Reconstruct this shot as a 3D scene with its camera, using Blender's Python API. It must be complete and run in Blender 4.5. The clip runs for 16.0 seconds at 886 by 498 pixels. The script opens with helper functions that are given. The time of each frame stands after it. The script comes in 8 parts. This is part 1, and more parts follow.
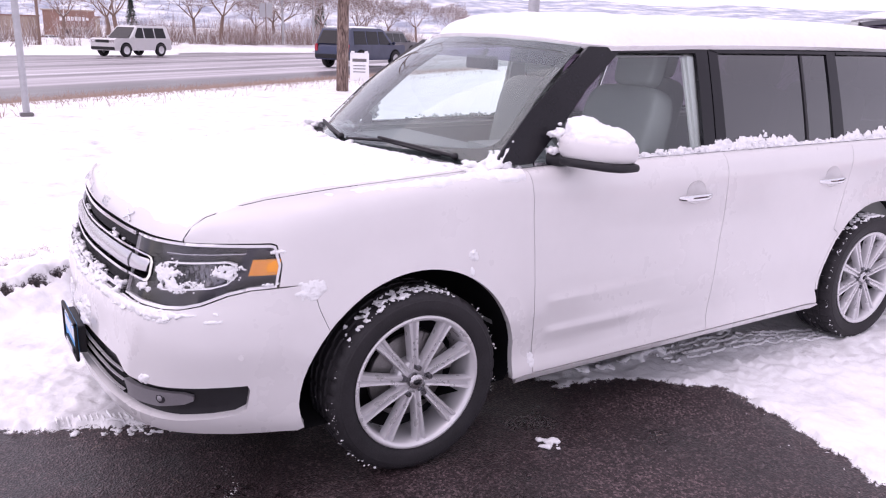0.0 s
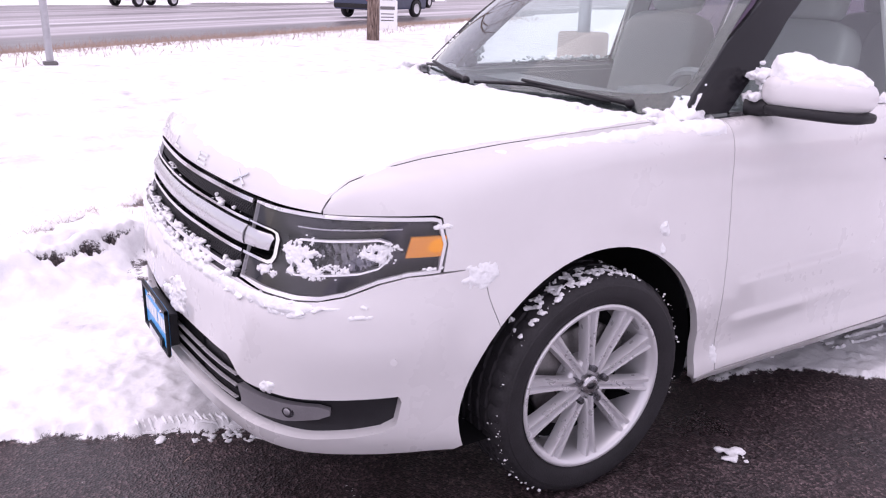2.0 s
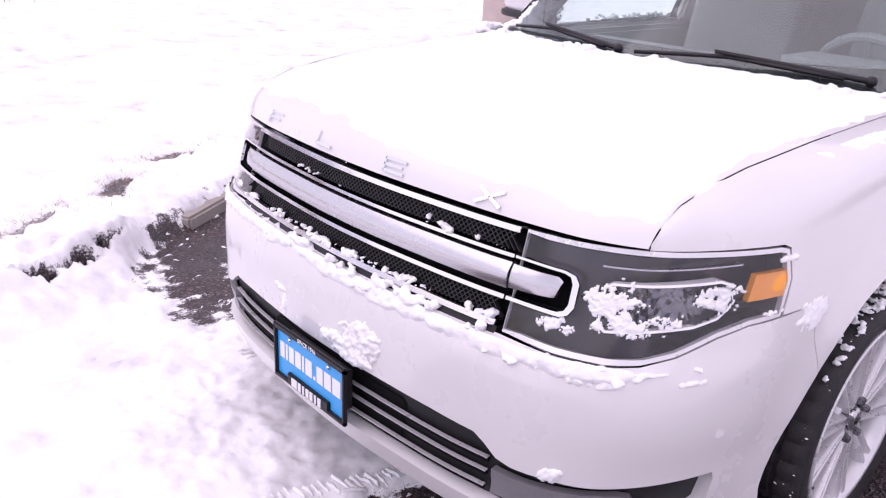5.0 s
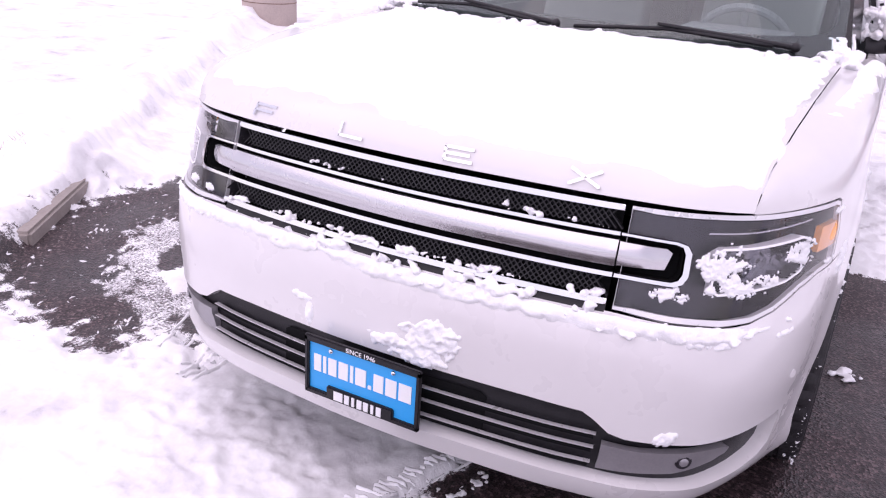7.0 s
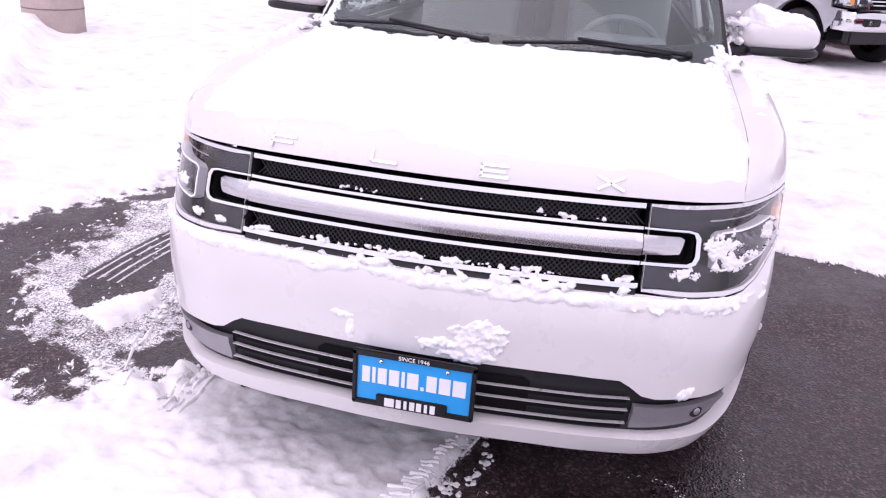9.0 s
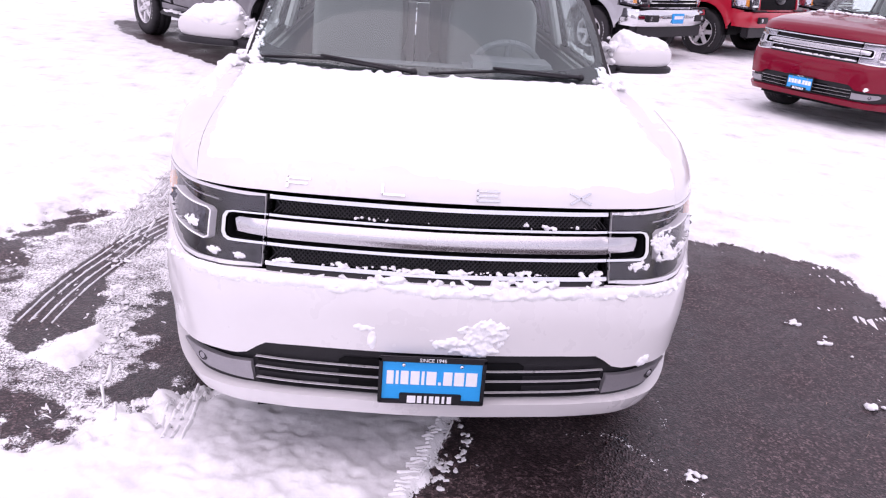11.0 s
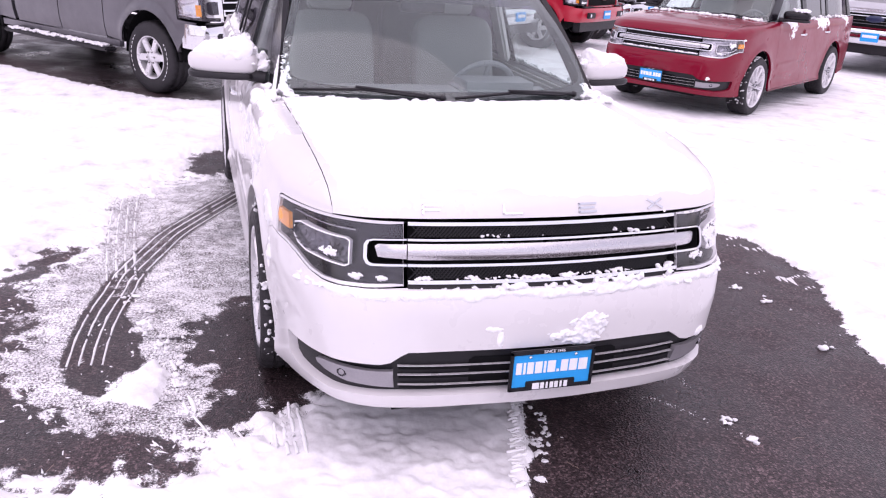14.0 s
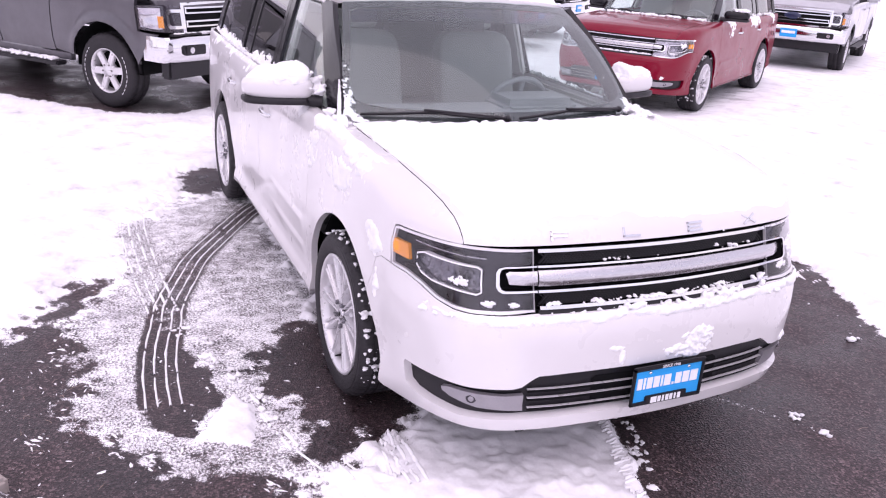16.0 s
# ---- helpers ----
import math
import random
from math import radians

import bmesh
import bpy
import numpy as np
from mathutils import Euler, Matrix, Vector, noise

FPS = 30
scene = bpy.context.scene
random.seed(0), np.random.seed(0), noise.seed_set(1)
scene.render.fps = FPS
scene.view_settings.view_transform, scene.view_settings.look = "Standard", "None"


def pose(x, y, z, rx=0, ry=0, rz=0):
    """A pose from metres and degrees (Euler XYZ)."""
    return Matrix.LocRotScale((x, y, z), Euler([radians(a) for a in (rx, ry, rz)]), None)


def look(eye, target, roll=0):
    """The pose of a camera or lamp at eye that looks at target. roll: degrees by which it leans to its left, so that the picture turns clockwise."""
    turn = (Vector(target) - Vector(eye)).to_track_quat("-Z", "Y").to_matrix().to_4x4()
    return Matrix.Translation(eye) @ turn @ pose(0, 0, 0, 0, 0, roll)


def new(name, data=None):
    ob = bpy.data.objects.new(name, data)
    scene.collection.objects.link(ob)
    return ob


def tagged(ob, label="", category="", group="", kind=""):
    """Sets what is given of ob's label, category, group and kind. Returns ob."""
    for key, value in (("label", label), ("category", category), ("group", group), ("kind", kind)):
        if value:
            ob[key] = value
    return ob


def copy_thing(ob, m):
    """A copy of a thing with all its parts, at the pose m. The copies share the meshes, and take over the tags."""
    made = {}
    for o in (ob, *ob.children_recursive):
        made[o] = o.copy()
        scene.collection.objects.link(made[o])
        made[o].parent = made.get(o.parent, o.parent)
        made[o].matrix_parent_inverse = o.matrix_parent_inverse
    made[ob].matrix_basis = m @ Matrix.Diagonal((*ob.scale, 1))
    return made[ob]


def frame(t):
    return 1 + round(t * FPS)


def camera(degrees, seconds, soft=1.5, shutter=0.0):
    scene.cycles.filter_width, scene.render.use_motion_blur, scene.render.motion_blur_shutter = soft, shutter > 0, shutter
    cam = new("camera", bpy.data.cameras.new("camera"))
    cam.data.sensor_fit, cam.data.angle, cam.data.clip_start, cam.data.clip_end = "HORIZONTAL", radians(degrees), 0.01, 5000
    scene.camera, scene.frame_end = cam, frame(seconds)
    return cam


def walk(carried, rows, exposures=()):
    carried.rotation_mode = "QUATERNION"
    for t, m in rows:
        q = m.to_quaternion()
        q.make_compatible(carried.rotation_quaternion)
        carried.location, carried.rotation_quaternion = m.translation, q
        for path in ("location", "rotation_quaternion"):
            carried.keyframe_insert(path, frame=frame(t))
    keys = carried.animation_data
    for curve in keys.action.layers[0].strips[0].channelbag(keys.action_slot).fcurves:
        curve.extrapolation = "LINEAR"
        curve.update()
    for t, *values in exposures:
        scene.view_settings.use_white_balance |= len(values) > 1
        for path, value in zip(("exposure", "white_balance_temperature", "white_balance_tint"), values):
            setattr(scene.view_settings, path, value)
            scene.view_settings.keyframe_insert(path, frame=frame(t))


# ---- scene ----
# The camera: metres in the frame of the parked white car (x to its front, y to its left, z up,
# front axle over the origin).
cam = camera(57.4, 16.0, 1.15)
PATH = [
    (0.0, 1.4794, 3.4114, 1.675, 74.984, -1.502, 147.834),
    (0.5, 1.519, 3.2251, 1.6514, 74.781, -1.532, 147.886),
    (1.0, 1.5492, 3.028, 1.6113, 74.02, -1.518, 148.068),
    (1.5, 1.5696, 2.8109, 1.582, 73.036, -1.523, 148.232),
    (2.0, 1.5963, 2.6039, 1.5453, 71.778, -1.482, 148.528),
    (2.5, 1.6575, 2.4085, 1.4977, 70.384, -1.532, 148.605),
    (3.0, 1.7537, 2.216, 1.4766, 69.077, -1.679, 148.445),
    (3.5, 1.8403, 2.0462, 1.5013, 68.644, -1.856, 147.777),
    (4.0, 1.9117, 1.8786, 1.5172, 68.617, -1.984, 145.746),
    (4.5, 1.9771, 1.707, 1.5285, 68.502, -2.174, 142.529),
    (7.0, 2.4806, 0.9068, 1.4952, 67.636, -3.614, 118.661),
    (7.5, 2.5591, 0.7549, 1.4991, 67.203, -3.665, 114.357),
    (8.0, 2.654, 0.6227, 1.5197, 67.743, -3.962, 110.327),
    (8.5, 2.7495, 0.4944, 1.5405, 67.863, -3.924, 106.529),
    (9.0, 2.8583, 0.381, 1.5682, 68.197, -3.951, 102.188),
    (11.5, 3.3054, -0.3241, 1.7546, 68.72, -4.123, 84.793),
    (12.0, 3.3736, -0.4984, 1.7634, 68.84, -4.022, 82.595),
    (12.5, 3.4329, -0.6822, 1.7914, 68.956, -4.033, 79.742),
    (13.0, 3.457, -0.8456, 1.8317, 69.085, -3.927, 77.098),
    (13.5, 3.4375, -1.0159, 1.8445, 69.132, -3.824, 75.045),
    (14.0, 3.3935, -1.1965, 1.8625, 69.156, -3.736, 73.295),
    (14.5, 3.3347, -1.3775, 1.8864, 69.164, -3.67, 71.603),
    (15.0, 3.2698, -1.5632, 1.8981, 69.18, -3.562, 70.131),
    (15.5, 3.2084, -1.7452, 1.9164, 69.265, -3.493, 68.297),
    (16.0, 3.1389, -1.9101, 1.9375, 69.277, -3.46, 66.391),
]
walk(cam, [(t, pose(x, y, z, rx, ry, rz)) for t, x, y, z, rx, ry, rz in PATH],
     exposures=[(0.0, 0.11, 6560, 34), (9.0, 0.12, 6560, 34), (13.0, 0.16, 6560, 35), (16.0, 0.19, 6560, 35)])

# ---- daylight: an overcast winter noon ----
world = bpy.data.worlds.new("overcast")
scene.world = world
world.use_nodes = True
wn, wl = world.node_tree.nodes, world.node_tree.links
wn.clear()
sky = wn.new("ShaderNodeTexSky")
sky.sky_type = "NISHITA"
sky.sun_disc = False
sky.sun_elevation, sky.sun_rotation = radians(62), radians(110)
sky.dust_density, sky.air_density = 0.6, 1.0
cloud = wn.new("ShaderNodeTexNoise")
cloud.inputs["Scale"].default_value = 2.2
cloud.inputs["Detail"].default_value = 5.0
ramp = wn.new("ShaderNodeValToRGB")
ramp.color_ramp.elements[0].position, ramp.color_ramp.elements[0].color = 0.35, (0.70, 0.70, 0.71, 1)
ramp.color_ramp.elements[1].position, ramp.color_ramp.elements[1].color = 0.72, (1.0, 1.0, 1.0, 1)
skyb, cloudb = wn.new("ShaderNodeBackground"), wn.new("ShaderNodeBackground")
skyb.inputs["Strength"].default_value = 0.06
cloudb.inputs["Strength"].default_value = 0.95
both = wn.new("ShaderNodeAddShader")
wout = wn.new("ShaderNodeOutputWorld")
wl.new(sky.outputs[0], skyb.inputs["Color"])
wl.new(cloud.outputs["Fac"], ramp.inputs["Fac"])
wl.new(ramp.outputs["Color"], cloudb.inputs["Color"])
wl.new(skyb.outputs[0], both.inputs[0])
wl.new(cloudb.outputs[0], both.inputs[1])
wl.new(both.outputs[0], wout.inputs["Surface"])

sun = new("sun", bpy.data.lights.new("sun", "SUN"))
sun.data.energy, sun.data.angle, sun.data.color = 1.0, radians(75), (1.0, 0.97, 0.93)
sun.matrix_world = look((6, -2.2, 12), (0, 0, 0))


# ---- materials ----
def nodes_of(name):
    m = bpy.data.materials.new(name)
    m.use_nodes = True
    n, l = m.node_tree.nodes, m.node_tree.links
    return m, n, l, n["Principled BSDF"]


def noise_at(n, l, scale, detail=4.0, rough=0.55, space="Object"):
    tc = n.new("ShaderNodeTexCoord")
    t = n.new("ShaderNodeTexNoise")
    t.inputs["Scale"].default_value, t.inputs["Detail"].default_value, t.inputs["Roughness"].default_value = scale, detail, rough
    l.new(tc.outputs[space], t.inputs["Vector"])
    return t


def ramp_of(n, l, fac, stops):
    r = n.new("ShaderNodeValToRGB")
    e = r.color_ramp.elements
    while len(e) < len(stops):
        e.new(0.5)
    for k, (p, c) in enumerate(stops):
        e[k].position, e[k].color = p, (*c, 1) if len(c) == 3 else c
    l.new(fac, r.inputs["Fac"])
    return r


def bump_of(n, l, height, strength, distance, chain=None):
    b = n.new("ShaderNodeBump")
    b.inputs["Strength"].default_value, b.inputs["Distance"].default_value = strength, distance
    l.new(height, b.inputs["Height"])
    if chain:
        l.new(chain.outputs[0], b.inputs["Normal"])
    return b


def surface(name, base, rough=0.5, metal=0.0, vary=0.12, scale=8.0, bump=0.0, bscale=60.0, coat=0.0, spec=0.5, space="Object"):
    """A painted, cast or rubber surface: base colour with stains at two scales, fine relief, uneven gloss."""
    m, n, l, p = nodes_of(name)
    big, fine = noise_at(n, l, scale, 3, space=space), noise_at(n, l, scale * 9, 5, space=space)
    mix = n.new("ShaderNodeMath")
    mix.operation = "ADD"
    l.new(big.outputs["Fac"], mix.inputs[0])
    l.new(fine.outputs["Fac"], mix.inputs[1])
    lo, hi = [c * (1 - vary) for c in base], [min(1, c * (1 + vary)) for c in base]
    half = n.new("ShaderNodeMath")
    half.operation = "MULTIPLY"
    half.inputs[1].default_value = 0.5
    l.new(mix.outputs[0], half.inputs[0])
    r = ramp_of(n, l, half.outputs[0], [(0.3, lo), (0.7, hi)])
    l.new(r.outputs["Color"], p.inputs["Base Color"])
    rr = ramp_of(n, l, half.outputs[0], [(0.3, (max(0.02, rough * 0.8),) * 3), (0.7, (min(1, rough * 1.2),) * 3)])
    l.new(rr.outputs["Color"], p.inputs["Roughness"])
    p.inputs["Metallic"].default_value = metal
    p.inputs["Specular IOR Level"].default_value = spec
    p.inputs["Coat Weight"].default_value = coat
    p.inputs["Coat Roughness"].default_value = 0.06
    if bump:
        b = bump_of(n, l, noise_at(n, l, bscale, 4, space=space).outputs["Fac"], bump, 0.004)
        l.new(b.outputs[0], p.inputs["Normal"])
    return m


def paint(name, base, flake=0.0, rough=0.3, dirt=0.0, coat=0.7, spec=0.5):
    """Car paint: pigment with flake under a clear coat, with road film that has dried in patches."""
    m, n, l, p = nodes_of(name)
    film = noise_at(n, l, 2.5, 5, 0.65)
    r = ramp_of(n, l, film.outputs["Fac"], [(0.35, base), (0.75, [c * (1 - dirt) for c in base])])
    l.new(r.outputs["Color"], p.inputs["Base Color"])
    fine = noise_at(n, l, 900, 1)
    b = bump_of(n, l, fine.outputs["Fac"], 0.03, 0.0005)
    l.new(b.outputs[0], p.inputs["Normal"])
    g = ramp_of(n, l, film.outputs["Fac"], [(0.35, (rough,) * 3), (0.75, (min(1, rough + 0.2),) * 3)])
    l.new(g.outputs["Color"], p.inputs["Roughness"])
    p.inputs["Metallic"].default_value = flake
    p.inputs["Specular IOR Level"].default_value = spec
    p.inputs["Coat Weight"].default_value = coat
    p.inputs["Coat Roughness"].default_value = 0.05
    return m


def glass(name, tint, rough=0.0, mirror=0.05, film=0.0):
    """A thin pane: it lets light through, tinted, and mirrors more the flatter it is seen."""
    m = bpy.data.materials.new(name)
    m.use_nodes = True
    n, l = m.node_tree.nodes, m.node_tree.links
    n.clear()
    tr, gl, mx, lw, out = (n.new("ShaderNode" + k) for k in ("BsdfTransparent", "BsdfGlossy", "MixShader", "LayerWeight", "OutputMaterial"))
    tr.inputs["Color"].default_value = (*tint, 1)
    gl.inputs["Roughness"].default_value = rough
    gl.inputs["Color"].default_value = (1, 1, 1, 1)
    lw.inputs["Blend"].default_value = 0.5
    five, both_faces = n.new("ShaderNodeMath"), n.new("ShaderNodeMath")
    five.operation, five.inputs[1].default_value = "POWER", 4.0
    both_faces.operation, both_faces.inputs[1].default_value, both_faces.inputs[2].default_value = "MULTIPLY_ADD", 0.95 - mirror, mirror
    l.new(lw.outputs["Facing"], five.inputs[0])
    l.new(five.outputs[0], both_faces.inputs[0])
    l.new(both_faces.outputs[0], mx.inputs[0])
    l.new(tr.outputs[0], mx.inputs[1])
    l.new(gl.outputs[0], mx.inputs[2])
    if film:
        # a pale teal film: faint fog, with reflected sky painted in as colour
        df, mf = n.new("ShaderNodeBsdfDiffuse"), n.new("ShaderNodeMixShader")
        df.inputs["Color"].default_value = (0.56, 0.68, 0.67, 1)
        nz = noise_at(n, l, 3.0, 4)
        k = ramp_of(n, l, nz.outputs["Fac"], [(0.3, (film * 0.8,) * 3), (0.7, (film * 1.2,) * 3)])
        l.new(k.outputs["Color"], mf.inputs[0])
        l.new(mx.outputs[0], mf.inputs[1])
        l.new(df.outputs[0], mf.inputs[2])
        mx = mf
    l.new(mx.outputs[0], out.inputs["Surface"])
    return m


def snow_material(name, base=(0.86, 0.87, 0.89), lump=14.0, grain=160.0, strength=0.5):
    m, n, l, p = nodes_of(name)
    a, b = noise_at(n, l, lump, 5, 0.6), noise_at(n, l, grain, 3, 0.6)
    r = ramp_of(n, l, a.outputs["Fac"], [(0.3, [c * 0.95 for c in base]), (0.7, base)])
    l.new(r.outputs["Color"], p.inputs["Base Color"])
    p.inputs["Roughness"].default_value = 0.75
    p.inputs["Specular IOR Level"].default_value = 0.25
    p.inputs["Sheen Weight"].default_value = 0.15
    b1 = bump_of(n, l, a.outputs["Fac"], strength, 0.02)
    b2 = bump_of(n, l, b.outputs["Fac"], strength * 0.6, 0.003, b1)
    l.new(b2.outputs[0], p.inputs["Normal"])
    return m


WHITE = paint("white_paint", (0.715, 0.697, 0.705), 0.0, 0.24, 0.06)
RED = paint("red_paint", (0.20, 0.0016, 0.018), 0.0, 0.26, 0.06, 0.55, 0.10)
BRIGHTRED = paint("bright_red_paint", (0.50, 0.006, 0.028), 0.0, 0.3, 0.15)
GREY = paint("grey_metallic_paint", (0.115, 0.11, 0.125), 0.5, 0.35, 0.2)
SILVER = paint("silver_paint", (0.55, 0.55, 0.58), 0.6, 0.35, 0.2)
NAVY = paint("navy_paint", (0.02, 0.03, 0.085), 0.3, 0.35, 0.2)
GLOSSBLACK = surface("gloss_black", (0.010, 0.009, 0.012), 0.16, 0, 0.2, coat=0.12, spec=0.25)
BLACK = surface("black_plastic", (0.016, 0.015, 0.018), 0.45, 0, 0.25, 20, 0.15, 300, spec=0.35)
DARK = surface("dark_cavity", (0.008, 0.008, 0.009), 0.8, 0, 0.2, spec=0.1)
CHROME = surface("chrome", (0.74, 0.74, 0.76), 0.09, 1.0, 0.03, 4)
SATIN = surface("satin_metal", (0.56, 0.55, 0.57), 0.26, 0.95, 0.03, 3)
ALLOY = surface("silver_alloy", (0.70, 0.69, 0.71), 0.30, 0.40, 0.03, 3)
ALLOYDARK = surface("alloy_recess", (0.25, 0.25, 0.27), 0.25, 0.9, 0.1, 16)
STEEL = surface("worn_steel", (0.20, 0.19, 0.19), 0.5, 0.9, 0.3, 20, 0.3, 120)
RUBBER = surface("tyre_rubber", (0.024, 0.022, 0.025), 0.6, 0, 0.45, 14, 0.35, 180, spec=0.3)
AMBER = surface("amber_lens", (0.95, 0.34, 0.015), 0.18, 0, 0.08, 40, 0.2, 200, coat=0.4)
LAMPGREY = surface("lamp_housing", (0.065, 0.060, 0.070), 0.24, 0.5, 0.3, 18)
GRILLEGREY = surface("grey_insert", (0.30, 0.29, 0.31), 0.34, 0.35, 0.1, 18)
BEIGE = surface("pale_leather", (0.26, 0.27, 0.26), 0.6, 0, 0.08, 12, 0.1, 120)
INTERIOR = surface("grey_trim", (0.24, 0.25, 0.26), 0.6, 0, 0.12, 10, 0.2, 150)
HEADLINER = surface("headliner_cloth", (0.60, 0.60, 0.59), 0.9, 0, 0.05, 3)
PLATEBLUE = surface("plate_blue", (0.006, 0.36, 0.82), 0.35, 0, 0.04, 20)
PLATEWHITE = surface("plate_white", (0.86, 0.86, 0.88), 0.4, 0, 0.03, 20)
PEDESTAL = surface("pinkish_concrete", (0.46, 0.38, 0.35), 0.85, 0, 0.15, 6, 0.4, 50)
CONCRETE = surface("concrete", (0.34, 0.30, 0.28), 0.85, 0, 0.2, 6, 0.5, 60)
GALV = surface("galvanised_steel", (0.45, 0.45, 0.47), 0.45, 0.7, 0.15, 12)
BARK = surface("bark", (0.23, 0.155, 0.125), 0.9, 0, 0.45, 9, 0.9, 40)


def ridged_bark():
    m, n, l, p = nodes_of("ridged_bark")
    tc, mp, nz = n.new("ShaderNodeTexCoord"), n.new("ShaderNodeMapping"), n.new("ShaderNodeTexNoise")
    mp.inputs["Scale"].default_value = (1, 1, 0.13)
    nz.inputs["Scale"].default_value, nz.inputs["Detail"].default_value, nz.inputs["Roughness"].default_value = 42, 5, 0.6
    l.new(tc.outputs["Object"], mp.inputs["Vector"])
    l.new(mp.outputs[0], nz.inputs["Vector"])
    r = ramp_of(n, l, nz.outputs["Fac"], [(0.36, (0.045, 0.028, 0.024)), (0.52, (0.22, 0.15, 0.125)), (0.68, (0.38, 0.29, 0.25))])
    l.new(r.outputs["Color"], p.inputs["Base Color"])
    p.inputs["Roughness"].default_value = 0.9
    l.new(bump_of(n, l, nz.outputs["Fac"], 1.0, 0.03).outputs[0], p.inputs["Normal"])
    return m


RIDGED = ridged_bark()
TWIG = surface("twig_bark", (0.24, 0.165, 0.145), 0.9, 0, 0.3, 6)
GRASS = surface("dry_grass", (0.38, 0.28, 0.23), 0.9, 0, 0.3, 5)
GLASS = glass("window_glass", (0.84, 0.95, 0.92), 0.0, 0.062, 0.065)
CLEAR = glass("side_window_glass", (0.90, 0.97, 0.95), 0.0, 0.07, 0.03)
TINTED = glass("tinted_glass", (0.11, 0.085, 0.12), 0.0, 0.13)
SUNBAND = glass("sun_band_tint", (0.20, 0.145, 0.30), 0.0, 0.0)
LENS = glass("lamp_lens", (0.84, 0.83, 0.86), 0.02, 0.05)
SNOW = snow_material("snow")
CARSNOW = snow_material("fresh_snow", (0.88, 0.88, 0.90), 30.0, 260.0, 0.35)


# ---- building helpers ----
def mesh_part(name, verts, faces, material, parent=None, label="", smooth=True):
    me = bpy.data.meshes.new(name)
    me.from_pydata([tuple(map(float, v)) for v in verts], [], [tuple(map(int, f)) for f in faces])
    me.materials.append(material)
    if smooth:
        me.polygons.foreach_set("use_smooth", [True] * len(me.polygons))
    me.update()
    ob = new(name, me)
    if parent:
        ob.parent = parent
    if label:
        tagged(ob, label)
    return ob


def part(name, bm, material, parent=None, label="", smooth=False, bevel=0.0):
    if bevel:
        sharp = [e for e in bm.edges if len(e.link_faces) == 2 and e.calc_face_angle(0) > 0.5]
        bmesh.ops.bevel(bm, geom=sharp, offset=bevel, segments=2, affect="EDGES", clamp_overlap=True)
    me = bpy.data.meshes.new(name)
    bmesh.ops.recalc_face_normals(bm, faces=bm.faces)
    bm.to_mesh(me)
    bm.free()
    me.materials.append(material)
    if smooth or bevel:
        me.polygons.foreach_set("use_smooth", [True] * len(me.polygons))
        me.set_sharp_from_angle(angle=radians(38))
    ob = new(name, me)
    if parent:
        ob.parent = parent
    if label:
        tagged(ob, label)
    return ob


def box(bm, cx, cy, cz, sx, sy, sz, m=None):
    got = bmesh.ops.create_cube(bm, size=1, matrix=(m or Matrix()) @ Matrix.Translation((cx, cy, cz)) @ Matrix.Diagonal((sx, sy, sz, 1)))
    return got["verts"]


def rod(bm, a, b, r, r2=None, seg=10):
    a, b = Vector(a), Vector(b)
    d = b - a
    m = Matrix.Translation((a + b) / 2) @ d.to_track_quat("Z", "Y").to_matrix().to_4x4()
    bmesh.ops.create_cone(bm, cap_ends=True, segments=seg, radius1=r, radius2=r if r2 is None else r2, depth=d.length, matrix=m)


def lathe(profile, seg=48, axis="y"):
    """A closed or open profile of (radius, along) turned about the axis y."""
    p = np.array(profile, float)
    a = np.linspace(0, 2 * np.pi, seg, endpoint=False)
    v = np.stack([np.outer(np.cos(a), p[:, 0]), np.outer(np.ones(seg), p[:, 1]), np.outer(np.sin(a), p[:, 0])], -1).reshape(-1, 3)
    k = len(p)
    f = [(i * k + j, i * k + j + 1, (i + 1) % seg * k + j + 1, (i + 1) % seg * k + j) for i in range(seg) for j in range(k - 1)]
    return v, f


def thicken(points, step):
    """Subdivides a polygon's edges."""
    out, n = [], len(points)
    for i in range(n):
        a, b = np.array(points[i], float), np.array(points[(i + 1) % n], float)
        k = max(1, int(np.ceil(np.linalg.norm(b - a) / step)))
        out += [a + (b - a) * j / k for j in range(k)]
    return np.array(out)


def shrunk(p, g):
    """A polygon moved inwards by g."""
    area = 0.5 * np.sum(p[:, 0] * np.roll(p[:, 1], -1) - np.roll(p[:, 0], -1) * p[:, 1])
    t = np.roll(p, -1, 0) - p
    t /= np.maximum(np.linalg.norm(t, axis=1, keepdims=True), 1e-9)
    nrm = np.stack([-t[:, 1], t[:, 0]], 1) * np.sign(area)
    m = nrm + np.roll(nrm, 1, 0)
    m /= np.maximum(np.linalg.norm(m, axis=1, keepdims=True), 0.6)
    return p + m * g


def inside(q, poly):
    x, y = q[:, 0], q[:, 1]
    hit = np.zeros(len(q), bool)
    for (x1, y1), (x2, y2) in zip(poly, np.roll(poly, -1, 0)):
        with np.errstate(divide="ignore", invalid="ignore"):
            c = (x1 - x2) * (y - y2) / (y1 - y2) + x2
        hit ^= ((y1 > y) != (y2 > y)) & (x < c)
    return hit


def edge_distance(q, poly):
    d = np.full(len(q), 1e9)
    for a, b in zip(poly, np.roll(poly, -1, 0)):
        ab = b - a
        t = np.clip(((q - a) @ ab) / max(ab @ ab, 1e-12), 0, 1)
        d = np.minimum(d, np.linalg.norm(q - a - t[:, None] * ab, axis=1))
    return d


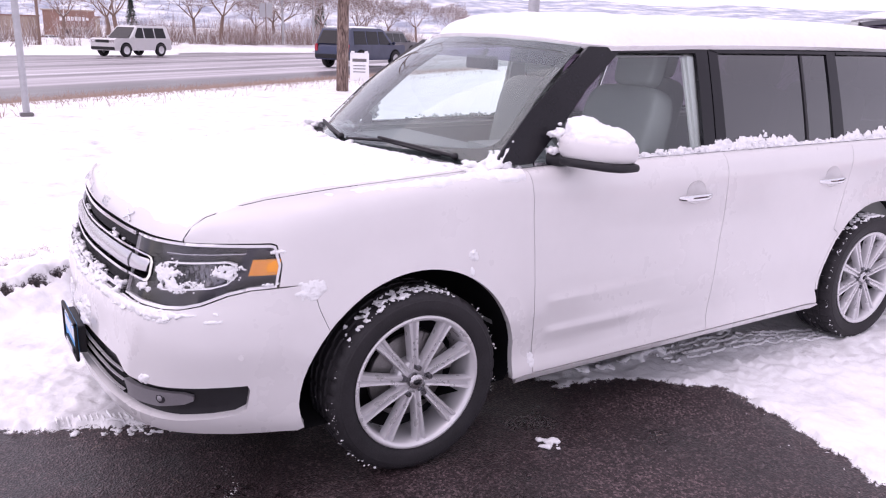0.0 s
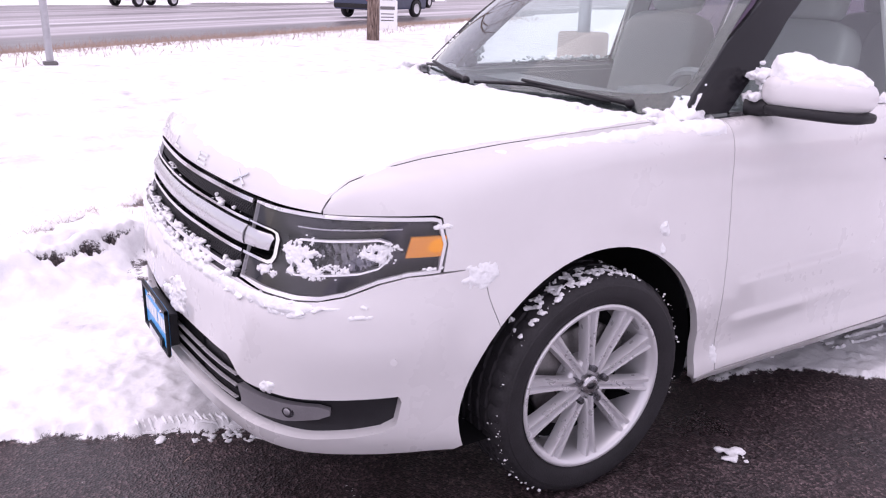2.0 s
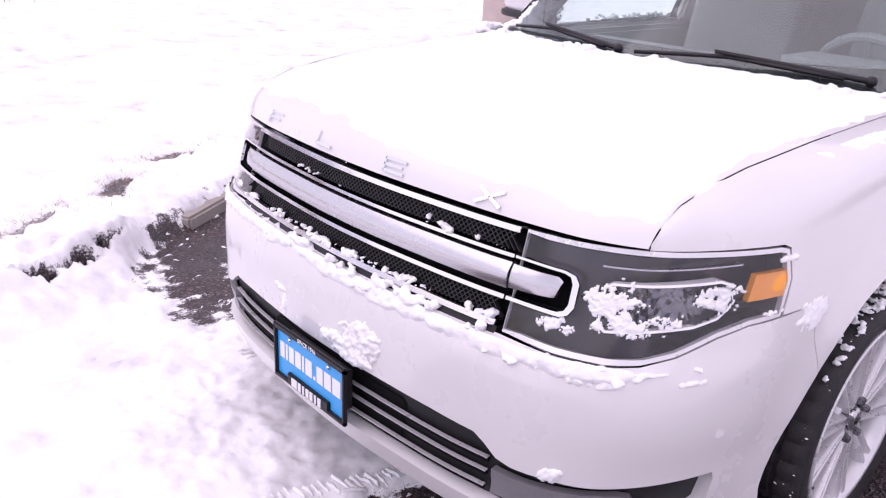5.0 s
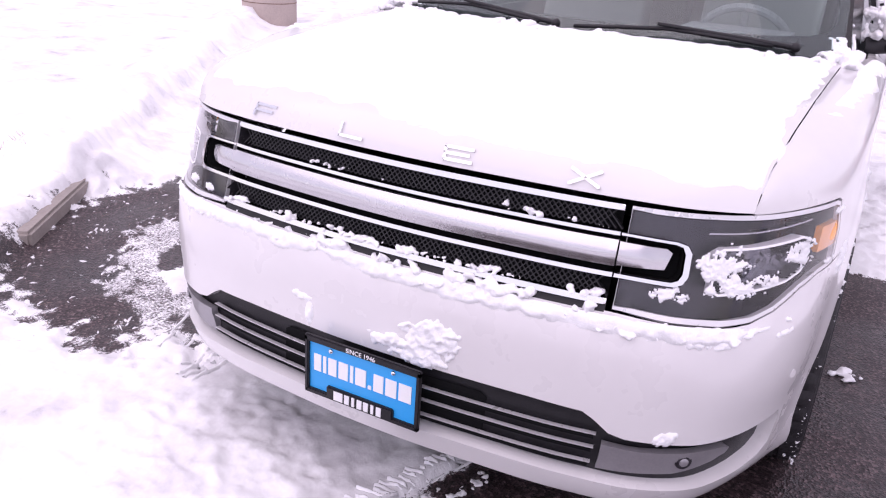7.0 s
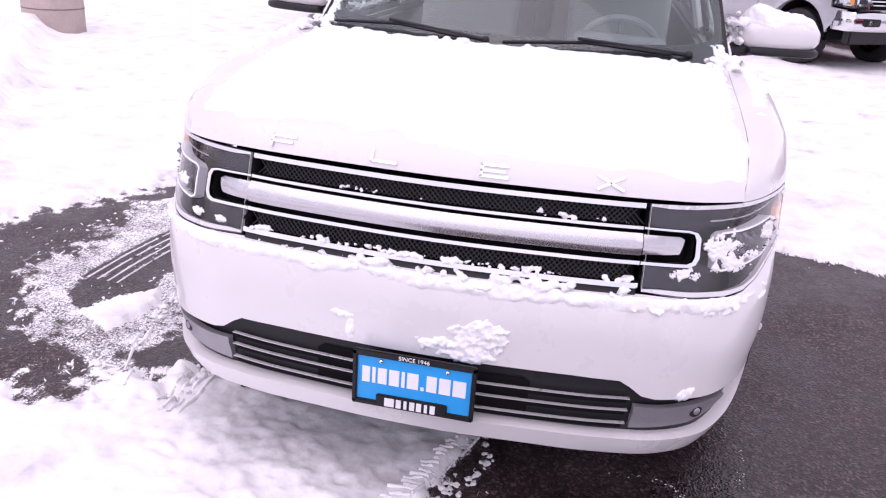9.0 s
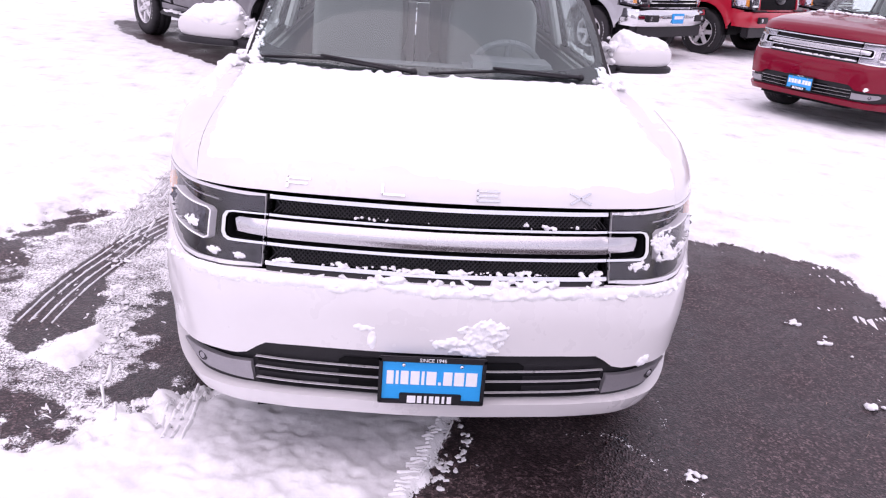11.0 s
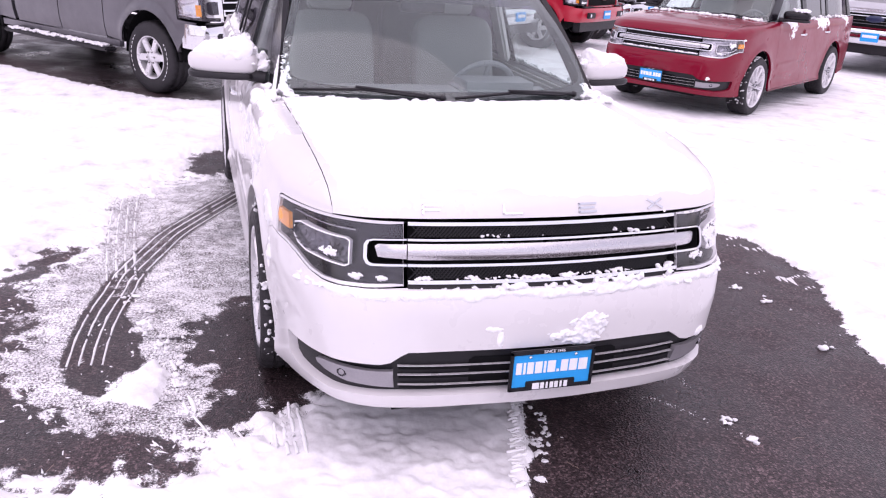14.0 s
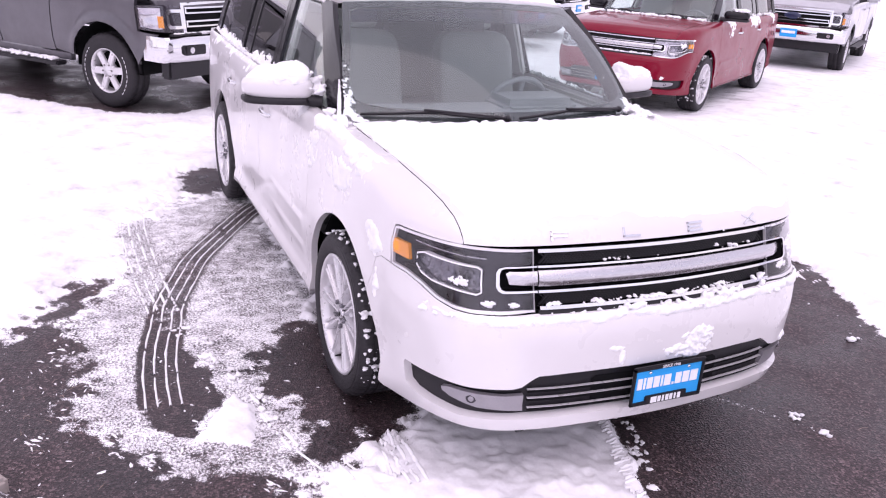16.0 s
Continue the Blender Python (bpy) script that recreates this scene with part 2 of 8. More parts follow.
def panel(name, outline, chart, material, parent=None, label="", step=0.035, rim=0.015, gap=0.0014, holes=(), lift=0.0, relief=None, flip=False):
    """A pressed sheet: a polygon on a chart (u, v) -> place, cut to its outline, with turned-in edges."""
    from mathutils.geometry import delaunay_2d_cdt
    loops = [shrunk(thicken(outline, step * 0.6), gap)] + [shrunk(thicken(h, step * 0.6), -gap) for h in holes]
    pts, edges = [], []
    for lp in loops:
        o = len(pts)
        pts += list(lp)
        edges += [(o + i, o + (i + 1) % len(lp)) for i in range(len(lp))]
    nb = len(pts)
    lo, hi = loops[0].min(0), loops[0].max(0)
    gx, gy = np.meshgrid(np.arange(lo[0] + step / 2, hi[0], step), np.arange(lo[1] + step / 2, hi[1], step))
    gx[1::2] += step / 2
    g = np.stack([gx.ravel(), gy.ravel()], 1)
    ok = inside(g, loops[0])
    for h in loops[1:]:
        ok &= ~inside(g, h)
    g = g[ok]
    for lp in loops:
        if len(g):
            g = g[edge_distance(g, lp) > step * 0.35]
    pts += list(g)
    v2, e2, f2, _, _, _ = delaunay_2d_cdt([Vector(p) for p in pts], edges, [], 0, 1e-6)
    uv = np.array([tuple(v) for v in v2])
    f = np.array([t for t in f2 if len(t) == 3])
    mid = uv[f].mean(1)
    ok = inside(mid, loops[0])
    for h in loops[1:]:
        ok &= ~inside(mid, h)
    f = f[ok]
    a, b, c = uv[f[:, 0]], uv[f[:, 1]], uv[f[:, 2]]
    turn = (b[:, 0] - a[:, 0]) * (c[:, 1] - a[:, 1]) - (b[:, 1] - a[:, 1]) * (c[:, 0] - a[:, 0])
    f[turn < 0] = f[turn < 0][:, ::-1]
    e = 0.004
    place = np.array(chart(uv[:, 0], uv[:, 1])).T
    du = np.array(chart(uv[:, 0] + e, uv[:, 1])).T - np.array(chart(uv[:, 0] - e, uv[:, 1])).T
    dv = np.array(chart(uv[:, 0], uv[:, 1] + e)).T - np.array(chart(uv[:, 0], uv[:, 1] - e)).T
    nrm = np.cross(du, dv)
    nrm /= np.maximum(np.linalg.norm(nrm, axis=1, keepdims=True), 1e-12)
    if flip:
        nrm, f = -nrm, f[:, ::-1]
    if relief is not None:
        place = place + nrm * np.array(relief(uv[:, 0], uv[:, 1], place))[:, None]
    place = place + nrm * lift
    verts, faces = list(place), [tuple(t) for t in f]
    if rim:
        count = {}
        for t in faces:
            for i in range(3):
                k = (t[i], t[(i + 1) % 3])
                count[k] = 1
        bound = [k for k in count if (k[1], k[0]) not in count]
        ids = {}
        for k in bound:
            for i in k:
                if i not in ids:
                    ids[i] = len(verts)
                    verts += [place[i], place[i] - nrm[i] * rim]
        faces += [(ids[b], ids[a], ids[a] + 1, ids[b] + 1) for a, b in bound]
    return mesh_part(name, verts, faces, material, parent, label)


def tube(points, radius, sides=8):
    """A smooth bent bar through points: one closed mesh."""
    p = [Vector(q) for q in points]
    verts, faces = [], []
    for i, c in enumerate(p):
        d = (p[min(i + 1, len(p) - 1)] - p[max(i - 1, 0)]).normalized()
        u = d.cross(Vector((0, 0, 1)))
        u = u.normalized() if u.length > 1e-4 else d.orthogonal().normalized()
        w = d.cross(u)
        r = radius[i] if isinstance(radius, (list, tuple)) else radius
        verts += [c + (u * math.cos(2 * math.pi * k / sides) + w * math.sin(2 * math.pi * k / sides)) * r for k in range(sides)]
    n = len(p)
    for i in range(n - 1):
        faces += [(i * sides + k, i * sides + (k + 1) % sides, (i + 1) * sides + (k + 1) % sides, (i + 1) * sides + k) for k in range(sides)]
    faces += [tuple(range(sides))[::-1], tuple((n - 1) * sides + k for k in range(sides))]
    return verts, faces


def smooth_curve(points, n=600):
    """A dense Catmull-Rom curve through points, and its length along."""
    p = np.array(points, float)
    q = np.vstack([2 * p[0] - p[1], p, 2 * p[-1] - p[-2]])
    out = []
    for i in range(1, len(q) - 2):
        a, b, c, d = q[i - 1], q[i], q[i + 1], q[i + 2]
        ta = 0.0
        tb = ta + max(np.linalg.norm(b - a), 1e-9) ** 0.5
        tc = tb + max(np.linalg.norm(c - b), 1e-9) ** 0.5
        td = tc + max(np.linalg.norm(d - c), 1e-9) ** 0.5
        for t in np.linspace(tb, tc, max(4, n // len(p)), endpoint=False):
            a1 = (tb - t) / (tb - ta) * a + (t - ta) / (tb - ta) * b
            a2 = (tc - t) / (tc - tb) * b + (t - tb) / (tc - tb) * c
            a3 = (td - t) / (td - tc) * c + (t - tc) / (td - tc) * d
            b1 = (tc - t) / (tc - ta) * a1 + (t - ta) / (tc - ta) * a2
            b2 = (td - t) / (td - tb) * a2 + (t - tb) / (td - tb) * a3
            out.append((tc - t) / (tc - tb) * b1 + (t - tb) / (tc - tb) * b2)
    out.append(p[-1])
    out = np.array(out)
    s = np.concatenate([[0], np.cumsum(np.linalg.norm(np.diff(out, axis=0), axis=1))])
    return out, s


def ease(x, a, b):
    t = np.clip((np.asarray(x, float) - a) / (b - a), 0, 1)
    return t * t * (3 - 2 * t)


def lumpy(p, scale, seed=0.0):
    return np.array([noise.noise(Vector((x * scale + seed, y * scale - seed, z * scale + 2 * seed))) for x, y, z in p])


def thing(name, label, category, group="", kind=""):
    return tagged(new(name), label, category, group, kind)


# ---- the crossover wagon: charts of its bodywork ----
PLAN, PLAN_S = smooth_curve([(1.0, 0), (0.996, 0.14), (0.972, 0.42), (0.955, 0.525), (0.923, 0.65), (0.86, 0.757), (0.80, 0.81), (0.70, 0.865),
                             (0.58, 0.905), (0.45, 0.925), (0.30, 0.937), (0.0, 0.943), (-1.0, 0.945), (-2.5, 0.943), (-3.3, 0.935), (-3.8, 0.91),
                             (-4.0, 0.86), (-4.08, 0.75), (-4.1, 0.5), (-4.1, 0.0)], 1400)
FRONT = PLAN_S < np.interp(0, -PLAN[:, 0], PLAN_S)
NOSE_Z, NOSE_X = (0.25, 0.31, 0.375, 0.47, 0.55, 0.65, 0.715, 0.745, 0.76, 0.85, 0.975), (1.01, 1.045, 1.06, 1.055, 1.05, 1.045, 1.037, 1.024, 1.008, 0.98, 0.945)
SIDE_Z, SIDE_Y = (0.25, 0.29, 0.34, 0.42, 0.55, 0.70, 0.85, 0.975), (0.885, 0.905, 0.928, 0.940, 0.946, 0.947, 0.943, 0.936)
SILL_Z, SILL_Y = (0.25, 0.262, 0.285, 0.315, 0.36, 0.41, 0.55, 0.70, 0.85, 0.975), (0.915, 0.936, 0.947, 0.945, 0.934, 0.932, 0.944, 0.947, 0.943, 0.936)
SEAM_X, SEAM_Y = (-0.52, -0.31, 0.0, 0.38, 0.60, 0.70, 0.75, 0.80), (0.855, 0.80, 0.788, 0.776, 0.768, 0.762, 0.758, 0.753)
EDGE_D, EDGE_Z = (0, 0.012, 0.03, 0.07, 0.155, 0.27, 0.525, 0.85, 1.11, 1.4), (0.979, 1.000, 1.024, 1.053, 1.080, 1.098, 1.120, 1.138, 1.152, 1.158)
CREST_D, CREST_Z = (0, 0.012, 0.035, 0.075, 0.165, 0.445, 0.745, 1.065, 1.4), (0.985, 1.018, 1.050, 1.077, 1.103, 1.138, 1.158, 1.172, 1.18)


def sy(y):
    """Along the plan curve to where the nose is y wide."""
    return float(np.interp(y, PLAN[FRONT, 1], PLAN_S[FRONT]))


def sx(x):
    return float(np.interp(-x, -PLAN[:, 0], PLAN_S))


def skin(s, v):
    """The body below the belt: s along the plan curve (negative on the right), v the height, then over the shoulder."""
    s, v = np.asarray(s, float), np.asarray(v, float)
    sgn, a = np.where(s < 0, -1.0, 1.0), np.abs(s)
    z, w = np.minimum(v, 0.975), np.clip((v - 0.975) / 0.25, 0, 1)
    bx, by = np.interp(a, PLAN_S, PLAN[:, 0]), np.interp(a, PLAN_S, PLAN[:, 1])
    k = ease(bx, 0.25, 0.75)
    x = bx + (np.interp(z, NOSE_Z, NOSE_X) - 1) * k
    side = np.interp(z, SIDE_Z, SIDE_Y) * k + np.interp(z, SILL_Z, SILL_Y) * (1 - k)
    y = by * side / 0.945 - 0.018 * ease(0.62 - z, 0, 0.15) * k * by
    for cx in (0.0, -2.994):
        r = np.hypot(x - cx, z - 0.365)
        y = y + 0.010 * np.exp(-((r - 0.455) / 0.06) ** 2) * (by > 0.85)
    yt = np.interp(x, SEAM_X, SEAM_Y)
    front = np.interp(yt, PLAN[FRONT, 1], PLAN[FRONT, 0])
    front = front - 0.055 * ease(front, 0.25, 0.75)
    zt = np.interp(front - x, EDGE_D, EDGE_Z)
    yt = np.minimum(yt, y)
    full = np.interp(x, (-0.65, -0.40, 0.0, 0.35, 0.55), (0.85, 0.46, 0.40, 0.62, 1.05))
    y = y + (yt - y) * (1 - np.cos(w * np.pi / 2) ** full)
    z = z + (zt - 0.975) * np.sin(w * np.pi / 2) ** full
    return x, y * sgn, z


def hood_sheet(a, b):
    """The hood: a from the cowl (0) to the nose (1.1), b across."""
    a, b = np.clip(np.asarray(a, float), -0.2, 1.1), np.asarray(b, float)
    y = np.abs(b)
    xf = np.interp(y, PLAN[FRONT, 1], PLAN[FRONT, 0])
    xf = xf - 0.055 * ease(xf, 0.25, 0.75)
    xr = -0.12 - 0.20 * (y / 0.8) ** 2
    d = (xf - xr) * (1 - a / 1.1) ** 1.6
    k = np.clip(y / np.interp(xf - d, SEAM_X, SEAM_Y), 0, 1) ** 2.6
    z = np.interp(d, CREST_D, CREST_Z) * (1 - k) + np.interp(d, EDGE_D, EDGE_Z) * k
    return xf - d, b, z


def hood_half(a):
    y = 0.77
    for _ in range(8):
        y = float(np.interp(hood_sheet(a, y)[0], SEAM_X, SEAM_Y))
    return y


def glasshouse(u, z):
    """The side windows' sheet: u = -x, z the height (left side)."""
    u, z = np.asarray(u, float), np.asarray(z, float)
    t = np.clip((z - 1.155) / 0.475, -0.2, 1.2)
    y = 0.850 - 0.132 * t - 0.02 * t * t - 0.05 * ease(u, 3.2, 4.1) - 0.035 * ease(0.9 - u, 0, 0.5)
    return -u, y, z


def glasshouse_right(u, z):
    x, y, zz = glasshouse(u, z)
    return x, -y, zz


def screen(b, t):
    """The windscreen: b across (share of the half width), t from the cowl up."""
    b, t = np.asarray(b, float), np.asarray(t, float)
    half = 0.838 - 0.165 * t
    xb, xt = -0.16 - 0.27 * b * b, -0.87 - 0.11 * b * b
    zb, zt = 1.160 - 0.005 * b * b, 1.662 - 0.032 * b * b
    bow = 0.035 * np.sin(np.pi * np.clip(t, 0, 1))
    return xb + (xt - xb) * t + bow * 0.6, b * half, zb + (zt - zb) * t + bow * 0.8


def roof_sheet(a, b):
    a, b = np.asarray(a, float), np.asarray(b, float)
    z = 1.672 - 0.042 * np.abs(b / 0.7) ** 2.5 + 0.02 * np.sin(np.pi * np.clip((-a - 0.8) / 3.3, 0, 1)) - 0.03 * ease(-a, 3.4, 4.05)
    return a, b, z


def arch(cx, r=0.455, x0=0.447, x1=-0.447, n=26):
    """The wheel arch from its front foot over to its rear foot."""
    out = []
    a0, a1 = np.arccos(x0 / r), np.arccos(x1 / r)
    for a in np.linspace(a0, a1, n):
        out.append((sx(cx + r * np.cos(a)), 0.365 + r * np.sin(a)))
    return out


def mirrored(poly):
    return [(-a, b) for a, b in poly][::-1]


def both_halves(poly):
    """A polygon given from its middle line round its left half back to the middle line, closed over the right."""
    return [(-a, b) for a, b in poly[::-1] if a > 1e-6] + list(poly)


BEAM = [(sy(0.53), 0.972), (sy(0.757), 0.975), (sy(0.83), 0.975), (sy(0.900), 0.972), (sy(0.906), 0.966), (sy(0.912), 0.90), (sy(0.911), 0.822), (sy(0.888), 0.818), (sy(0.862), 0.802),
        (sy(0.825), 0.769), (sy(0.79), 0.755), (sy(0.74), 0.751), (sy(0.65), 0.753), (sy(0.53), 0.760)]
MOUTH = [(0, 0.534), (sy(0.40), 0.532), (sy(0.52), 0.528), (sy(0.55), 0.512), (sy(0.585), 0.488), (sy(0.62), 0.480), (sy(0.75), 0.474), (sy(0.865), 0.474),
         (sy(0.898), 0.473), (sy(0.900), 0.455), (sy(0.898), 0.385), (sy(0.888), 0.364), (sy(0.86), 0.354), (sy(0.80), 0.348), (sy(0.57), 0.358), (sy(0.34), 0.362), (0, 0.362)]
ARCH_SEAM_X = 0.36


def wheel(side, parent_name="wheel"):
    """An alloy wheel about the y axis, its face to +y times side; parts tyre, rim, spokes, cap, nuts, disc."""
    w = thing("wheel", "silver ten-spoke alloy wheel with a snow-flecked tyre", "wheel")
    prof = [(0.262, -0.105), (0.285, -0.122), (0.32, -0.129), (0.345, -0.124), (0.358, -0.113), (0.365, -0.100)]
    for y in (-0.060, -0.018, 0.026, 0.068):
        prof += [(0.3675, y - 0.010), (0.3595, y - 0.007), (0.3595, y + 0.003), (0.3675, y + 0.006)]
    prof += [(0.365, 0.100), (0.358, 0.113), (0.345, 0.124), (0.336, 0.1255), (0.333, 0.1285), (0.32, 0.129), (0.30, 0.1265), (0.285, 0.122), (0.268, 0.112), (0.262, 0.105)]
    v, f = lathe(prof, 168)
    v = v.reshape(168, len(prof), 3)
    for i in range(168):
        for j, (r, y) in enumerate(prof):
            if (abs(y) > 0.07 and r > 0.35 and i % 4 == 0) or (abs(y) <= 0.07 and r > 0.365 and (i + (2 if y > 0.02 else 0)) % 6 == 0):
                v[i, j, [0, 2]] *= (r - 0.007) / r
    v = v.reshape(-1, 3)
    tyre = mesh_part("tyre", v, f, RUBBER, w, "black tyre with siped tread")
    tyre.data.set_sharp_from_angle(angle=radians(32))
    rim = [(0.268, 0.112), (0.272, 0.119), (0.268, 0.123), (0.258, 0.121), (0.250, 0.110), (0.244, 0.085), (0.238, 0.02), (0.235, -0.06), (0.250, -0.10), (0.262, -0.105)]
    v, f = lathe(rim, 96)
    mesh_part("rim", v, [t[::-1] for t in f], ALLOY, w)
    cs = [(-0.5, -0.040), (-0.50, -0.012), (-0.40, 0.0), (-0.20, -0.001), (-0.09, -0.016), (0.09, -0.016), (0.20, -0.001), (0.40, 0.0), (0.50, -0.012), (0.5, -0.040)]
    rows = [(0.045, 0.040, 0.100), (0.075, 0.034, 0.104), (0.13, 0.036, 0.106), (0.20, 0.043, 0.110), (0.253, 0.055, 0.113)]
    verts, faces = [], []
    for r, wd, y in rows:
        for a, d in cs:
            verts.append((a * wd, y + d, r))
    n = len(cs)
    for i in range(len(rows) - 1):
        faces += [(i * n + j, i * n + j + 1, (i + 1) * n + j + 1, (i + 1) * n + j) for j in range(n - 1)]
    spoke = mesh_part("spoke", verts, faces, ALLOY, w)
    spoke.data.set_sharp_from_angle(angle=radians(30))
    for k in range(10):
        s = spoke if k == 0 else new("spoke", spoke.data)
        s.parent = w
        s.matrix_basis = pose(0, 0, 0, 0, 36 * k + 8, 0)
    v, f = lathe([(0.001, 0.080), (0.05, 0.082), (0.080, 0.086), (0.083, 0.070), (0.083, 0.02)], 40)
    mesh_part("hub", v, [t[::-1] for t in f], ALLOY, w)
    v, f = lathe([(0.0005, 0.110), (0.02, 0.1095), (0.029, 0.107), (0.032, 0.10), (0.032, 0.08)], 32)
    cap = mesh_part("centre_cap", v, [t[::-1] for t in f], SATIN, w)
    v, f = lathe([(0.0005, 0.1130), (0.013, 0.1125), (0.0145, 0.108)], 24)
    v = v * np.array([1.35, 1, 0.8])
    mesh_part("badge", v, [t[::-1] for t in f], GLOSSBLACK, cap, "dark oval badge")
    bm = bmesh.new()
    bmesh.ops.create_cone(bm, cap_ends=True, segments=6, radius1=0.0135, radius2=0.0115, depth=0.034)
    nut = part("wheel_nut", bm, ALLOYDARK, w, bevel=0.002)
    for k in range(5):
        a = radians(72 * k + 20)
        s = nut if k == 0 else new("wheel_nut", nut.data)
        s.parent = w
        s.matrix_basis = pose(0.057 * math.cos(a), 0.098, 0.057 * math.sin(a), -90, 0, 0)
    v, f = lathe([(0.05, 0.03), (0.165, 0.03), (0.168, 0.026), (0.168, 0.004), (0.165, 0.0), (0.05, 0.0)], 64)
    mesh_part("brake_disc", v, [t[::-1] for t in f], STEEL, w)
    bm = bmesh.new()
    for a in range(100, 171, 10):
        m = pose(0, 0, 0, 0, -a, 0)
        box(bm, 0.15, 0.02, 0, 0.075, 0.075, 0.034, m)
    part("brake_caliper", bm, STEEL, w, bevel=0.004)
    v, f = lathe([(0.001, -0.02), (0.236, -0.02)], 48)
    mesh_part("back_shield", v, f, DARK, w)
    bm = bmesh.new()
    rod(bm, (0.195, 0.075, -0.13), (0.195, 0.112, -0.13), 0.0055, 0.004)
    part("valve_cap", bm, BLACK, w)
    return w


def padded(name, half, place, material, parent, wings=0.0):
    """A stuffed pad with rounded edges; wings raise its two sides."""
    bm = bmesh.new()
    bmesh.ops.create_cube(bm, size=2)
    bmesh.ops.subdivide_edges(bm, edges=bm.edges, cuts=9, use_grid_fill=True)
    for v in bm.verts:
        r = (abs(v.co.x) ** 5 + abs(v.co.y) ** 5 + abs(v.co.z) ** 5) ** 0.2
        c = v.co / r
        v.co = Vector((c.x * half[0] + wings * (abs(c.y) ** 3 if c.x > 0 else 0), c.y * half[1], c.z * half[2]))
    bm.transform(place)
    return part(name, bm, material, parent, smooth=True)


def letter_bars(parent, lay):
    """The maker's raised chrome shapes on the hood's lip."""
    for bars in lay:
        bm = bmesh.new()
        for m, w, h in bars:
            box(bm, 0, 0, 0, 0.007, w, h, m)
        part("badge_shape", bm, CHROME, parent, "raised chrome badge shape", bevel=0.0012)


def crossover(name, label, coat, group="", glass_front=GLASS, snowy=True):
    """A long, boxy family wagon with a floating roof, black pillars and a wide three-bar grille."""
    car = thing(name, label, "car", group)

    # bumper
    lip = [(0, 0.757), (sy(0.515), 0.757), (sy(0.525), 0.757), (sy(0.65), 0.7515), (sy(0.74), 0.7495), (sy(0.79), 0.7535), (sy(0.827), 0.7675), (sy(0.864), 0.8005), (sy(0.889), 0.8165),
           (sy(0.912), 0.819), (sx(0.47), 0.822), (sx(0.42), 0.80), (sx(ARCH_SEAM_X), 0.365 + (0.455 ** 2 - ARCH_SEAM_X ** 2) ** 0.5)]
    down = [(sx(0.455 * math.cos(a)), 0.365 + 0.455 * math.sin(a)) for a in np.linspace(math.acos(ARCH_SEAM_X / 0.455), -0.18, 9)]
    foot = [(sx(0.47), 0.268), (sy(0.88), 0.272), (sy(0.80), 0.285), (sy(0.60), 0.298), (sy(0.3), 0.308), (0, 0.310)]
    bumper = panel("bumper", both_halves(lip + down[1:] + foot), skin, coat, car, holes=[both_halves(MOUTH)], rim=0.035, step=0.03, gap=0.0006)
    for sgn in (1, -1):
        p = np.array(skin(sgn * sx(0.63), 0.585))
        bm = bmesh.new()
        bmesh.ops.create_cone(bm, cap_ends=True, segments=20, radius1=0.011, radius2=0.0095, depth=0.006, matrix=look(p, p + np.array((0.5, sgn * 0.8, 0))))
        part("parking_sensor", bm, coat, bumper, bevel=0.001)
    # intake behind the bumper's mouth
    back = [(0, 0.547)] + [(a, b + 0.012) for a, b in MOUTH[1:8]] + [(MOUTH[8][0] + 0.012, 0.484), (MOUTH[9][0] + 0.012, 0.45), (MOUTH[10][0] + 0.01, 0.392)] + [(a, b - 0.012) for a, b in MOUTH[11:]]
    intake = panel("lower_intake", both_halves(back), skin, BLACK, car, "black lower air intake", lift=-0.034, rim=0)
    panel("intake_opening", both_halves([(0, 0.497), (sy(0.28), 0.497), (sy(0.30), 0.485), (sy(0.30), 0.372), (0, 0.372)]), skin, DARK, intake, lift=-0.030, rim=0)
    for z in (0.474, 0.440, 0.402):
        panel("slat", both_halves([(0, z + 0.0022), (sy(0.562), z + 0.0022), (sy(0.562), z - 0.0024), (0, z - 0.0026)]), skin, ALLOY, intake, lift=-0.007, rim=0.012, step=0.02)
        panel("slat_body", both_halves([(0, z - 0.005), (sy(0.558), z - 0.006), (sy(0.558), z - 0.020), (0, z - 0.020)]), skin, DARK, intake, lift=-0.020, rim=0.01, step=0.02)
    fogl = [(sy(0.575), 0.455), (sy(0.66), 0.451), (sy(0.78), 0.452), (sy(0.815), 0.450), (sy(0.832), 0.440), (sy(0.832), 0.418), (sy(0.815), 0.402), (sy(0.74), 0.386), (sy(0.575), 0.384)]
    for sgn in (1, -1):
        out = fogl if sgn > 0 else mirrored(fogl)
        bez = panel("fog_lamp_bezel", out, skin, GRILLEGREY, intake, "grey fog lamp bezel", lift=-0.006, rim=0.02,
                    relief=lambda u, v, p: -0.012 * ease(v, 0.45, 0.40))
        p = np.array(skin(sgn * sy(0.752), 0.424))
        d = np.array((0.80, sgn * 0.55, 0.0))
        bm = bmesh.new()
        bmesh.ops.create_cone(bm, cap_ends=True, segments=28, radius1=0.021, radius2=0.018, depth=0.010, matrix=look(p - d * 0.014, p + d * -1))
        part("fog_lamp", bm, LAMPGREY, bez, bevel=0.003)
        bm = bmesh.new()
        bmesh.ops.create_uvsphere(bm, u_segments=20, v_segments=10, radius=0.011, matrix=look(p - d * 0.010, p - d) @ Matrix.Diagonal((1, 1, 0.4, 1)))
        part("fog_lens", bm, GRILLEGREY, bez, smooth=True)

    # grille
    g = sy(0.517)
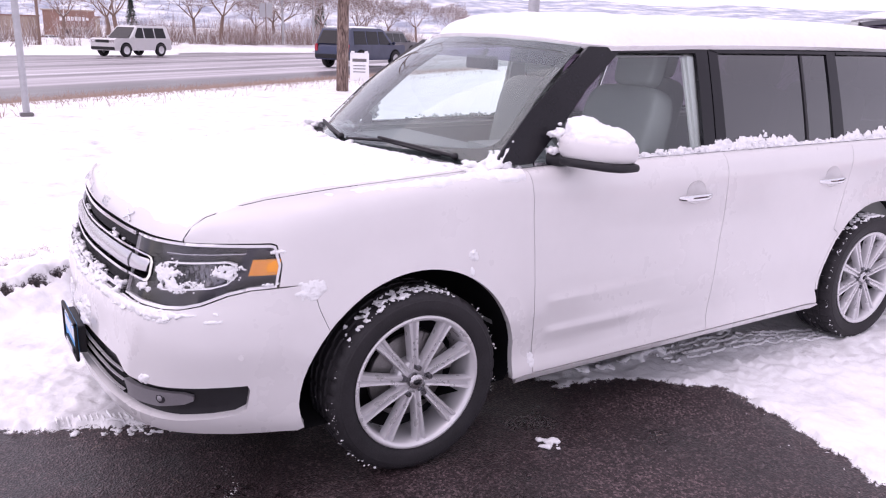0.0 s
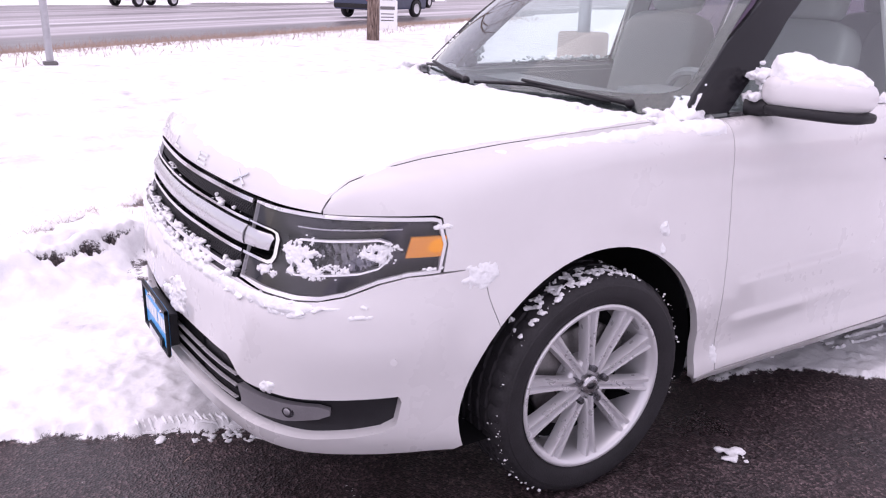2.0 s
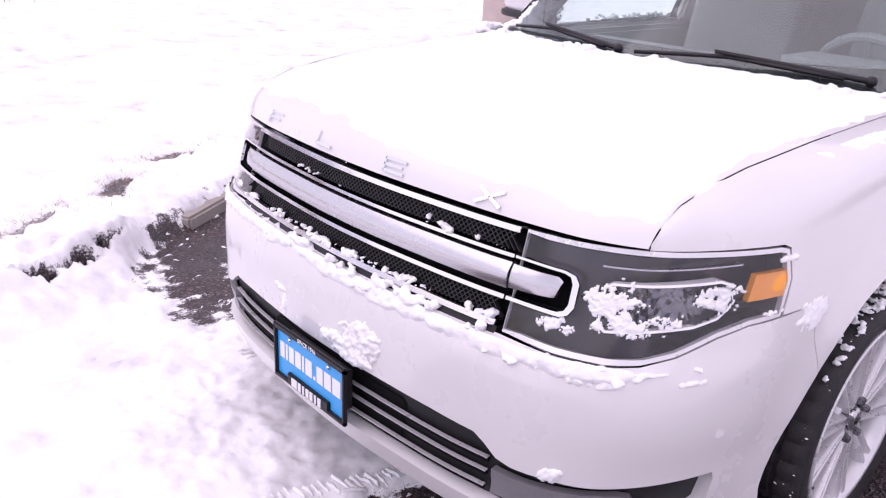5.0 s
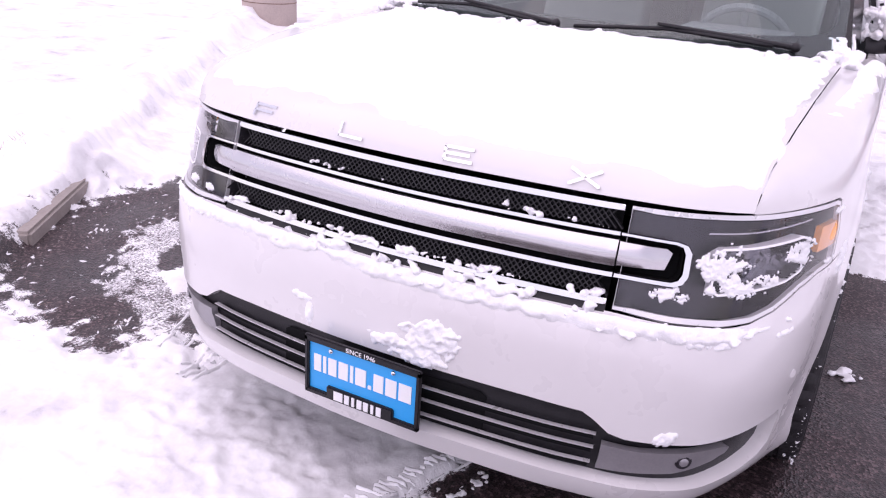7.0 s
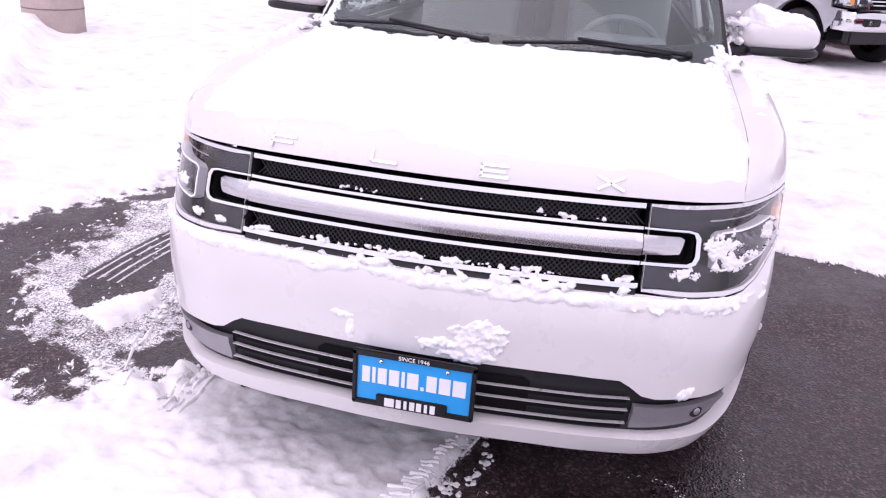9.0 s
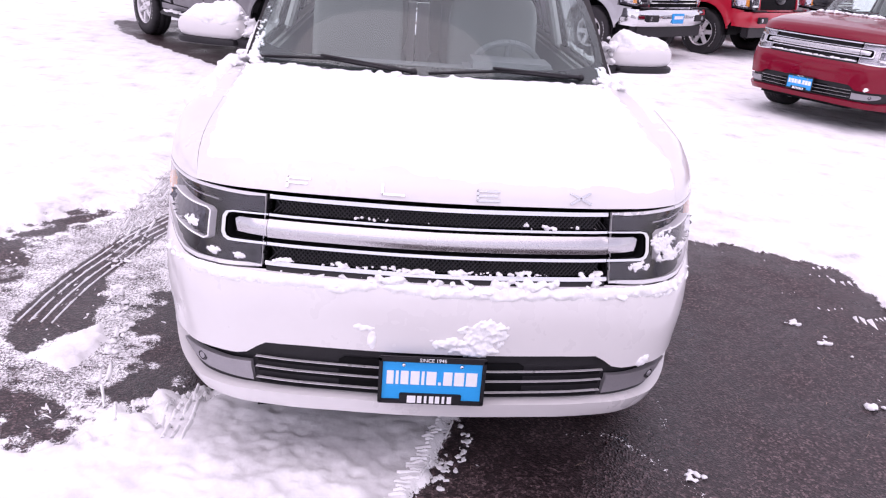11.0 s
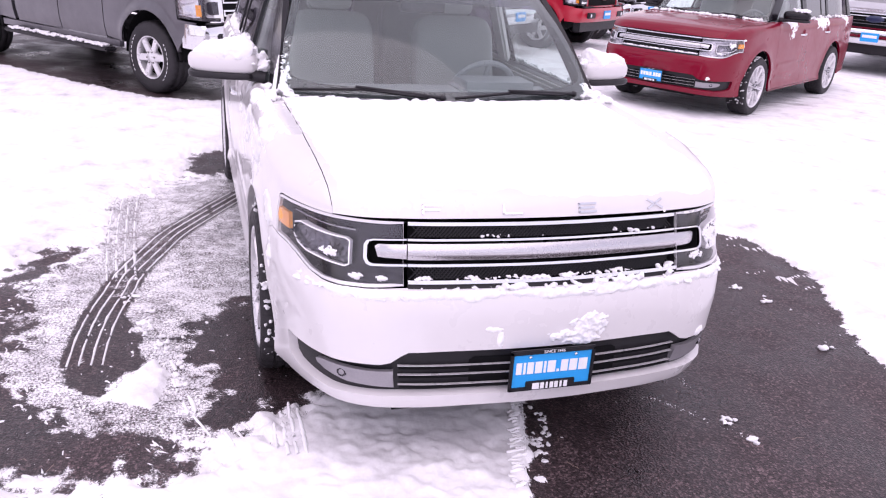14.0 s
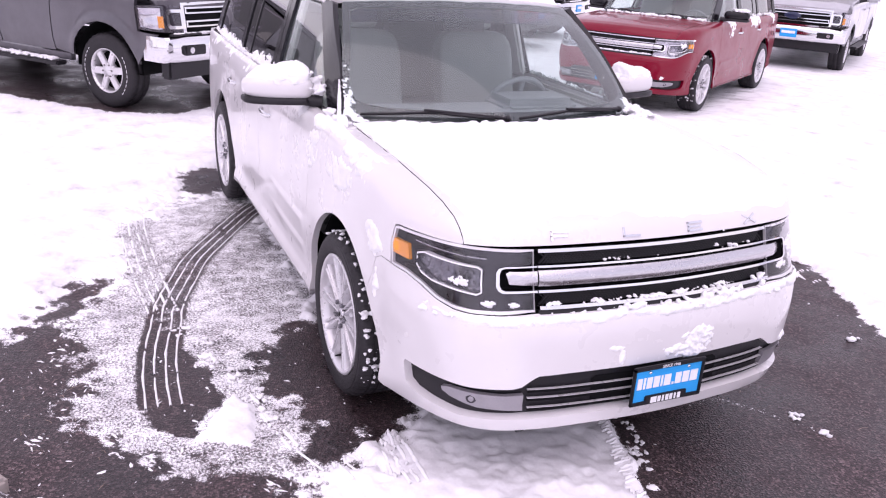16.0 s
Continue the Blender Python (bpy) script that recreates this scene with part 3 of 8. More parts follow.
    grille = panel("grille_backing", [(-g, 0.757), (g, 0.757), (g, 0.972), (-g, 0.972)], skin, DARK, car, "black mesh grille with chrome bars", lift=-0.045, rim=0)
    def strip(nm, z0, z1, material, lift, half=g, bulge=0.0, rim=0.03, par=grille):
        c, h = (z0 + z1) / 2, (z1 - z0) / 2
        return panel(nm, [(-half, z0), (half, z0), (half, z1), (-half, z1)], skin, material, par, lift=lift, rim=rim, step=0.02, gap=0,
                     relief=(lambda u, v, p: bulge * (1 - ((v - c) / h) ** 2)) if bulge else None)
    strip("top_trim", 0.9595, 0.9715, CHROME, 0.004, bulge=0.002)
    strip("chrome_line", 0.909, 0.9165, CHROME, 0.004, bulge=0.002)
    strip("main_bar", 0.847, 0.900, SATIN, 0.004, bulge=0.012, rim=0.04)
    strip("chrome_line", 0.825, 0.834, CHROME, 0.006, bulge=0.002)
    strip("lower_trim", 0.769, 0.7815, CHROME, 0.012, bulge=0.003)
    strip("sill", 0.754, 0.7675, BLACK, 0.0)
    for z0, z1 in ((0.918, 0.960), (0.780, 0.826)):
        verts, faces = [], []
        h, t = z1 - z0, 0.0016
        for d in (1, -1):
            for u in np.arange(-g - h, g + h, 0.0135):
                a, b = (u, z0), (u + d * h, z1)
                lo, hi = max(-g, -g), g
                if min(a[0], b[0]) < lo or max(a[0], b[0]) > hi:
                    continue
                for k in range(4):
                    q = [(a[0] + (b[0] - a[0]) * k / 3 + e, a[1] + h * k / 3) for e in (-t, t)]
                    x, y, z = skin([q[0][0], q[1][0]], [q[0][1], q[1][1]])
                    base = len(verts)
                    verts += [(x[0] - 0.012, y[0], z[0]), (x[1] - 0.012, y[1], z[1]), (x[0] - 0.022, y[0], z[0]), (x[1] - 0.022, y[1], z[1])]
                    if k:
                        faces += [(base - 4, base - 3, base + 1, base), (base - 2, base - 4, base, base + 2), (base - 3, base - 1, base + 3, base + 1)]
        mesh_part("grille_mesh", verts, faces, BLACK, grille, smooth=False)

    # headlamps
    ring = [(sy(0.519), 0.9165), (sy(0.63), 0.914), (sy(0.652), 0.908), (sy(0.662), 0.893), (sy(0.663), 0.845), (sy(0.655), 0.829), (sy(0.64), 0.822), (sy(0.519), 0.824)]
    hole = [(sy(0.519), 0.9090), (sy(0.628), 0.906), (sy(0.642), 0.902), (sy(0.648), 0.889), (sy(0.649), 0.850), (sy(0.644), 0.838), (sy(0.632), 0.833), (sy(0.519), 0.834)]
    lens = [(max(sy(0.5302), a - 0.0125 * (a < sy(0.56))), b) if a > sy(0.56) else (sy(0.5335), b) for a, b in map(tuple, shrunk(thicken(BEAM, 0.05), 0.0125))]
    for sgn in (1, -1):
        fold = (lambda p: p) if sgn > 0 else mirrored
        lamp = panel("headlamp", fold(BEAM), skin, ALLOY, car, "smoked headlamp in a bright trim", holes=[fold(lens)], rim=0.012, step=0.02, lift=0.0)
        panel("lamp_housing", fold(BEAM), skin, SATIN if coat is RED else LAMPGREY, lamp, lift=-0.06, rim=-0.05,
              relief=lambda u, v, p: 0.012 * np.sin(v * 160) * (np.abs(v - 0.80) < 0.04))
        panel("lens", fold(lens), skin, LENS, lamp, "smoked clear lens", holes=[fold(ring)], lift=-0.002, rim=0, gap=0.001).visible_shadow = False
        # low-beam unit with its light ring
        unit = [(sy(0.702), 0.898), (sy(0.716), 0.908), (sy(0.852), 0.918), (sy(0.866), 0.908), (sy(0.868), 0.862), (sy(0.858), 0.838), (sy(0.836), 0.824), (sy(0.722), 0.809), (sy(0.705), 0.819)]
        core = list(map(tuple, shrunk(thicken(unit, 0.03), 0.0078)))
        panel("light_ring", fold(unit), skin, PLATEWHITE, lamp, holes=[fold(core)], lift=0.0, rim=0.03, step=0.015)
        panel("reflector", fold(core), skin, ALLOYDARK, lamp, lift=-0.040, rim=-0.03, step=0.009,
              relief=lambda u, v, p: -0.022 + 0.022 * np.hypot((np.abs(u) - sy(0.775)) / 0.10, (v - 0.86) / 0.06) + 0.008 * np.sin(np.abs(u) * 190) * np.cos(v * 230) + 0.005 * np.sin(np.abs(u) * 430 + v * 240))
        panel("inner_strip", fold([(sy(0.69), 0.936), (sy(0.875), 0.943), (sy(0.875), 0.937), (sy(0.69), 0.930)]), skin, SATIN, lamp, lift=-0.018, rim=0.02, step=0.02)
        amb = [(sy(0.884), 0.922), (sx(0.548), 0.922), (sx(0.551), 0.866), (sy(0.882), 0.866)]
        mk = panel("side_marker", fold(amb), skin, AMBER, lamp, "amber side marker", lift=-0.003, rim=0.015, step=0.015,
                   relief=lambda u, v, p: 0.003 * np.clip(1 - np.hypot((np.abs(u) - sx(0.577)) / 0.026, (v - 0.893) / 0.017) ** 4, 0, 1))
        claw = panel("chrome_claw", fold(ring), skin, CHROME, lamp, "chrome grille end frame", holes=[fold(hole)], lift=0.003, rim=0.035, step=0.015)
        panel("claw_cavity", fold(hole), skin, DARK, claw, lift=-0.05, rim=-0.045)
        panel("bar_end", fold([(sy(0.519), 0.899), (sy(0.615), 0.897), (sy(0.628), 0.889), (sy(0.617), 0.852), (sy(0.519), 0.848)]), skin, SATIN, claw, lift=0.002, rim=0.04, step=0.02,
              relief=lambda u, v, p: -0.020 * ease(np.abs(u), sy(0.56), sy(0.635)) + 0.008 * (1 - ((v - 0.873) / 0.027) ** 2))

    # hood
    al = np.linspace(0.0, 1.1, 26)
    edge = [(a, hood_half(a)) for a in al]
    outline = edge + [(1.1, y) for y in np.linspace(0.70, -0.70, 30)] + [(a, -y) for a, y in edge[::-1]]
    hood = panel("hood", outline, hood_sheet, coat, car, rim=0.006, step=0.03, gap=0.0028, lift=0.002)
    for sgn in (1, -1):
        # a dark strip along the hood's edge, drawn as the shade in its gap
        line = [np.array(hood_sheet(a, hood_half(a))) for a in np.linspace(0.0 if sgn < 0 else 0.34, 1.088, 60)]
        v = [(p[0], sgn * (p[1] - 0.0021), p[2] + up) for p in line for up in (0.0010 if sgn > 0 else 0.0017, -0.009)]
        f = [(2 * i, 2 * i + 1, 2 * i + 3, 2 * i + 2) for i in range(59)]
        mesh_part("seam_shade", v, f, DARK, hood, "dark strip drawn as the hood gap shade")

    # flanks
    seam_top = [(s, 1.2275) for s in np.linspace(sy(0.757), sx(-0.52), 30)]
    for sgn in (1, -1):
        fold = (lambda p: p) if sgn > 0 else mirrored
        wing = [(sy(0.757), 0.977)] + seam_top + [(sx(-0.515), 1.2275), (sx(-0.530), 0.975), (sx(-0.552), 0.60), (sx(-0.560), 0.335), (sx(-0.560), 0.290), (sx(-0.447), 0.290)]
        wing += arch(0, x0=ARCH_SEAM_X, x1=-0.447)[::-1]
        wing += [(sx(0.42), 0.80), (sx(0.47), 0.822), (sy(0.9123), 0.823), (sy(0.9124), 0.90), (sy(0.9066), 0.967), (sy(0.9008), 0.9755), (sy(0.83), 0.977)]
        panel("fender", fold(wing), skin, coat, car, rim=0.03, gap=0.0014)
        # two shallow pressed steps that fade out towards the rear of the front door
        crease = lambda u, v, p: sum(0.0075 * np.exp(-(np.maximum(v - c - 0.016 * (np.abs(u) - sx(-0.66)), (c + 0.016 * (np.abs(u) - sx(-0.66)) - v) * 0.16) / 0.007) ** 2)
                                     * ease(np.abs(u), sx(-0.60), sx(-0.66)) * ease(-np.abs(u), -sx(-1.50), -sx(-1.05)) for c in (0.612, 0.470))
        cup = lambda x: [(sx(x) + 0.064 * math.cos(k * math.pi / 12), 0.982 + 0.044 * math.sin(k * math.pi / 12)) for k in range(24)]
        door = [(sx(-0.515), 1.225), (sx(-1.702), 1.225), (sx(-1.702), 1.05), (sx(-1.69), 0.90), (sx(-1.668), 0.75), (sx(-1.655), 0.45), (sx(-1.64), 0.292), (sx(-0.562), 0.292), (sx(-0.560), 0.40), (sx(-0.552), 0.60), (sx(-0.530), 0.975)]
        d1 = panel("front_door", fold(door), skin, coat, car, rim=0.03, relief=crease, step=0.014, holes=[fold(cup(-1.48))])
        door = [(sx(-1.702), 1.225), (sx(-2.74), 1.225), (sx(-2.72), 1.05), (sx(-2.66), 0.90), (sx(-2.60), 0.70)] + [(sx(-2.994 + 0.475 * math.cos(a)), 0.365 + 0.475 * math.sin(a)) for a in np.linspace(0.72, 0.0, 7)]
        door += [(sx(-2.525), 0.345), (sx(-2.53), 0.295), (sx(-1.64), 0.292), (sx(-1.655), 0.45), (sx(-1.668), 0.75), (sx(-1.69), 0.90), (sx(-1.702), 1.05)]
        d2 = panel("rear_door", fold(door), skin, coat, car, rim=0.03, holes=[fold(cup(-2.54))])
        quarter = [(sx(-2.74), 1.225), (PLAN_S[-1] - 0.004, 1.225), (PLAN_S[-1] - 0.004, 0.34), (sx(-4.0), 0.34), (sx(-3.46), 0.30)]
        quarter += [(sx(-2.994 + 0.455 * math.cos(a)), 0.365 + 0.455 * math.sin(a)) for a in np.linspace(math.pi + 0.15, 0.0, 22)]
        quarter += [(sx(-2.525), 0.365), (sx(-2.519), 0.42)] + [(sx(-2.994 + 0.475 * math.cos(a)), 0.365 + 0.475 * math.sin(a)) for a in np.linspace(0.15, 0.72, 5)]
        quarter += [(sx(-2.60), 0.70), (sx(-2.66), 0.90), (sx(-2.72), 1.05)]
        panel("quarter_panel", fold(quarter), skin, coat, car, rim=0.03)
        panel("rocker", fold([(sx(-0.47), 0.288), (sx(-2.53), 0.291), (sx(-2.55), 0.28), (sx(-2.50), 0.260), (sx(-0.47), 0.256)]), skin, coat, car, rim=0.06)
        # belt strip
        belt = glasshouse if sgn > 0 else glasshouse_right
        panel("belt_moulding", [(0.60, 1.150), (4.0, 1.158), (4.0, 1.172), (0.60, 1.166)], belt, SATIN, car, lift=0.008, rim=0.012, flip=sgn < 0)
        for x, d in ((-1.48, d1), (-2.54, d2)):
            # a chrome strap over a scooped cup
            c0 = sx(x)
            panel("handle_cup", fold(cup(x)), skin, coat, d, rim=0, step=0.012, gap=-0.0004,
                  relief=lambda u, v, p: -0.024 * np.clip(1 - np.hypot((np.abs(u) - c0) / 0.064, (v - 0.982) / 0.044) ** 2.5, 0, 1))
            out = np.array((0, sgn, 0))
            ks = np.linspace(-1, 1, 15)
            arch_up = np.interp(np.abs(ks), (0, 0.55, 0.85, 1), (0.030, 0.026, 0.012, -0.004))
            verts, faces = [], []
            for k, up in zip(ks, arch_up):
                c = np.array(skin(sgn * sx(x + k * 0.112), 0.972)) + out * up
                h = 0.016 * (1 - 0.45 * abs(k) ** 3)
                for az in range(10):
                    t = 2 * math.pi * az / 10
                    verts.append(c + np.array((0, sgn * 0.006 * math.cos(t), h * math.sin(t) + 0.0012 * math.cos(2 * t))))
            for i in range(14):
                faces += [(i * 10 + j, i * 10 + (j + 1) % 10, (i + 1) * 10 + (j + 1) % 10, (i + 1) * 10 + j)[::-1 if sgn < 0 else 1] for j in range(10)]
            grip = mesh_part("door_handle", verts, faces, CHROME, d, "chrome door handle")
            verts = [np.array(skin(sgn * sx(x + k * 0.095), 0.972 + e)) + out * (np.interp(abs(k), (0, 0.55, 0.9), (0.0372, 0.0332, 0.015))) for k in ks for e in (-0.0022, 0.0022)]
            mesh_part("groove", verts, [(2 * i, 2 * i + 1, 2 * i + 3, 2 * i + 2) for i in range(14)], BLACK, grip)
        # glasshouse
        def pane(nm, poly, material, lift=0.0, rim=0.012, lab=""):
            ob = panel(nm, poly, belt, material, car, lab, lift=lift, rim=rim, flip=sgn < 0, gap=0.002)
            if material in (CLEAR, TINTED):
                ob.visible_shadow = False
            return ob
        pane("front_pillar", [(0.40, 1.157), (0.60, 1.162), (0.68, 1.235), (0.764, 1.31), (0.923, 1.453), (1.136, 1.600), (1.20, 1.628), (0.97, 1.632), (0.81, 1.521), (0.62, 1.378), (0.45, 1.215)], GLOSSBLACK, 0.004, 0.03, "gloss black front pillar")
        pane("front_window", [(0.61, 1.164), (1.600, 1.164), (1.635, 1.604), (1.146, 1.604), (0.93, 1.452), (0.772, 1.31), (0.69, 1.235)], CLEAR, -0.012, 0.0, "clear side window")
        pane("door_frame", [(1.605, 1.164), (1.690, 1.164), (1.725, 1.628), (1.20, 1.628), (1.15, 1.607), (1.64, 1.607)], GLOSSBLACK, 0.002, 0.02, "gloss black door frame")
        pane("rear_window", [(1.775, 1.166), (2.40, 1.168), (2.435, 1.606), (1.80, 1.606)], TINTED, -0.006, 0.0, "dark tinted rear side window")
        pane("door_frame", [(1.694, 1.164), (1.771, 1.166), (1.796, 1.610), (1.729, 1.626)], GLOSSBLACK, 0.002, 0.02, "gloss black door frame")
        pane("window_divider", [(2.402, 1.168), (2.425, 1.168), (2.460, 1.606), (2.437, 1.606)], BLACK, 0.0, 0.01)
        pane("rear_window", [(2.43, 1.168), (2.63, 1.170), (2.665, 1.606), (2.465, 1.606)], TINTED, -0.006, 0.0, "dark tinted rear side window")
        pane("door_frame", [(2.635, 1.170), (2.735, 1.172), (2.755, 1.628), (1.735, 1.628), (1.80, 1.608), (2.67, 1.608)], GLOSSBLACK, 0.002, 0.02, "gloss black door frame")
        pane("quarter_window", [(2.74, 1.172), (3.80, 1.176), (3.76, 1.606), (2.76, 1.606)], TINTED, -0.006, 0.0, "dark tinted quarter window")
        pane("rear_pillar", [(3.805, 1.176), (4.02, 1.178), (3.92, 1.628), (2.762, 1.628), (2.762, 1.608), (3.765, 1.608)], GLOSSBLACK, 0.002, 0.02, "gloss black rear pillar")

    # windscreen with its dark border, cowl and wipers
    rimmed = [(-0.985, 0.0), (0.985, 0.0), (0.97, 1.0), (-0.97, 1.0)]
    inner = [(-0.935, 0.24), (-0.925, 0.18), (-0.90, 0.14), (-0.85, 0.115), (-0.75, 0.10), (-0.4, 0.085), (0.4, 0.085), (0.75, 0.10), (0.85, 0.115), (0.90, 0.14), (0.925, 0.18), (0.935, 0.24), (0.915, 0.90), (0.87, 0.93), (-0.87, 0.93), (-0.915, 0.90)]
    ws = panel("windscreen", rimmed, screen, glass_front, car, "clear windscreen with a dark border", rim=0, step=0.04)
    ws.visible_shadow = False
    panel("black_border", rimmed, screen, GLOSSBLACK, ws, holes=[inner], lift=-0.004, rim=0, step=0.04)
    panel("sun_band", [(-0.915, 0.90), (-0.87, 0.93), (0.87, 0.93), (0.915, 0.90), (0.92, 0.785), (-0.92, 0.785)], screen, SUNBAND, ws, lift=-0.008, rim=0, step=0.05).visible_shadow = False
    bm = bmesh.new()
    for sgn in (1, -1):
        for b0, b1 in ((sgn * 0.05, sgn * 0.5), (sgn * 0.5, sgn * 0.97)):
            x0, y0, z0 = screen(b0, -0.01)
            x1, y1, z1 = screen(b1, -0.01)
            m = Matrix.Translation(((x0 + x1) / 2 + 0.05, (y0 + y1) / 2, (z0 + z1) / 2 - 0.025)) @ pose(0, 0, 0, 0, 0, math.degrees(math.atan2(x1 - x0, -(y1 - y0))))
            box(bm, 0, 0, 0, 0.16, math.hypot(x1 - x0, y1 - y0) + 0.03, 0.03, m)
    part("cowl", bm, BLACK, car, "black plastic cowl", bevel=0.008)
    for y0, y1 in ((0.62, -0.02), (-0.08, -0.70)):
        # an arm and its blade, parked along the glass's foot
        pt = lambda y, t, up: np.array(screen(y / 0.79, t)) + np.array((0.55, 0, 0.8)) * up
        a0, a1 = pt(y0, 0.02, 0.02), pt(y0 * 0.4 + y1 * 0.6, 0.045, 0.045)
        wiper = thing("wiper", "", "")
        wiper.parent = car
        bm = bmesh.new()
        rod(bm, a0, a1, 0.009, 0.006, 10)
        bmesh.ops.create_uvsphere(bm, u_segments=14, v_segments=8, radius=0.016, matrix=Matrix.Translation(a0))
        part("arm", bm, BLACK, wiper, smooth=True)
        ys = np.linspace(y0 - 0.06, y1, 9)
        bl = [pt(y, 0.048 - 0.025 * abs(k - 4) / 4, 0.016 + 0.01 * math.sin(k / 8 * math.pi)) for k, y in enumerate(ys)]
        v, f = tube(bl, 0.0065, 8)
        mesh_part("blade", v, f, BLACK, wiper)

    # roof
    top = [(-0.86, 0.0), (-0.885, 0.30), (-0.94, 0.55), (-1.0, 0.66), (-1.1, 0.715), (-3.95, 0.66), (-4.02, 0.5), (-4.05, 0)]
    panel("roof", top[::-1] + [(a, -b) for a, b in top[1:-1]], roof_sheet, coat, car, rim=0.02, step=0.06)
    panel("headliner", top[::-1] + [(a, -b) for a, b in top[1:-1]], roof_sheet, HEADLINER, car, rim=0, step=0.12, lift=-0.05)
    panel("rear_glass", [(-0.62, 0), (0.62, 0), (0.56, 1), (-0.56, 1)], lambda b, t: (-4.07 + 0.13 * np.asarray(t), np.asarray(b), 1.18 + 0.45 * np.asarray(t)), TINTED, car, rim=0, step=0.1, flip=True)

    # mirrors
    for sgn in (1, -1):
        bm = bmesh.new()
        bmesh.ops.create_cube(bm, size=1)
        bmesh.ops.subdivide_edges(bm, edges=bm.edges, cuts=5, use_grid_fill=True)
        for v in bm.verts:
            x, y, z = v.co * 2
            r = (abs(x) ** 3.2 + abs(y) ** 3.2 + abs(z) ** 3.2) ** (1 / 3.2)
            v.co = Vector((x, y, z)) / max(r, 1e-6)
            u = (v.co.y + 1) / 2
            v.co.x = v.co.x * (0.105 if v.co.x > 0 else 0.05) * (1 - 0.25 * u) - 0.03 - 0.06 * u
            v.co.z = v.co.z * (0.066 - 0.010 * u)
            v.co.y = (0.868 + 0.330 * u) * sgn
        base = Matrix.Translation((-0.715, 0, 1.243))
        bm.transform(base)
        mir = part("mirror", bm, GLOSSBLACK if coat is RED else coat, car, "white door mirror with a black base" if coat is WHITE else "", smooth=True)
        bm = bmesh.new()
        rod(bm, (-0.68, sgn * 0.83, 1.180), (-0.735, sgn * 0.97, 1.190), 0.032, 0.024, 14)
        part("mirror_arm", bm, BLACK, mir, smooth=True)
        bm = bmesh.new()
        bmesh.ops.create_cube(bm, size=1)
        bmesh.ops.subdivide_edges(bm, edges=bm.edges, cuts=5, use_grid_fill=True)
        for v in bm.verts:
            x, y, z = v.co * 2
            r = (abs(x) ** 4.5 + abs(y) ** 4.5 + abs(z) ** 4.5) ** (1 / 4.5)
            c = Vector((x, y, z)) / max(r, 1e-6)
            u = (c.y + 1) / 2
            v.co = Vector((c.x * (0.108 if c.x > 0 else 0.054) * (1 - 0.25 * u) - 0.745 - 0.06 * u, (0.895 + 0.304 * u) * sgn, 1.184 + c.z * 0.020))
        part("mirror_base", bm, BLACK, mir, smooth=True)
        bm = bmesh.new()
        box(bm, -0.823, sgn * 1.06, 1.245, 0.012, 0.18, 0.09)
        part("mirror_glass", bm, CHROME, mir, bevel=0.02)

    # number plate holder with its advertising plate
    plate = thing("licence_plate", "", "")
    plate.parent = car
    plate.location = (1.083, -0.002, 0.464)
    bm = bmesh.new()
    for sz, zc, sw in ((0.018, 0.072, 0.326), (0.014, -0.074, 0.326)):
        box(bm, 0.006, 0, zc, 0.012, sw, sz)
    for s in (1, -1):
        box(bm, 0.006, s * 0.157, 0, 0.012, 0.012, 0.158)
    box(bm, 0.0065, -0.002, -0.062, 0.012, 0.190, 0.034)
    box(bm, -0.020, 0, 0, 0.03, 0.27, 0.11)
    part("plate_frame", bm, BLACK, plate, "black plastic plate frame", bevel=0.003)
    bm = bmesh.new()
    box(bm, 0.001, 0, 0, 0.006, 0.310, 0.152)
    part("plate_sheet", bm, PLATEBLUE, plate, "bright blue plate")
    bm = bmesh.new()
    x = -0.138
    for wd in (0.021, 0.009, 0.024, 0.027, 0.009, 0.030, 0.0091, 0.027, 0.030, 0.034):
        h = 0.010 if wd == 0.0091 else 0.046
        box(bm, 0.0048, x + wd / 2, 0.008 - (0.046 - h) / 2, 0.002, wd, h)
        x += wd + 0.0062
    part("plate_lettering", bm, PLATEWHITE, plate, "white bars of lettering")
    bm = bmesh.new()
    box(bm, 0.0135, -0.060, -0.062, 0.002, 0.026, 0.024)
    for k in range(6):
        box(bm, 0.0135, -0.035 + k * 0.0182, -0.062, 0.002, 0.0135 if k % 3 != 1 else 0.008, 0.024)
    part("frame_lettering", bm, PLATEWHITE, plate)
    for s in (1, -1):
        bm = bmesh.new()
        bmesh.ops.create_uvsphere(bm, u_segments=12, v_segments=6, radius=0.0065, matrix=Matrix.Translation((0.005, s * 0.088, 0.052)))
        part("screw", bm, CHROME, plate, smooth=True)
    text = bpy.data.curves.new("line", "FONT")
    text.body, text.size, text.align_x, text.align_y, text.extrude = "SINCE 1946", 0.0165, "CENTER", "CENTER", 0.0005
    tob = new("line", text)
    bpy.context.view_layer.update()
    me = bpy.data.meshes.new_from_object(tob.evaluated_get(bpy.context.evaluated_depsgraph_get()))
    bpy.data.objects.remove(tob)
    me.materials.clear()
    me.materials.append(PLATEWHITE)
    line = new("raised_line", me)
    line.parent = plate
    line.matrix_basis = pose(0.0127, 0.0, 0.0725, 90, 0, 90)

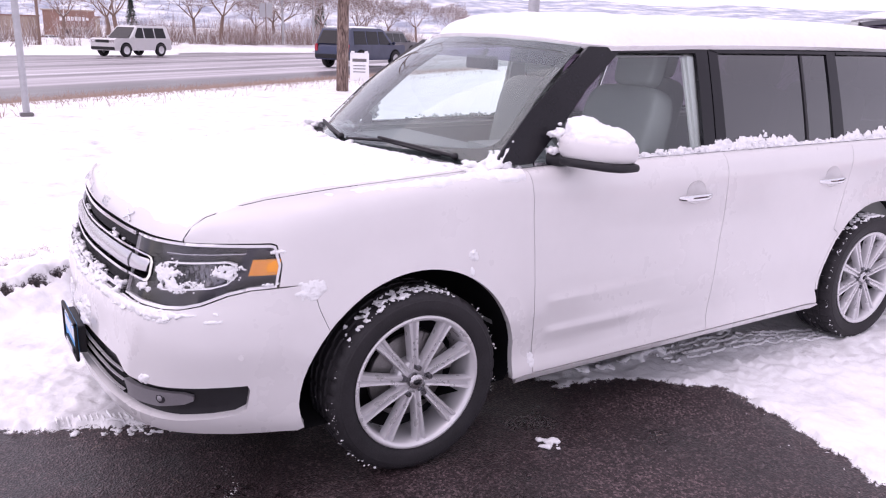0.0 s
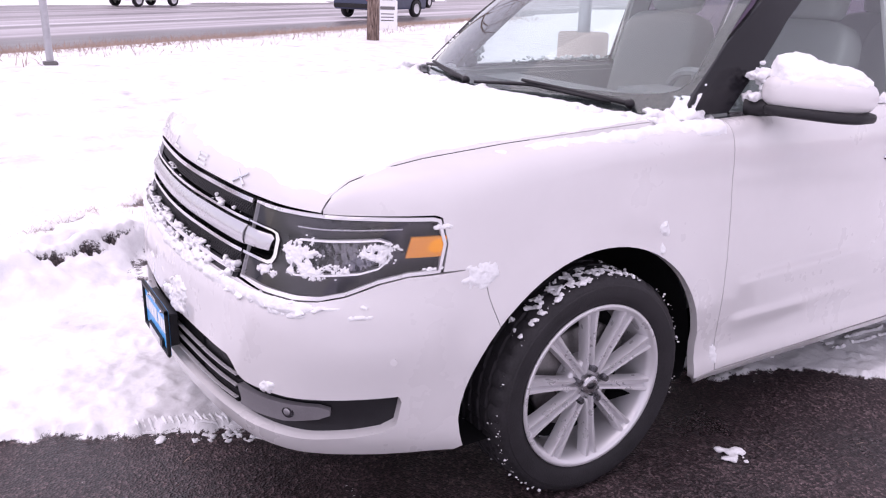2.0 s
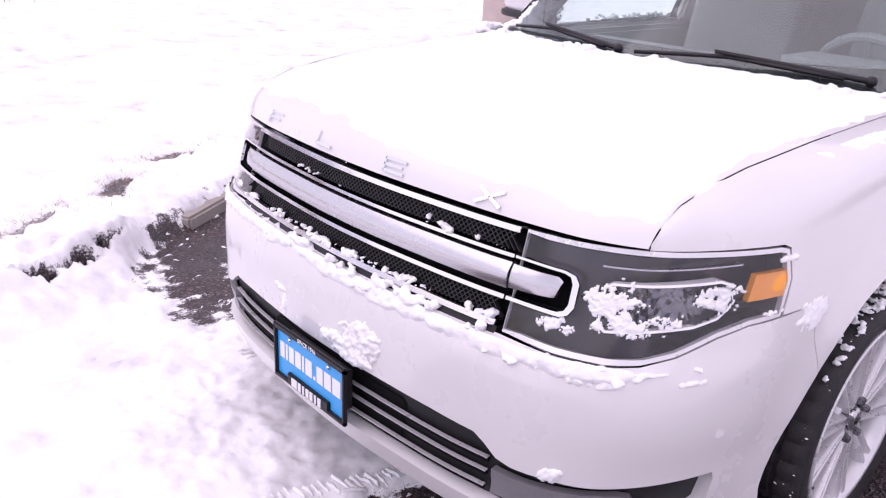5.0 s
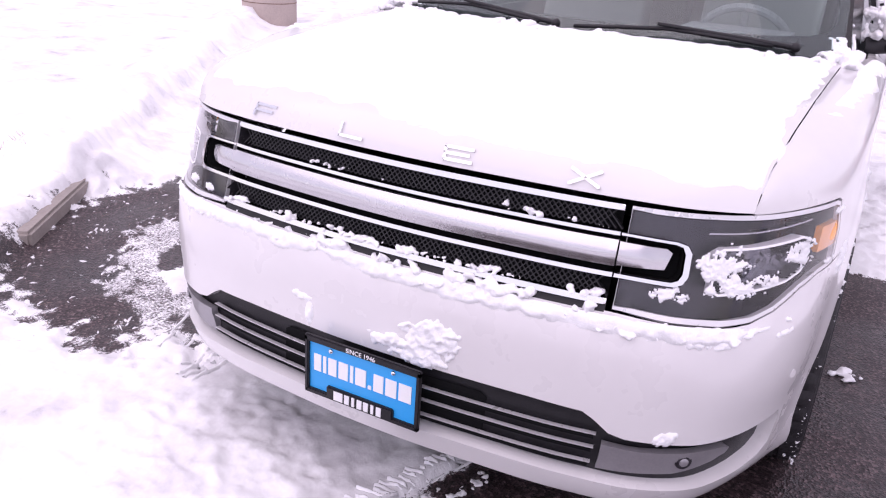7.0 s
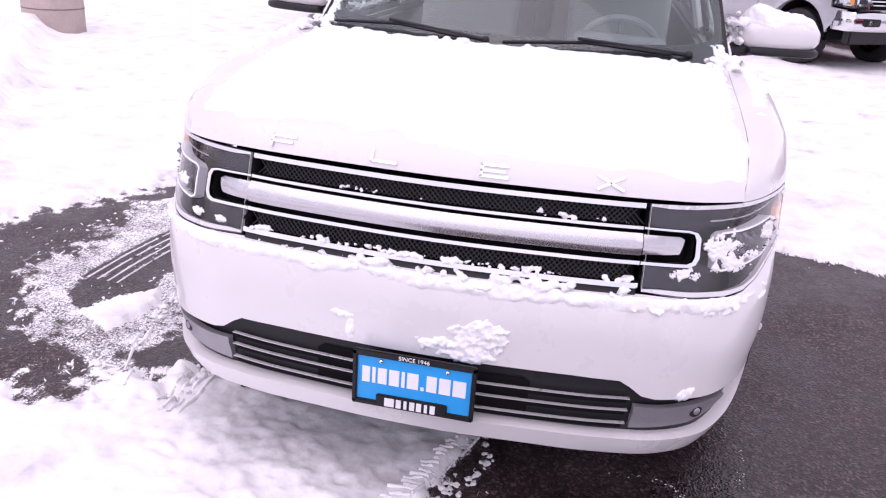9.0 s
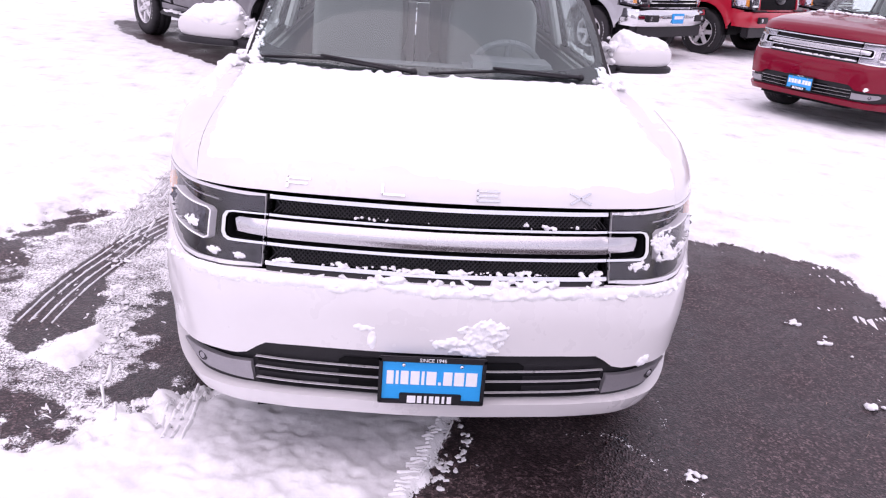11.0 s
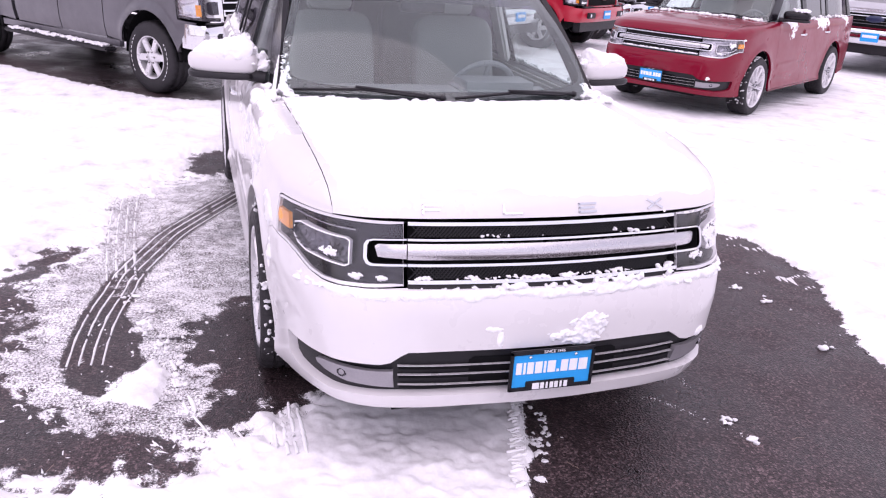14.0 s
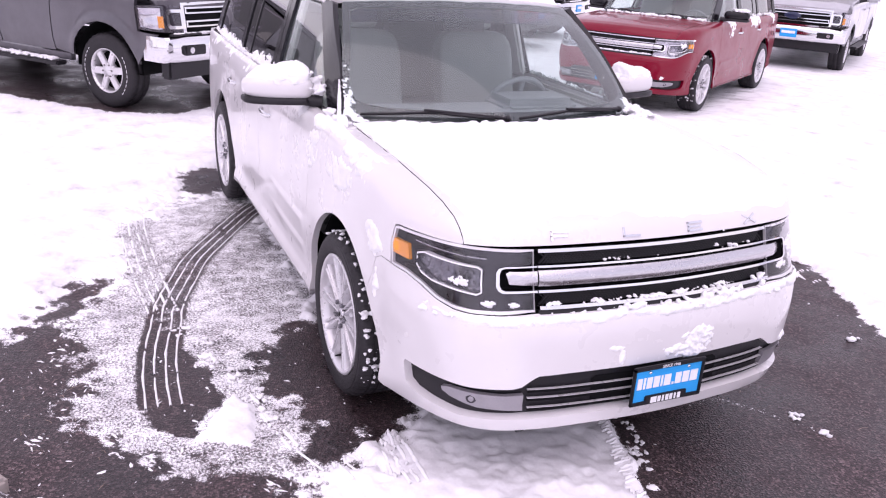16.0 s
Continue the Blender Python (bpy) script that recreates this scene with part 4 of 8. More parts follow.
    # raised shapes on the hood's lip
    def at_lip(y, z):
        aa = np.linspace(0.6, 1.1, 200)
        hx, _, hz = hood_sheet(aa, np.full(200, y))
        i = int(np.argmin(np.abs(hz - z)))
        j = max(0, i - 4)
        tilt = math.degrees(math.atan2(hx[i] - hx[j], hz[j] - hz[i]))
        e = 0.02
        xa, xb = hood_sheet(aa[i], y + e)[0], hood_sheet(aa[i], y - e)[0]
        turn = math.degrees(math.atan2(-(xa - xb), 2 * e))
        return Matrix.Translation((hx[i] + 0.0035, y, hz[i])) @ pose(0, 0, 0, 0, 0, turn) @ pose(0, 0, 0, 0, -tilt, 0)
    T = Matrix.Translation
    s, w, h = 0.0075, 0.072, 0.036
    f = at_lip(-0.43, 1.014)
    l_ = at_lip(-0.148, 1.014)
    e_ = at_lip(0.136, 1.013)
    x_ = at_lip(0.421, 1.012)
    def upright(m, y):
        return (m @ T((0, y, 0)), s, h)
    def flat(m, z, y=0.0, ww=w):
        return (m @ T((0, y, z)), ww, s)
    shapes = [[upright(f, -w / 2 + s / 2), flat(f, h / 2 - s / 2), flat(f, -0.001, -0.004, w - 0.008)],
              [upright(l_, -w / 2 + s / 2), flat(l_, -h / 2 + s / 2)],
              [upright(e_, -w / 2 + s / 2), flat(e_, h / 2 - s / 2), flat(e_, 0, -0.004, w - 0.008), flat(e_, -h / 2 + s / 2)],
              [(x_ @ pose(0, 0, 0, 28, 0, 0), 0.076, s), (x_ @ pose(0, 0, 0, -28, 0, 0), 0.076, s)]]
    if coat is not RED:
        letter_bars(car, shapes)

    # wheels and wells
    base = wheel(1)
    for k, (x, sgn) in enumerate(((0, 1), (-2.994, 1), (0, -1), (-2.994, -1))):
        o = base if k == 0 else copy_thing(base, Matrix())
        o.parent = car
        o.matrix_basis = pose(x, sgn * 0.83, 0.3685, 0, -3 if k == 0 else 23 * k, 0 if sgn > 0 else 180)
        for key in ("category", "group"):
            if key in o:
                del o[key]
    for x in (0, -2.994):
        for sgn in (1, -1):
            v, f = lathe([(0.47, 0.0), (0.47, -0.33), (0.001, -0.33)], 40)
            v[:, 2] = np.maximum(v[:, 2], -0.10)
            v = v * np.array([1, sgn, 1]) + np.array([x, sgn * 0.895, 0.365])
            ob = mesh_part("wheel_well", v, f, DARK, car)
    bm = bmesh.new()
    box(bm, -1.5, 0, 0.30, 2.1, 1.60, 0.05)
    box(bm, -1.5, 0, 0.30, 4.9, 1.10, 0.06)
    box(bm, 0.72, 0, 0.335, 0.45, 1.15, 0.03)
    part("underbody", bm, DARK, car)

    # cabin
    bm = bmesh.new()
    box(bm, -2.2, 0, 0.5, 3.3, 1.6, 0.06)
    box(bm, -0.50, 0, 0.78, 0.10, 1.58, 0.60)
    part("cabin_floor", bm, INTERIOR, car)
    bm = bmesh.new()
    vs = box(bm, -0.60, 0, 1.02, 0.62, 1.50, 0.22)
    for v in vs:
        if v.co.z > 1.0 and v.co.x > -0.6:
            v.co.z = 1.115
    part("dashboard", bm, INTERIOR, car, "grey dashboard", bevel=0.05)
    bm = bmesh.new()
    box(bm, -0.80, 0.40, 1.13, 0.30, 0.46, 0.09)
    part("instrument_hood", bm, INTERIOR, car, bevel=0.04)
    bm = bmesh.new()
    wm = pose(-0.98, 0.40, 1.08, 0, -64, 0)
    segs = 40
    for k in range(segs):
        a, b = 2 * math.pi * k / segs, 2 * math.pi * (k + 1) / segs
        rod(bm, wm @ Vector((0.185 * math.cos(a), 0.185 * math.sin(a), 0)), wm @ Vector((0.185 * math.cos(b), 0.185 * math.sin(b), 0)), 0.016, 0.016, 8)
    for a in (0.2, math.pi - 0.2, -math.pi / 2):
        rod(bm, wm @ Vector((0, 0, -0.01)), wm @ Vector((0.18 * math.cos(a + 1.57), 0.18 * math.sin(a + 1.57), 0)), 0.018, 0.014, 8)
    box(bm, 0, 0, -0.01, 0.13, 0.15, 0.05, wm)
    part("steering_wheel", bm, INTERIOR, car, "grey steering wheel", smooth=True)
    for x, ys in ((-1.42, (0.38, -0.38)), (-2.35, (0.38, -0.38)), (-3.15, (0.33, -0.33))):
        for y in ys:
            seat = thing("seat", "", "")
            seat.parent = car
            padded("cushion", (0.27, 0.25, 0.085), Matrix.Translation((x + 0.22, y, 0.80)), BEIGE, seat)
            lean = pose(x - 0.03, y, 0.85, 0, -14, 0)
            padded("backrest", (0.085, 0.25, 0.31), lean @ Matrix.Translation((0, 0, 0.29)), BEIGE, seat, 0.035)
            padded("headrest", (0.055, 0.135, 0.10), lean @ Matrix.Translation((0, 0, 0.70)), BEIGE, seat)
    for sgn in (1, -1):
        bm = bmesh.new()
        box(bm, -2.3, sgn * 0.80, 0.90, 3.4, 0.06, 0.48)
        box(bm, -1.2, sgn * 0.76, 0.95, 0.7, 0.09, 0.08)
        part("door_lining", bm, BEIGE, car, bevel=0.02)
        bm = bmesh.new()
        box(bm, 0, 0, 0, 0.15, 0.04, 0.46, pose(-1.66, sgn * 0.73, 1.38, sgn * 16, 0, 0))
        part("pillar_lining", bm, HEADLINER, car, bevel=0.015)
    bm = bmesh.new()
    rod(bm, (-0.93, 0, 1.60), (-0.90, 0, 1.55), 0.012)
    box(bm, -0.90, 0, 1.535, 0.03, 0.24, 0.065)
    part("rear_view_mirror", bm, BLACK, car, bevel=0.012)
    return car


# ---- the ground: wet asphalt under patchy snow, a kerb, a lawn, the road ----
ALONG, ACROSS = np.array((0.84, 0.5426)), np.array((0.5426, -0.84))     # the kerb's line, and away from the lot
KERB = 2.22


def away(x, y):
    return x * ACROSS[0] + y * ACROSS[1]


def lie(x, y):
    """The height of the ground below the snow."""
    d = away(np.asarray(x, float), np.asarray(y, float))
    z = 0.10 * ease(d, KERB - 0.13, KERB - 0.02) + 0.26 * ease(d, KERB, 8.5) - 0.30 * ease(d, 9.5, 12.3)
    return z + 0.40 * ease(d, 39.2, 43) - 0.33 * np.clip((d - 12.4) / 26.6, 0, 1) - 2.7 * ease(d, 62, 140)


BARE_LEFT = [(-0.9, 0.2), (-1.0, 0.62), (-1.24, 0.66), (-1.56, 0.88), (-1.72, 1.06), (-1.68, 1.29), (-1.62, 1.57), (-1.57, 1.84), (-1.50, 2.1), (-1.2, 2.58), (-0.76, 2.60),
             (-0.42, 2.56), (-0.05, 2.36), (0.42, 2.15), (1.0, 2.02), (1.9, 1.95), (3.2, 1.7), (3.4, -0.6), (2.6, -0.52), (1.83, -0.30), (1.49, -0.22), (1.2, -0.09), (0.95, 0.02), (0.58, 0.12), (0.2, 0.1)]
BARE_RIGHT = [(0.82, -1.57), (0.80, -1.30), (0.66, -1.22), (0.48, -1.5), (0.38, -1.7), (0.2, -1.86), (-0.1, -2.05), (-0.35, -2.0), (-0.7, -1.98), (-1.0, -2.05), (-1.35, -1.9), (-1.62, -1.82),
              (-1.52, -2.05), (-1.17, -2.2), (-0.9, -2.4), (-0.5, -2.55), (-0.2, -2.62), (0.2, -2.45), (0.58, -2.25), (0.72, -1.98)]
BARE_WEDGE = [(-0.52, -1.74), (-0.04, -1.76), (0.135, -1.77), (0.216, -1.616), (-0.08, -1.42), (-0.46, -1.526), (-0.74, -1.568)]
BARE_WHEEL = [(-0.40, -1.31), (-0.72, -1.0), (-0.8, -0.55), (0.2, -0.5), (0.40, -0.75), (0.46, -0.88), (0.57, -1.06), (0.50, -1.22), (0.22, -1.18), (-0.05, -1.27)]
BARE_REAR = [(-3.75, -1.21), (-3.9, -0.90), (-3.5, -0.80), (-3.1, -1.0), (-3.12, -1.23)]
THIN_RIGHT = [(0.75, -1.2), (0.55, -0.9), (-0.5, -0.75), (-2.6, -0.7), (-3.2, -0.9), (-3.0, -1.35), (-2.4, -1.8), (-1.7, -1.75), (-1.3, -2.1), (-0.2, -2.6), (0.4, -2.3), (0.74, -1.8)]
THIN_LEFT = [(-0.6, 0.1), (-0.8, 0.8), (-1.5, 0.95), (-2.2, 1.15), (-3.4, 1.2), (-3.8, 0.6), (-2.5, 0.0)]
TRACKS = [([(-0.06, -1.70), (-0.32, -1.69), (-0.59, -1.662), (-0.86, -1.61), (-1.09, -1.57), (-1.45, -1.45), (-1.75, -1.34), (-2.15, -1.12), (-2.55, -0.885), (-2.75, -0.75)], 0.19, 0.20),
          ([(-2.6, -1.65), (-2.35, -1.66), (-1.5, -1.635), (-1.0, -1.60), (-0.82, -1.54)], 0.19, 0.46)]
TUFTS = [(1.21, -2.27), (1.08, -2.40), (0.95, -2.49), (0.655, -2.56), (0.51, -2.85), (0.40, -2.93), (0.17, -3.21), (0.0, -3.28), (-0.11, -3.12)]
CRACKS = [([(1.36, -1.74), (1.10, -1.84), (0.86, -2.02)], 0.030, 0.10), ([(0.98, -1.90), (0.70, -2.16)], 0.018, 0.35),
          ([TUFTS[0], TUFTS[1], TUFTS[2]], 0.06, 0.45), ([TUFTS[3], TUFTS[4], TUFTS[5]], 0.08, 0.35), ([TUFTS[6], TUFTS[7], TUFTS[8]], 0.06, 0.40)]
TRUCK_POSE, TRUCK_TURN = (-7.16, -0.84), 38.7
RED_POSE, RED_TURN = (-6.294, 5.296), -57.9


def placed(poly, at, turn):
    c, s = math.cos(radians(turn)), math.sin(radians(turn))
    return [(at[0] + c * x - s * y, at[1] + s * x + c * y) for x, y in poly]


UNDER_TRUCK = placed([(0.75, -0.75), (0.2, -1.15), (-1.2, -1.28), (-2.6, -1.30), (-3.9, -1.25), (-5.2, -0.9), (-5.2, 0.9), (0.7, 0.9)], TRUCK_POSE, TRUCK_TURN)
UNDER_RED = placed([(0.7, -0.9), (0.5, 1.05), (-1.5, 1.25), (-3.4, 1.1), (-3.8, -0.6)], RED_POSE, RED_TURN)


def ground_lines(lo, hi, step, far):
    a = list(np.arange(lo, hi, step))
    up, w = [hi], step
    while up[-1] < far:
        w *= 1.035 if up[-1] < 9 else 1.2
        up.append(up[-1] + w)
    dn, w = [lo], step
    while dn[-1] > -far:
        w *= 1.028 if dn[-1] > -11 else 1.2
        dn.append(dn[-1] - w)
    return np.array(dn[:0:-1] + a + up)


def line_offset(q, pts):
    """Distance beside a polyline, and the share along."""
    best, side = np.full(len(q), 1e9), np.zeros(len(q))
    p = np.array(pts)
    ends = (((q - p[0]) @ (p[1] - p[0])) > 0) & (((q - p[-1]) @ (p[-2] - p[-1])) > 0)
    for a, b in zip(p, p[1:]):
        ab = b - a
        t = np.clip(((q - a) @ ab) / (ab @ ab), 0, 1)
        r = q - a - t[:, None] * ab
        d = np.linalg.norm(r, axis=1)
        s = np.sign(ab[0] * r[:, 1] - ab[1] * r[:, 0]) * d
        side = np.where(d < best, s, side)
        best = np.minimum(best, d)
    return np.where(ends, best, 9.0), side


GRID = {}


def ground_z(x, y):
    i, j = np.searchsorted(GRID["x"], x), np.searchsorted(GRID["y"], y)
    return float(GRID["z"][i, j])


def make_ground():
    gx, gy = ground_lines(-3.0, 2.0, 0.0145, 2600), ground_lines(-2.75, 2.7, 0.0145, 2600)
    X, Y = np.meshgrid(gx, gy, indexing="ij")
    x, y = X.ravel(), Y.ravel()
    n = len(x)
    q = np.stack([x, y], 1)
    near = (np.abs(x + 4) < 9) & (np.abs(y - 1) < 9)
    idx = np.where(near)[0]
    qn = q[idx]
    broad = np.array([noise.fractal(Vector((a * 1.6, b * 1.6, 3.1)), 1.0, 2.1, 4) for a, b in qn])
    fine = np.array([noise.noise(Vector((a * 13.0, b * 13.0, 7.7))) for a, b in qn])
    grit = np.array([noise.noise(Vector((a * 38.0, b * 38.0, 1.3))) for a, b in qn])
    cover = np.ones(len(idx))

    def carve(poly, level, soft=0.05, rough=0.07):
        nonlocal cover
        p = np.array(poly)
        sd = edge_distance(qn, p) * np.where(inside(qn, p), -1, 1)
        k = ease(sd + rough * fine + 0.5 * rough * grit, -soft, soft)
        cover = np.minimum(cover, level + (1 - level) * k)

    carve(THIN_RIGHT, 0.545, 0.16, 0.22)
    carve(THIN_LEFT, 0.80, 0.25, 0.2)
    carve(UNDER_RED, 0.58, 0.35, 0.3)
    cover = np.where(cover < 0.97, np.clip(cover + 0.08 * fine + 0.10 * grit + 0.07 * broad, 0.3, 1), cover)
    carve(BARE_LEFT, 0.0, 0.035, 0.055)
    carve(BARE_RIGHT, 0.10, 0.15, 0.16)
    carve(BARE_WEDGE, 0.16, 0.03, 0.05)
    carve(BARE_WHEEL, 0.16, 0.12, 0.14)
    carve(BARE_REAR, 0.2, 0.08, 0.1)
    carve(UNDER_TRUCK, 0.05, 0.10, 0.06)
    for pts, half, level in TRACKS:
        d, s = line_offset(qn, pts)
        on = ease(half / 2 + 0.015 - d, 0.0, 0.02) * (1.0 if level < 0.3 else ease(fine + 0.6 * grit, -0.2, 0.5))
        worn = ease(qn[:, 0], -1.3, -0.45) if level < 0.3 else 1.0
        want = level * worn + 0.36 * (1 - worn) + 0.06 * grit + 0.08 * fine
        cover = np.where(cover > 0.05, cover * (1 - on) + want * on, cover)
    tri = np.array([(0.235, -1.60), (-0.06, -1.405), (0.08, -1.34), (0.34, -1.40)])
    cover = np.maximum(cover, ease(0.03 - edge_distance(qn, tri) * np.where(inside(qn, tri), -1, 1) + 0.02 * grit, 0.0, 0.05))
    for pts, half, level in CRACKS:
        d, _ = line_offset(qn, pts)
        k = ease(d + 0.035 * fine + 0.03 * grit, half * 0.4, half * 1.5)
        cover = np.minimum(cover, level + (1 - level) * k)
    # greyer slush before the bumper, its thinned cover also painting the bumper's shade
    slush_shade = np.exp(-(((qn[:, 0] - 0.72) / 0.22) ** 2 + ((qn[:, 1] + 0.30) / 0.35) ** 2))
    cover = np.where(cover > 0.5, cover - 0.12 * slush_shade * (0.6 + 0.8 * fine + 0.4 * grit), cover)
    # a berm pushed up by the bumper, footprints and clods
    pile = np.exp(-(((qn[:, 0] - 1.0) / 0.55) ** 2 + ((qn[:, 1] + 0.45) / 0.42) ** 2))
    depth = 0.030 * ease(cover, 0.62, 1.0) * (0.8 + 0.5 * broad) + 0.010 * fine * ease(cover, 0.7, 1.0) + 0.006 * grit * ease(cover, 0.8, 1.0)
    depth = depth + ease(cover, 0.6, 1) * pile * (0.022 + 0.007 * fine + 0.008 * grit + 0.02 * np.maximum(broad, 0))
    d = away(qn[:, 0], qn[:, 1])
    alongk = qn @ ALONG
    shown = ease(alongk, -1.9, -1.6) * ease(-alongk, 0.5, 0.8)
    heap = np.exp(-((d - KERB - 0.22) / 0.26) ** 2) * (0.05 + 0.09 * broad + 0.02 * fine) * (1 - 0.5 * shown) + np.exp(-((d - KERB + 0.10) / 0.16) ** 2) * (1 - shown) * (0.06 + 0.08 * broad + 0.02 * fine)
    bare = np.array(BARE_RIGHT)
    clear = edge_distance(qn, bare) * np.where(inside(qn, bare), -1, 1)
    depth = np.maximum(depth + heap * ease(clear, -0.02, 0.16) * ease(cover, 0.1, 0.5), 0)
    z = lie(x, y) + 0.030
    dist = np.hypot(x, y)
    z += 0.10 * np.sin(x * 0.21 + 1) * np.sin(y * 0.17) * ease(dist, 12, 40) * (away(x, y) < 9)
    z[idx] = lie(x[idx], y[idx]) + depth
    cov = np.ones(n)
    cov[idx] = cover
    GRID.update(x=gx, y=gy, z=z.reshape(len(gx), len(gy)))
    k = len(gy)
    i, j = np.meshgrid(np.arange(len(gx) - 1), np.arange(k - 1), indexing="ij")
    a = (i * k + j).ravel()
    faces = np.stack([a, a + k, a + k + 1, a + 1], 1)
    me = bpy.data.meshes.new("ground")
    me.vertices.add(n)
    me.vertices.foreach_set("co", np.stack([x, y, z], 1).astype(np.float32).ravel())
    me.loops.add(len(faces) * 4)
    me.loops.foreach_set("vertex_index", faces.astype(np.int32).ravel())
    me.polygons.add(len(faces))
    me.polygons.foreach_set("loop_start", np.arange(0, len(faces) * 4, 4, dtype=np.int32))
    me.polygons.foreach_set("use_smooth", np.ones(len(faces), bool))
    at = me.attributes.new("cover", "FLOAT", "POINT")
    at.data.foreach_set("value", cov.astype(np.float32))
    me.update(calc_edges=True)
    me.materials.append(ground_material())
    return tagged(new("ground", me), "wet dark asphalt under patchy trodden snow", "ground", kind="structure")


def ground_material():
    m, n, l, p = nodes_of("snow_on_asphalt")
    at = n.new("ShaderNodeAttribute")
    at.attribute_name = "cover"
    mid, grit, stone = noise_at(n, l, 85, 6, 0.72), noise_at(n, l, 380, 3, 0.7), n.new("ShaderNodeTexVoronoi")
    tc = n.new("ShaderNodeTexCoord")
    stone.inputs["Scale"].default_value = 120
    l.new(tc.outputs["Object"], stone.inputs["Vector"])

    def math2(op, a, b):
        k = n.new("ShaderNodeMath")
        k.operation = op
        for s, v in zip(k.inputs, (a, b)):
            if isinstance(v, float):
                s.default_value = v
            else:
                l.new(v, s)
        return k.outputs[0]
    jitter = math2("ADD", math2("MULTIPLY", math2("SUBTRACT", mid.outputs["Fac"], 0.5), 1.5), math2("MULTIPLY", math2("SUBTRACT", grit.outputs["Fac"], 0.5), 1.05))
    thin = math2("MULTIPLY", jitter, math2("SUBTRACT", 1.0, math2("MULTIPLY", math2("ABSOLUTE", math2("SUBTRACT", at.outputs["Fac"], 0.45), 0.0), 1.75)))
    fac = ramp_of(n, l, math2("ADD", at.outputs["Fac"], thin), [(0.45, (0, 0, 0)), (0.58, (1, 1, 1))])
    # asphalt: dark binder with pale stone chips, blotched by melt water
    wet = noise_at(n, l, 1.7, 4, 0.6)
    chip = ramp_of(n, l, stone.outputs["Color"], [(0.15, (0.012, 0.009, 0.010)), (0.62, (0.040, 0.030, 0.033)), (0.93, (0.15, 0.122, 0.125))])
    fleck = ramp_of(n, l, grit.outputs["Fac"], [(0.35, (0.42, 0.40, 0.41)), (0.68, (1.95, 1.75, 1.75))])
    mul = n.new("ShaderNodeMix")
    mul.data_type, mul.blend_type = "RGBA", "MULTIPLY"
    mul.inputs["Factor"].default_value = 1.0
    l.new(chip.outputs["Color"], mul.inputs[6])
    l.new(fleck.outputs["Color"], mul.inputs[7])
    damp = ramp_of(n, l, wet.outputs["Fac"], [(0.34, (0.55, 0.53, 0.54)), (0.60, (1.15, 1.08, 1.08))])
    soak = n.new("ShaderNodeMix")
    soak.data_type, soak.blend_type = "RGBA", "MULTIPLY"
    soak.inputs["Factor"].default_value = 1.0
    l.new(mul.outputs[2], soak.inputs[6])
    l.new(damp.outputs["Color"], soak.inputs[7])
    snowp = ramp_of(n, l, mid.outputs["Fac"], [(0.3, (0.90, 0.90, 0.92)), (0.7, (0.95, 0.95, 0.97))])
    tread = noise_at(n, l, 3.1, 7, 0.62)
    mark = ramp_of(n, l, tread.outputs["Fac"], [(0.47, (1, 1, 1)), (0.56, (0.91, 0.905, 0.91)), (0.65, (0.80, 0.79, 0.80)), (0.70, (0.62, 0.61, 0.62))])
    snowc = n.new("ShaderNodeMix")
    snowc.data_type, snowc.blend_type = "RGBA", "MULTIPLY"
    snowc.inputs["Factor"].default_value = 1.0
    l.new(snowp.outputs["Color"], snowc.inputs[6])
    l.new(mark.outputs["Color"], snowc.inputs[7])
    mix = n.new("ShaderNodeMix")
    mix.data_type = "RGBA"
    l.new(fac.outputs["Color"], mix.inputs["Factor"])
    l.new(soak.outputs[2], mix.inputs[6])
    l.new(snowc.outputs[2], mix.inputs[7])
    l.new(mix.outputs[2], p.inputs["Base Color"])
    ra = ramp_of(n, l, wet.outputs["Fac"], [(0.35, (0.22,) * 3), (0.62, (0.60,) * 3)])
    rm = n.new("ShaderNodeMix")
    rm.data_type = "RGBA"
    l.new(fac.outputs["Color"], rm.inputs["Factor"])
    l.new(ra.outputs["Color"], rm.inputs[6])
    rm.inputs[7].default_value = (0.8, 0.8, 0.8, 1)
    l.new(rm.outputs[2], p.inputs["Roughness"])
    p.inputs["Specular IOR Level"].default_value = 0.5
    b1 = bump_of(n, l, stone.outputs["Distance"], 0.7, 0.004)
    lump = noise_at(n, l, 24, 6, 0.68)
    b2 = bump_of(n, l, lump.outputs["Fac"], 0.3, 0.012)
    b3 = bump_of(n, l, grit.outputs["Fac"], 0.25, 0.003, b2)
    bm = n.new("ShaderNodeMix")
    bm.data_type = "VECTOR"
    l.new(fac.outputs["Color"], bm.inputs["Factor"])
    l.new(b1.outputs[0], bm.inputs[4])
    l.new(b3.outputs[0], bm.inputs[5])
    l.new(bm.outputs[1], p.inputs["Normal"])
    return m


ground = make_ground()


def spot(x, y):
    """The place on the ground at a distance along the kerb's line and away from it."""
    q = ALONG * x + ACROSS * y
    return float(q[0]), float(q[1])


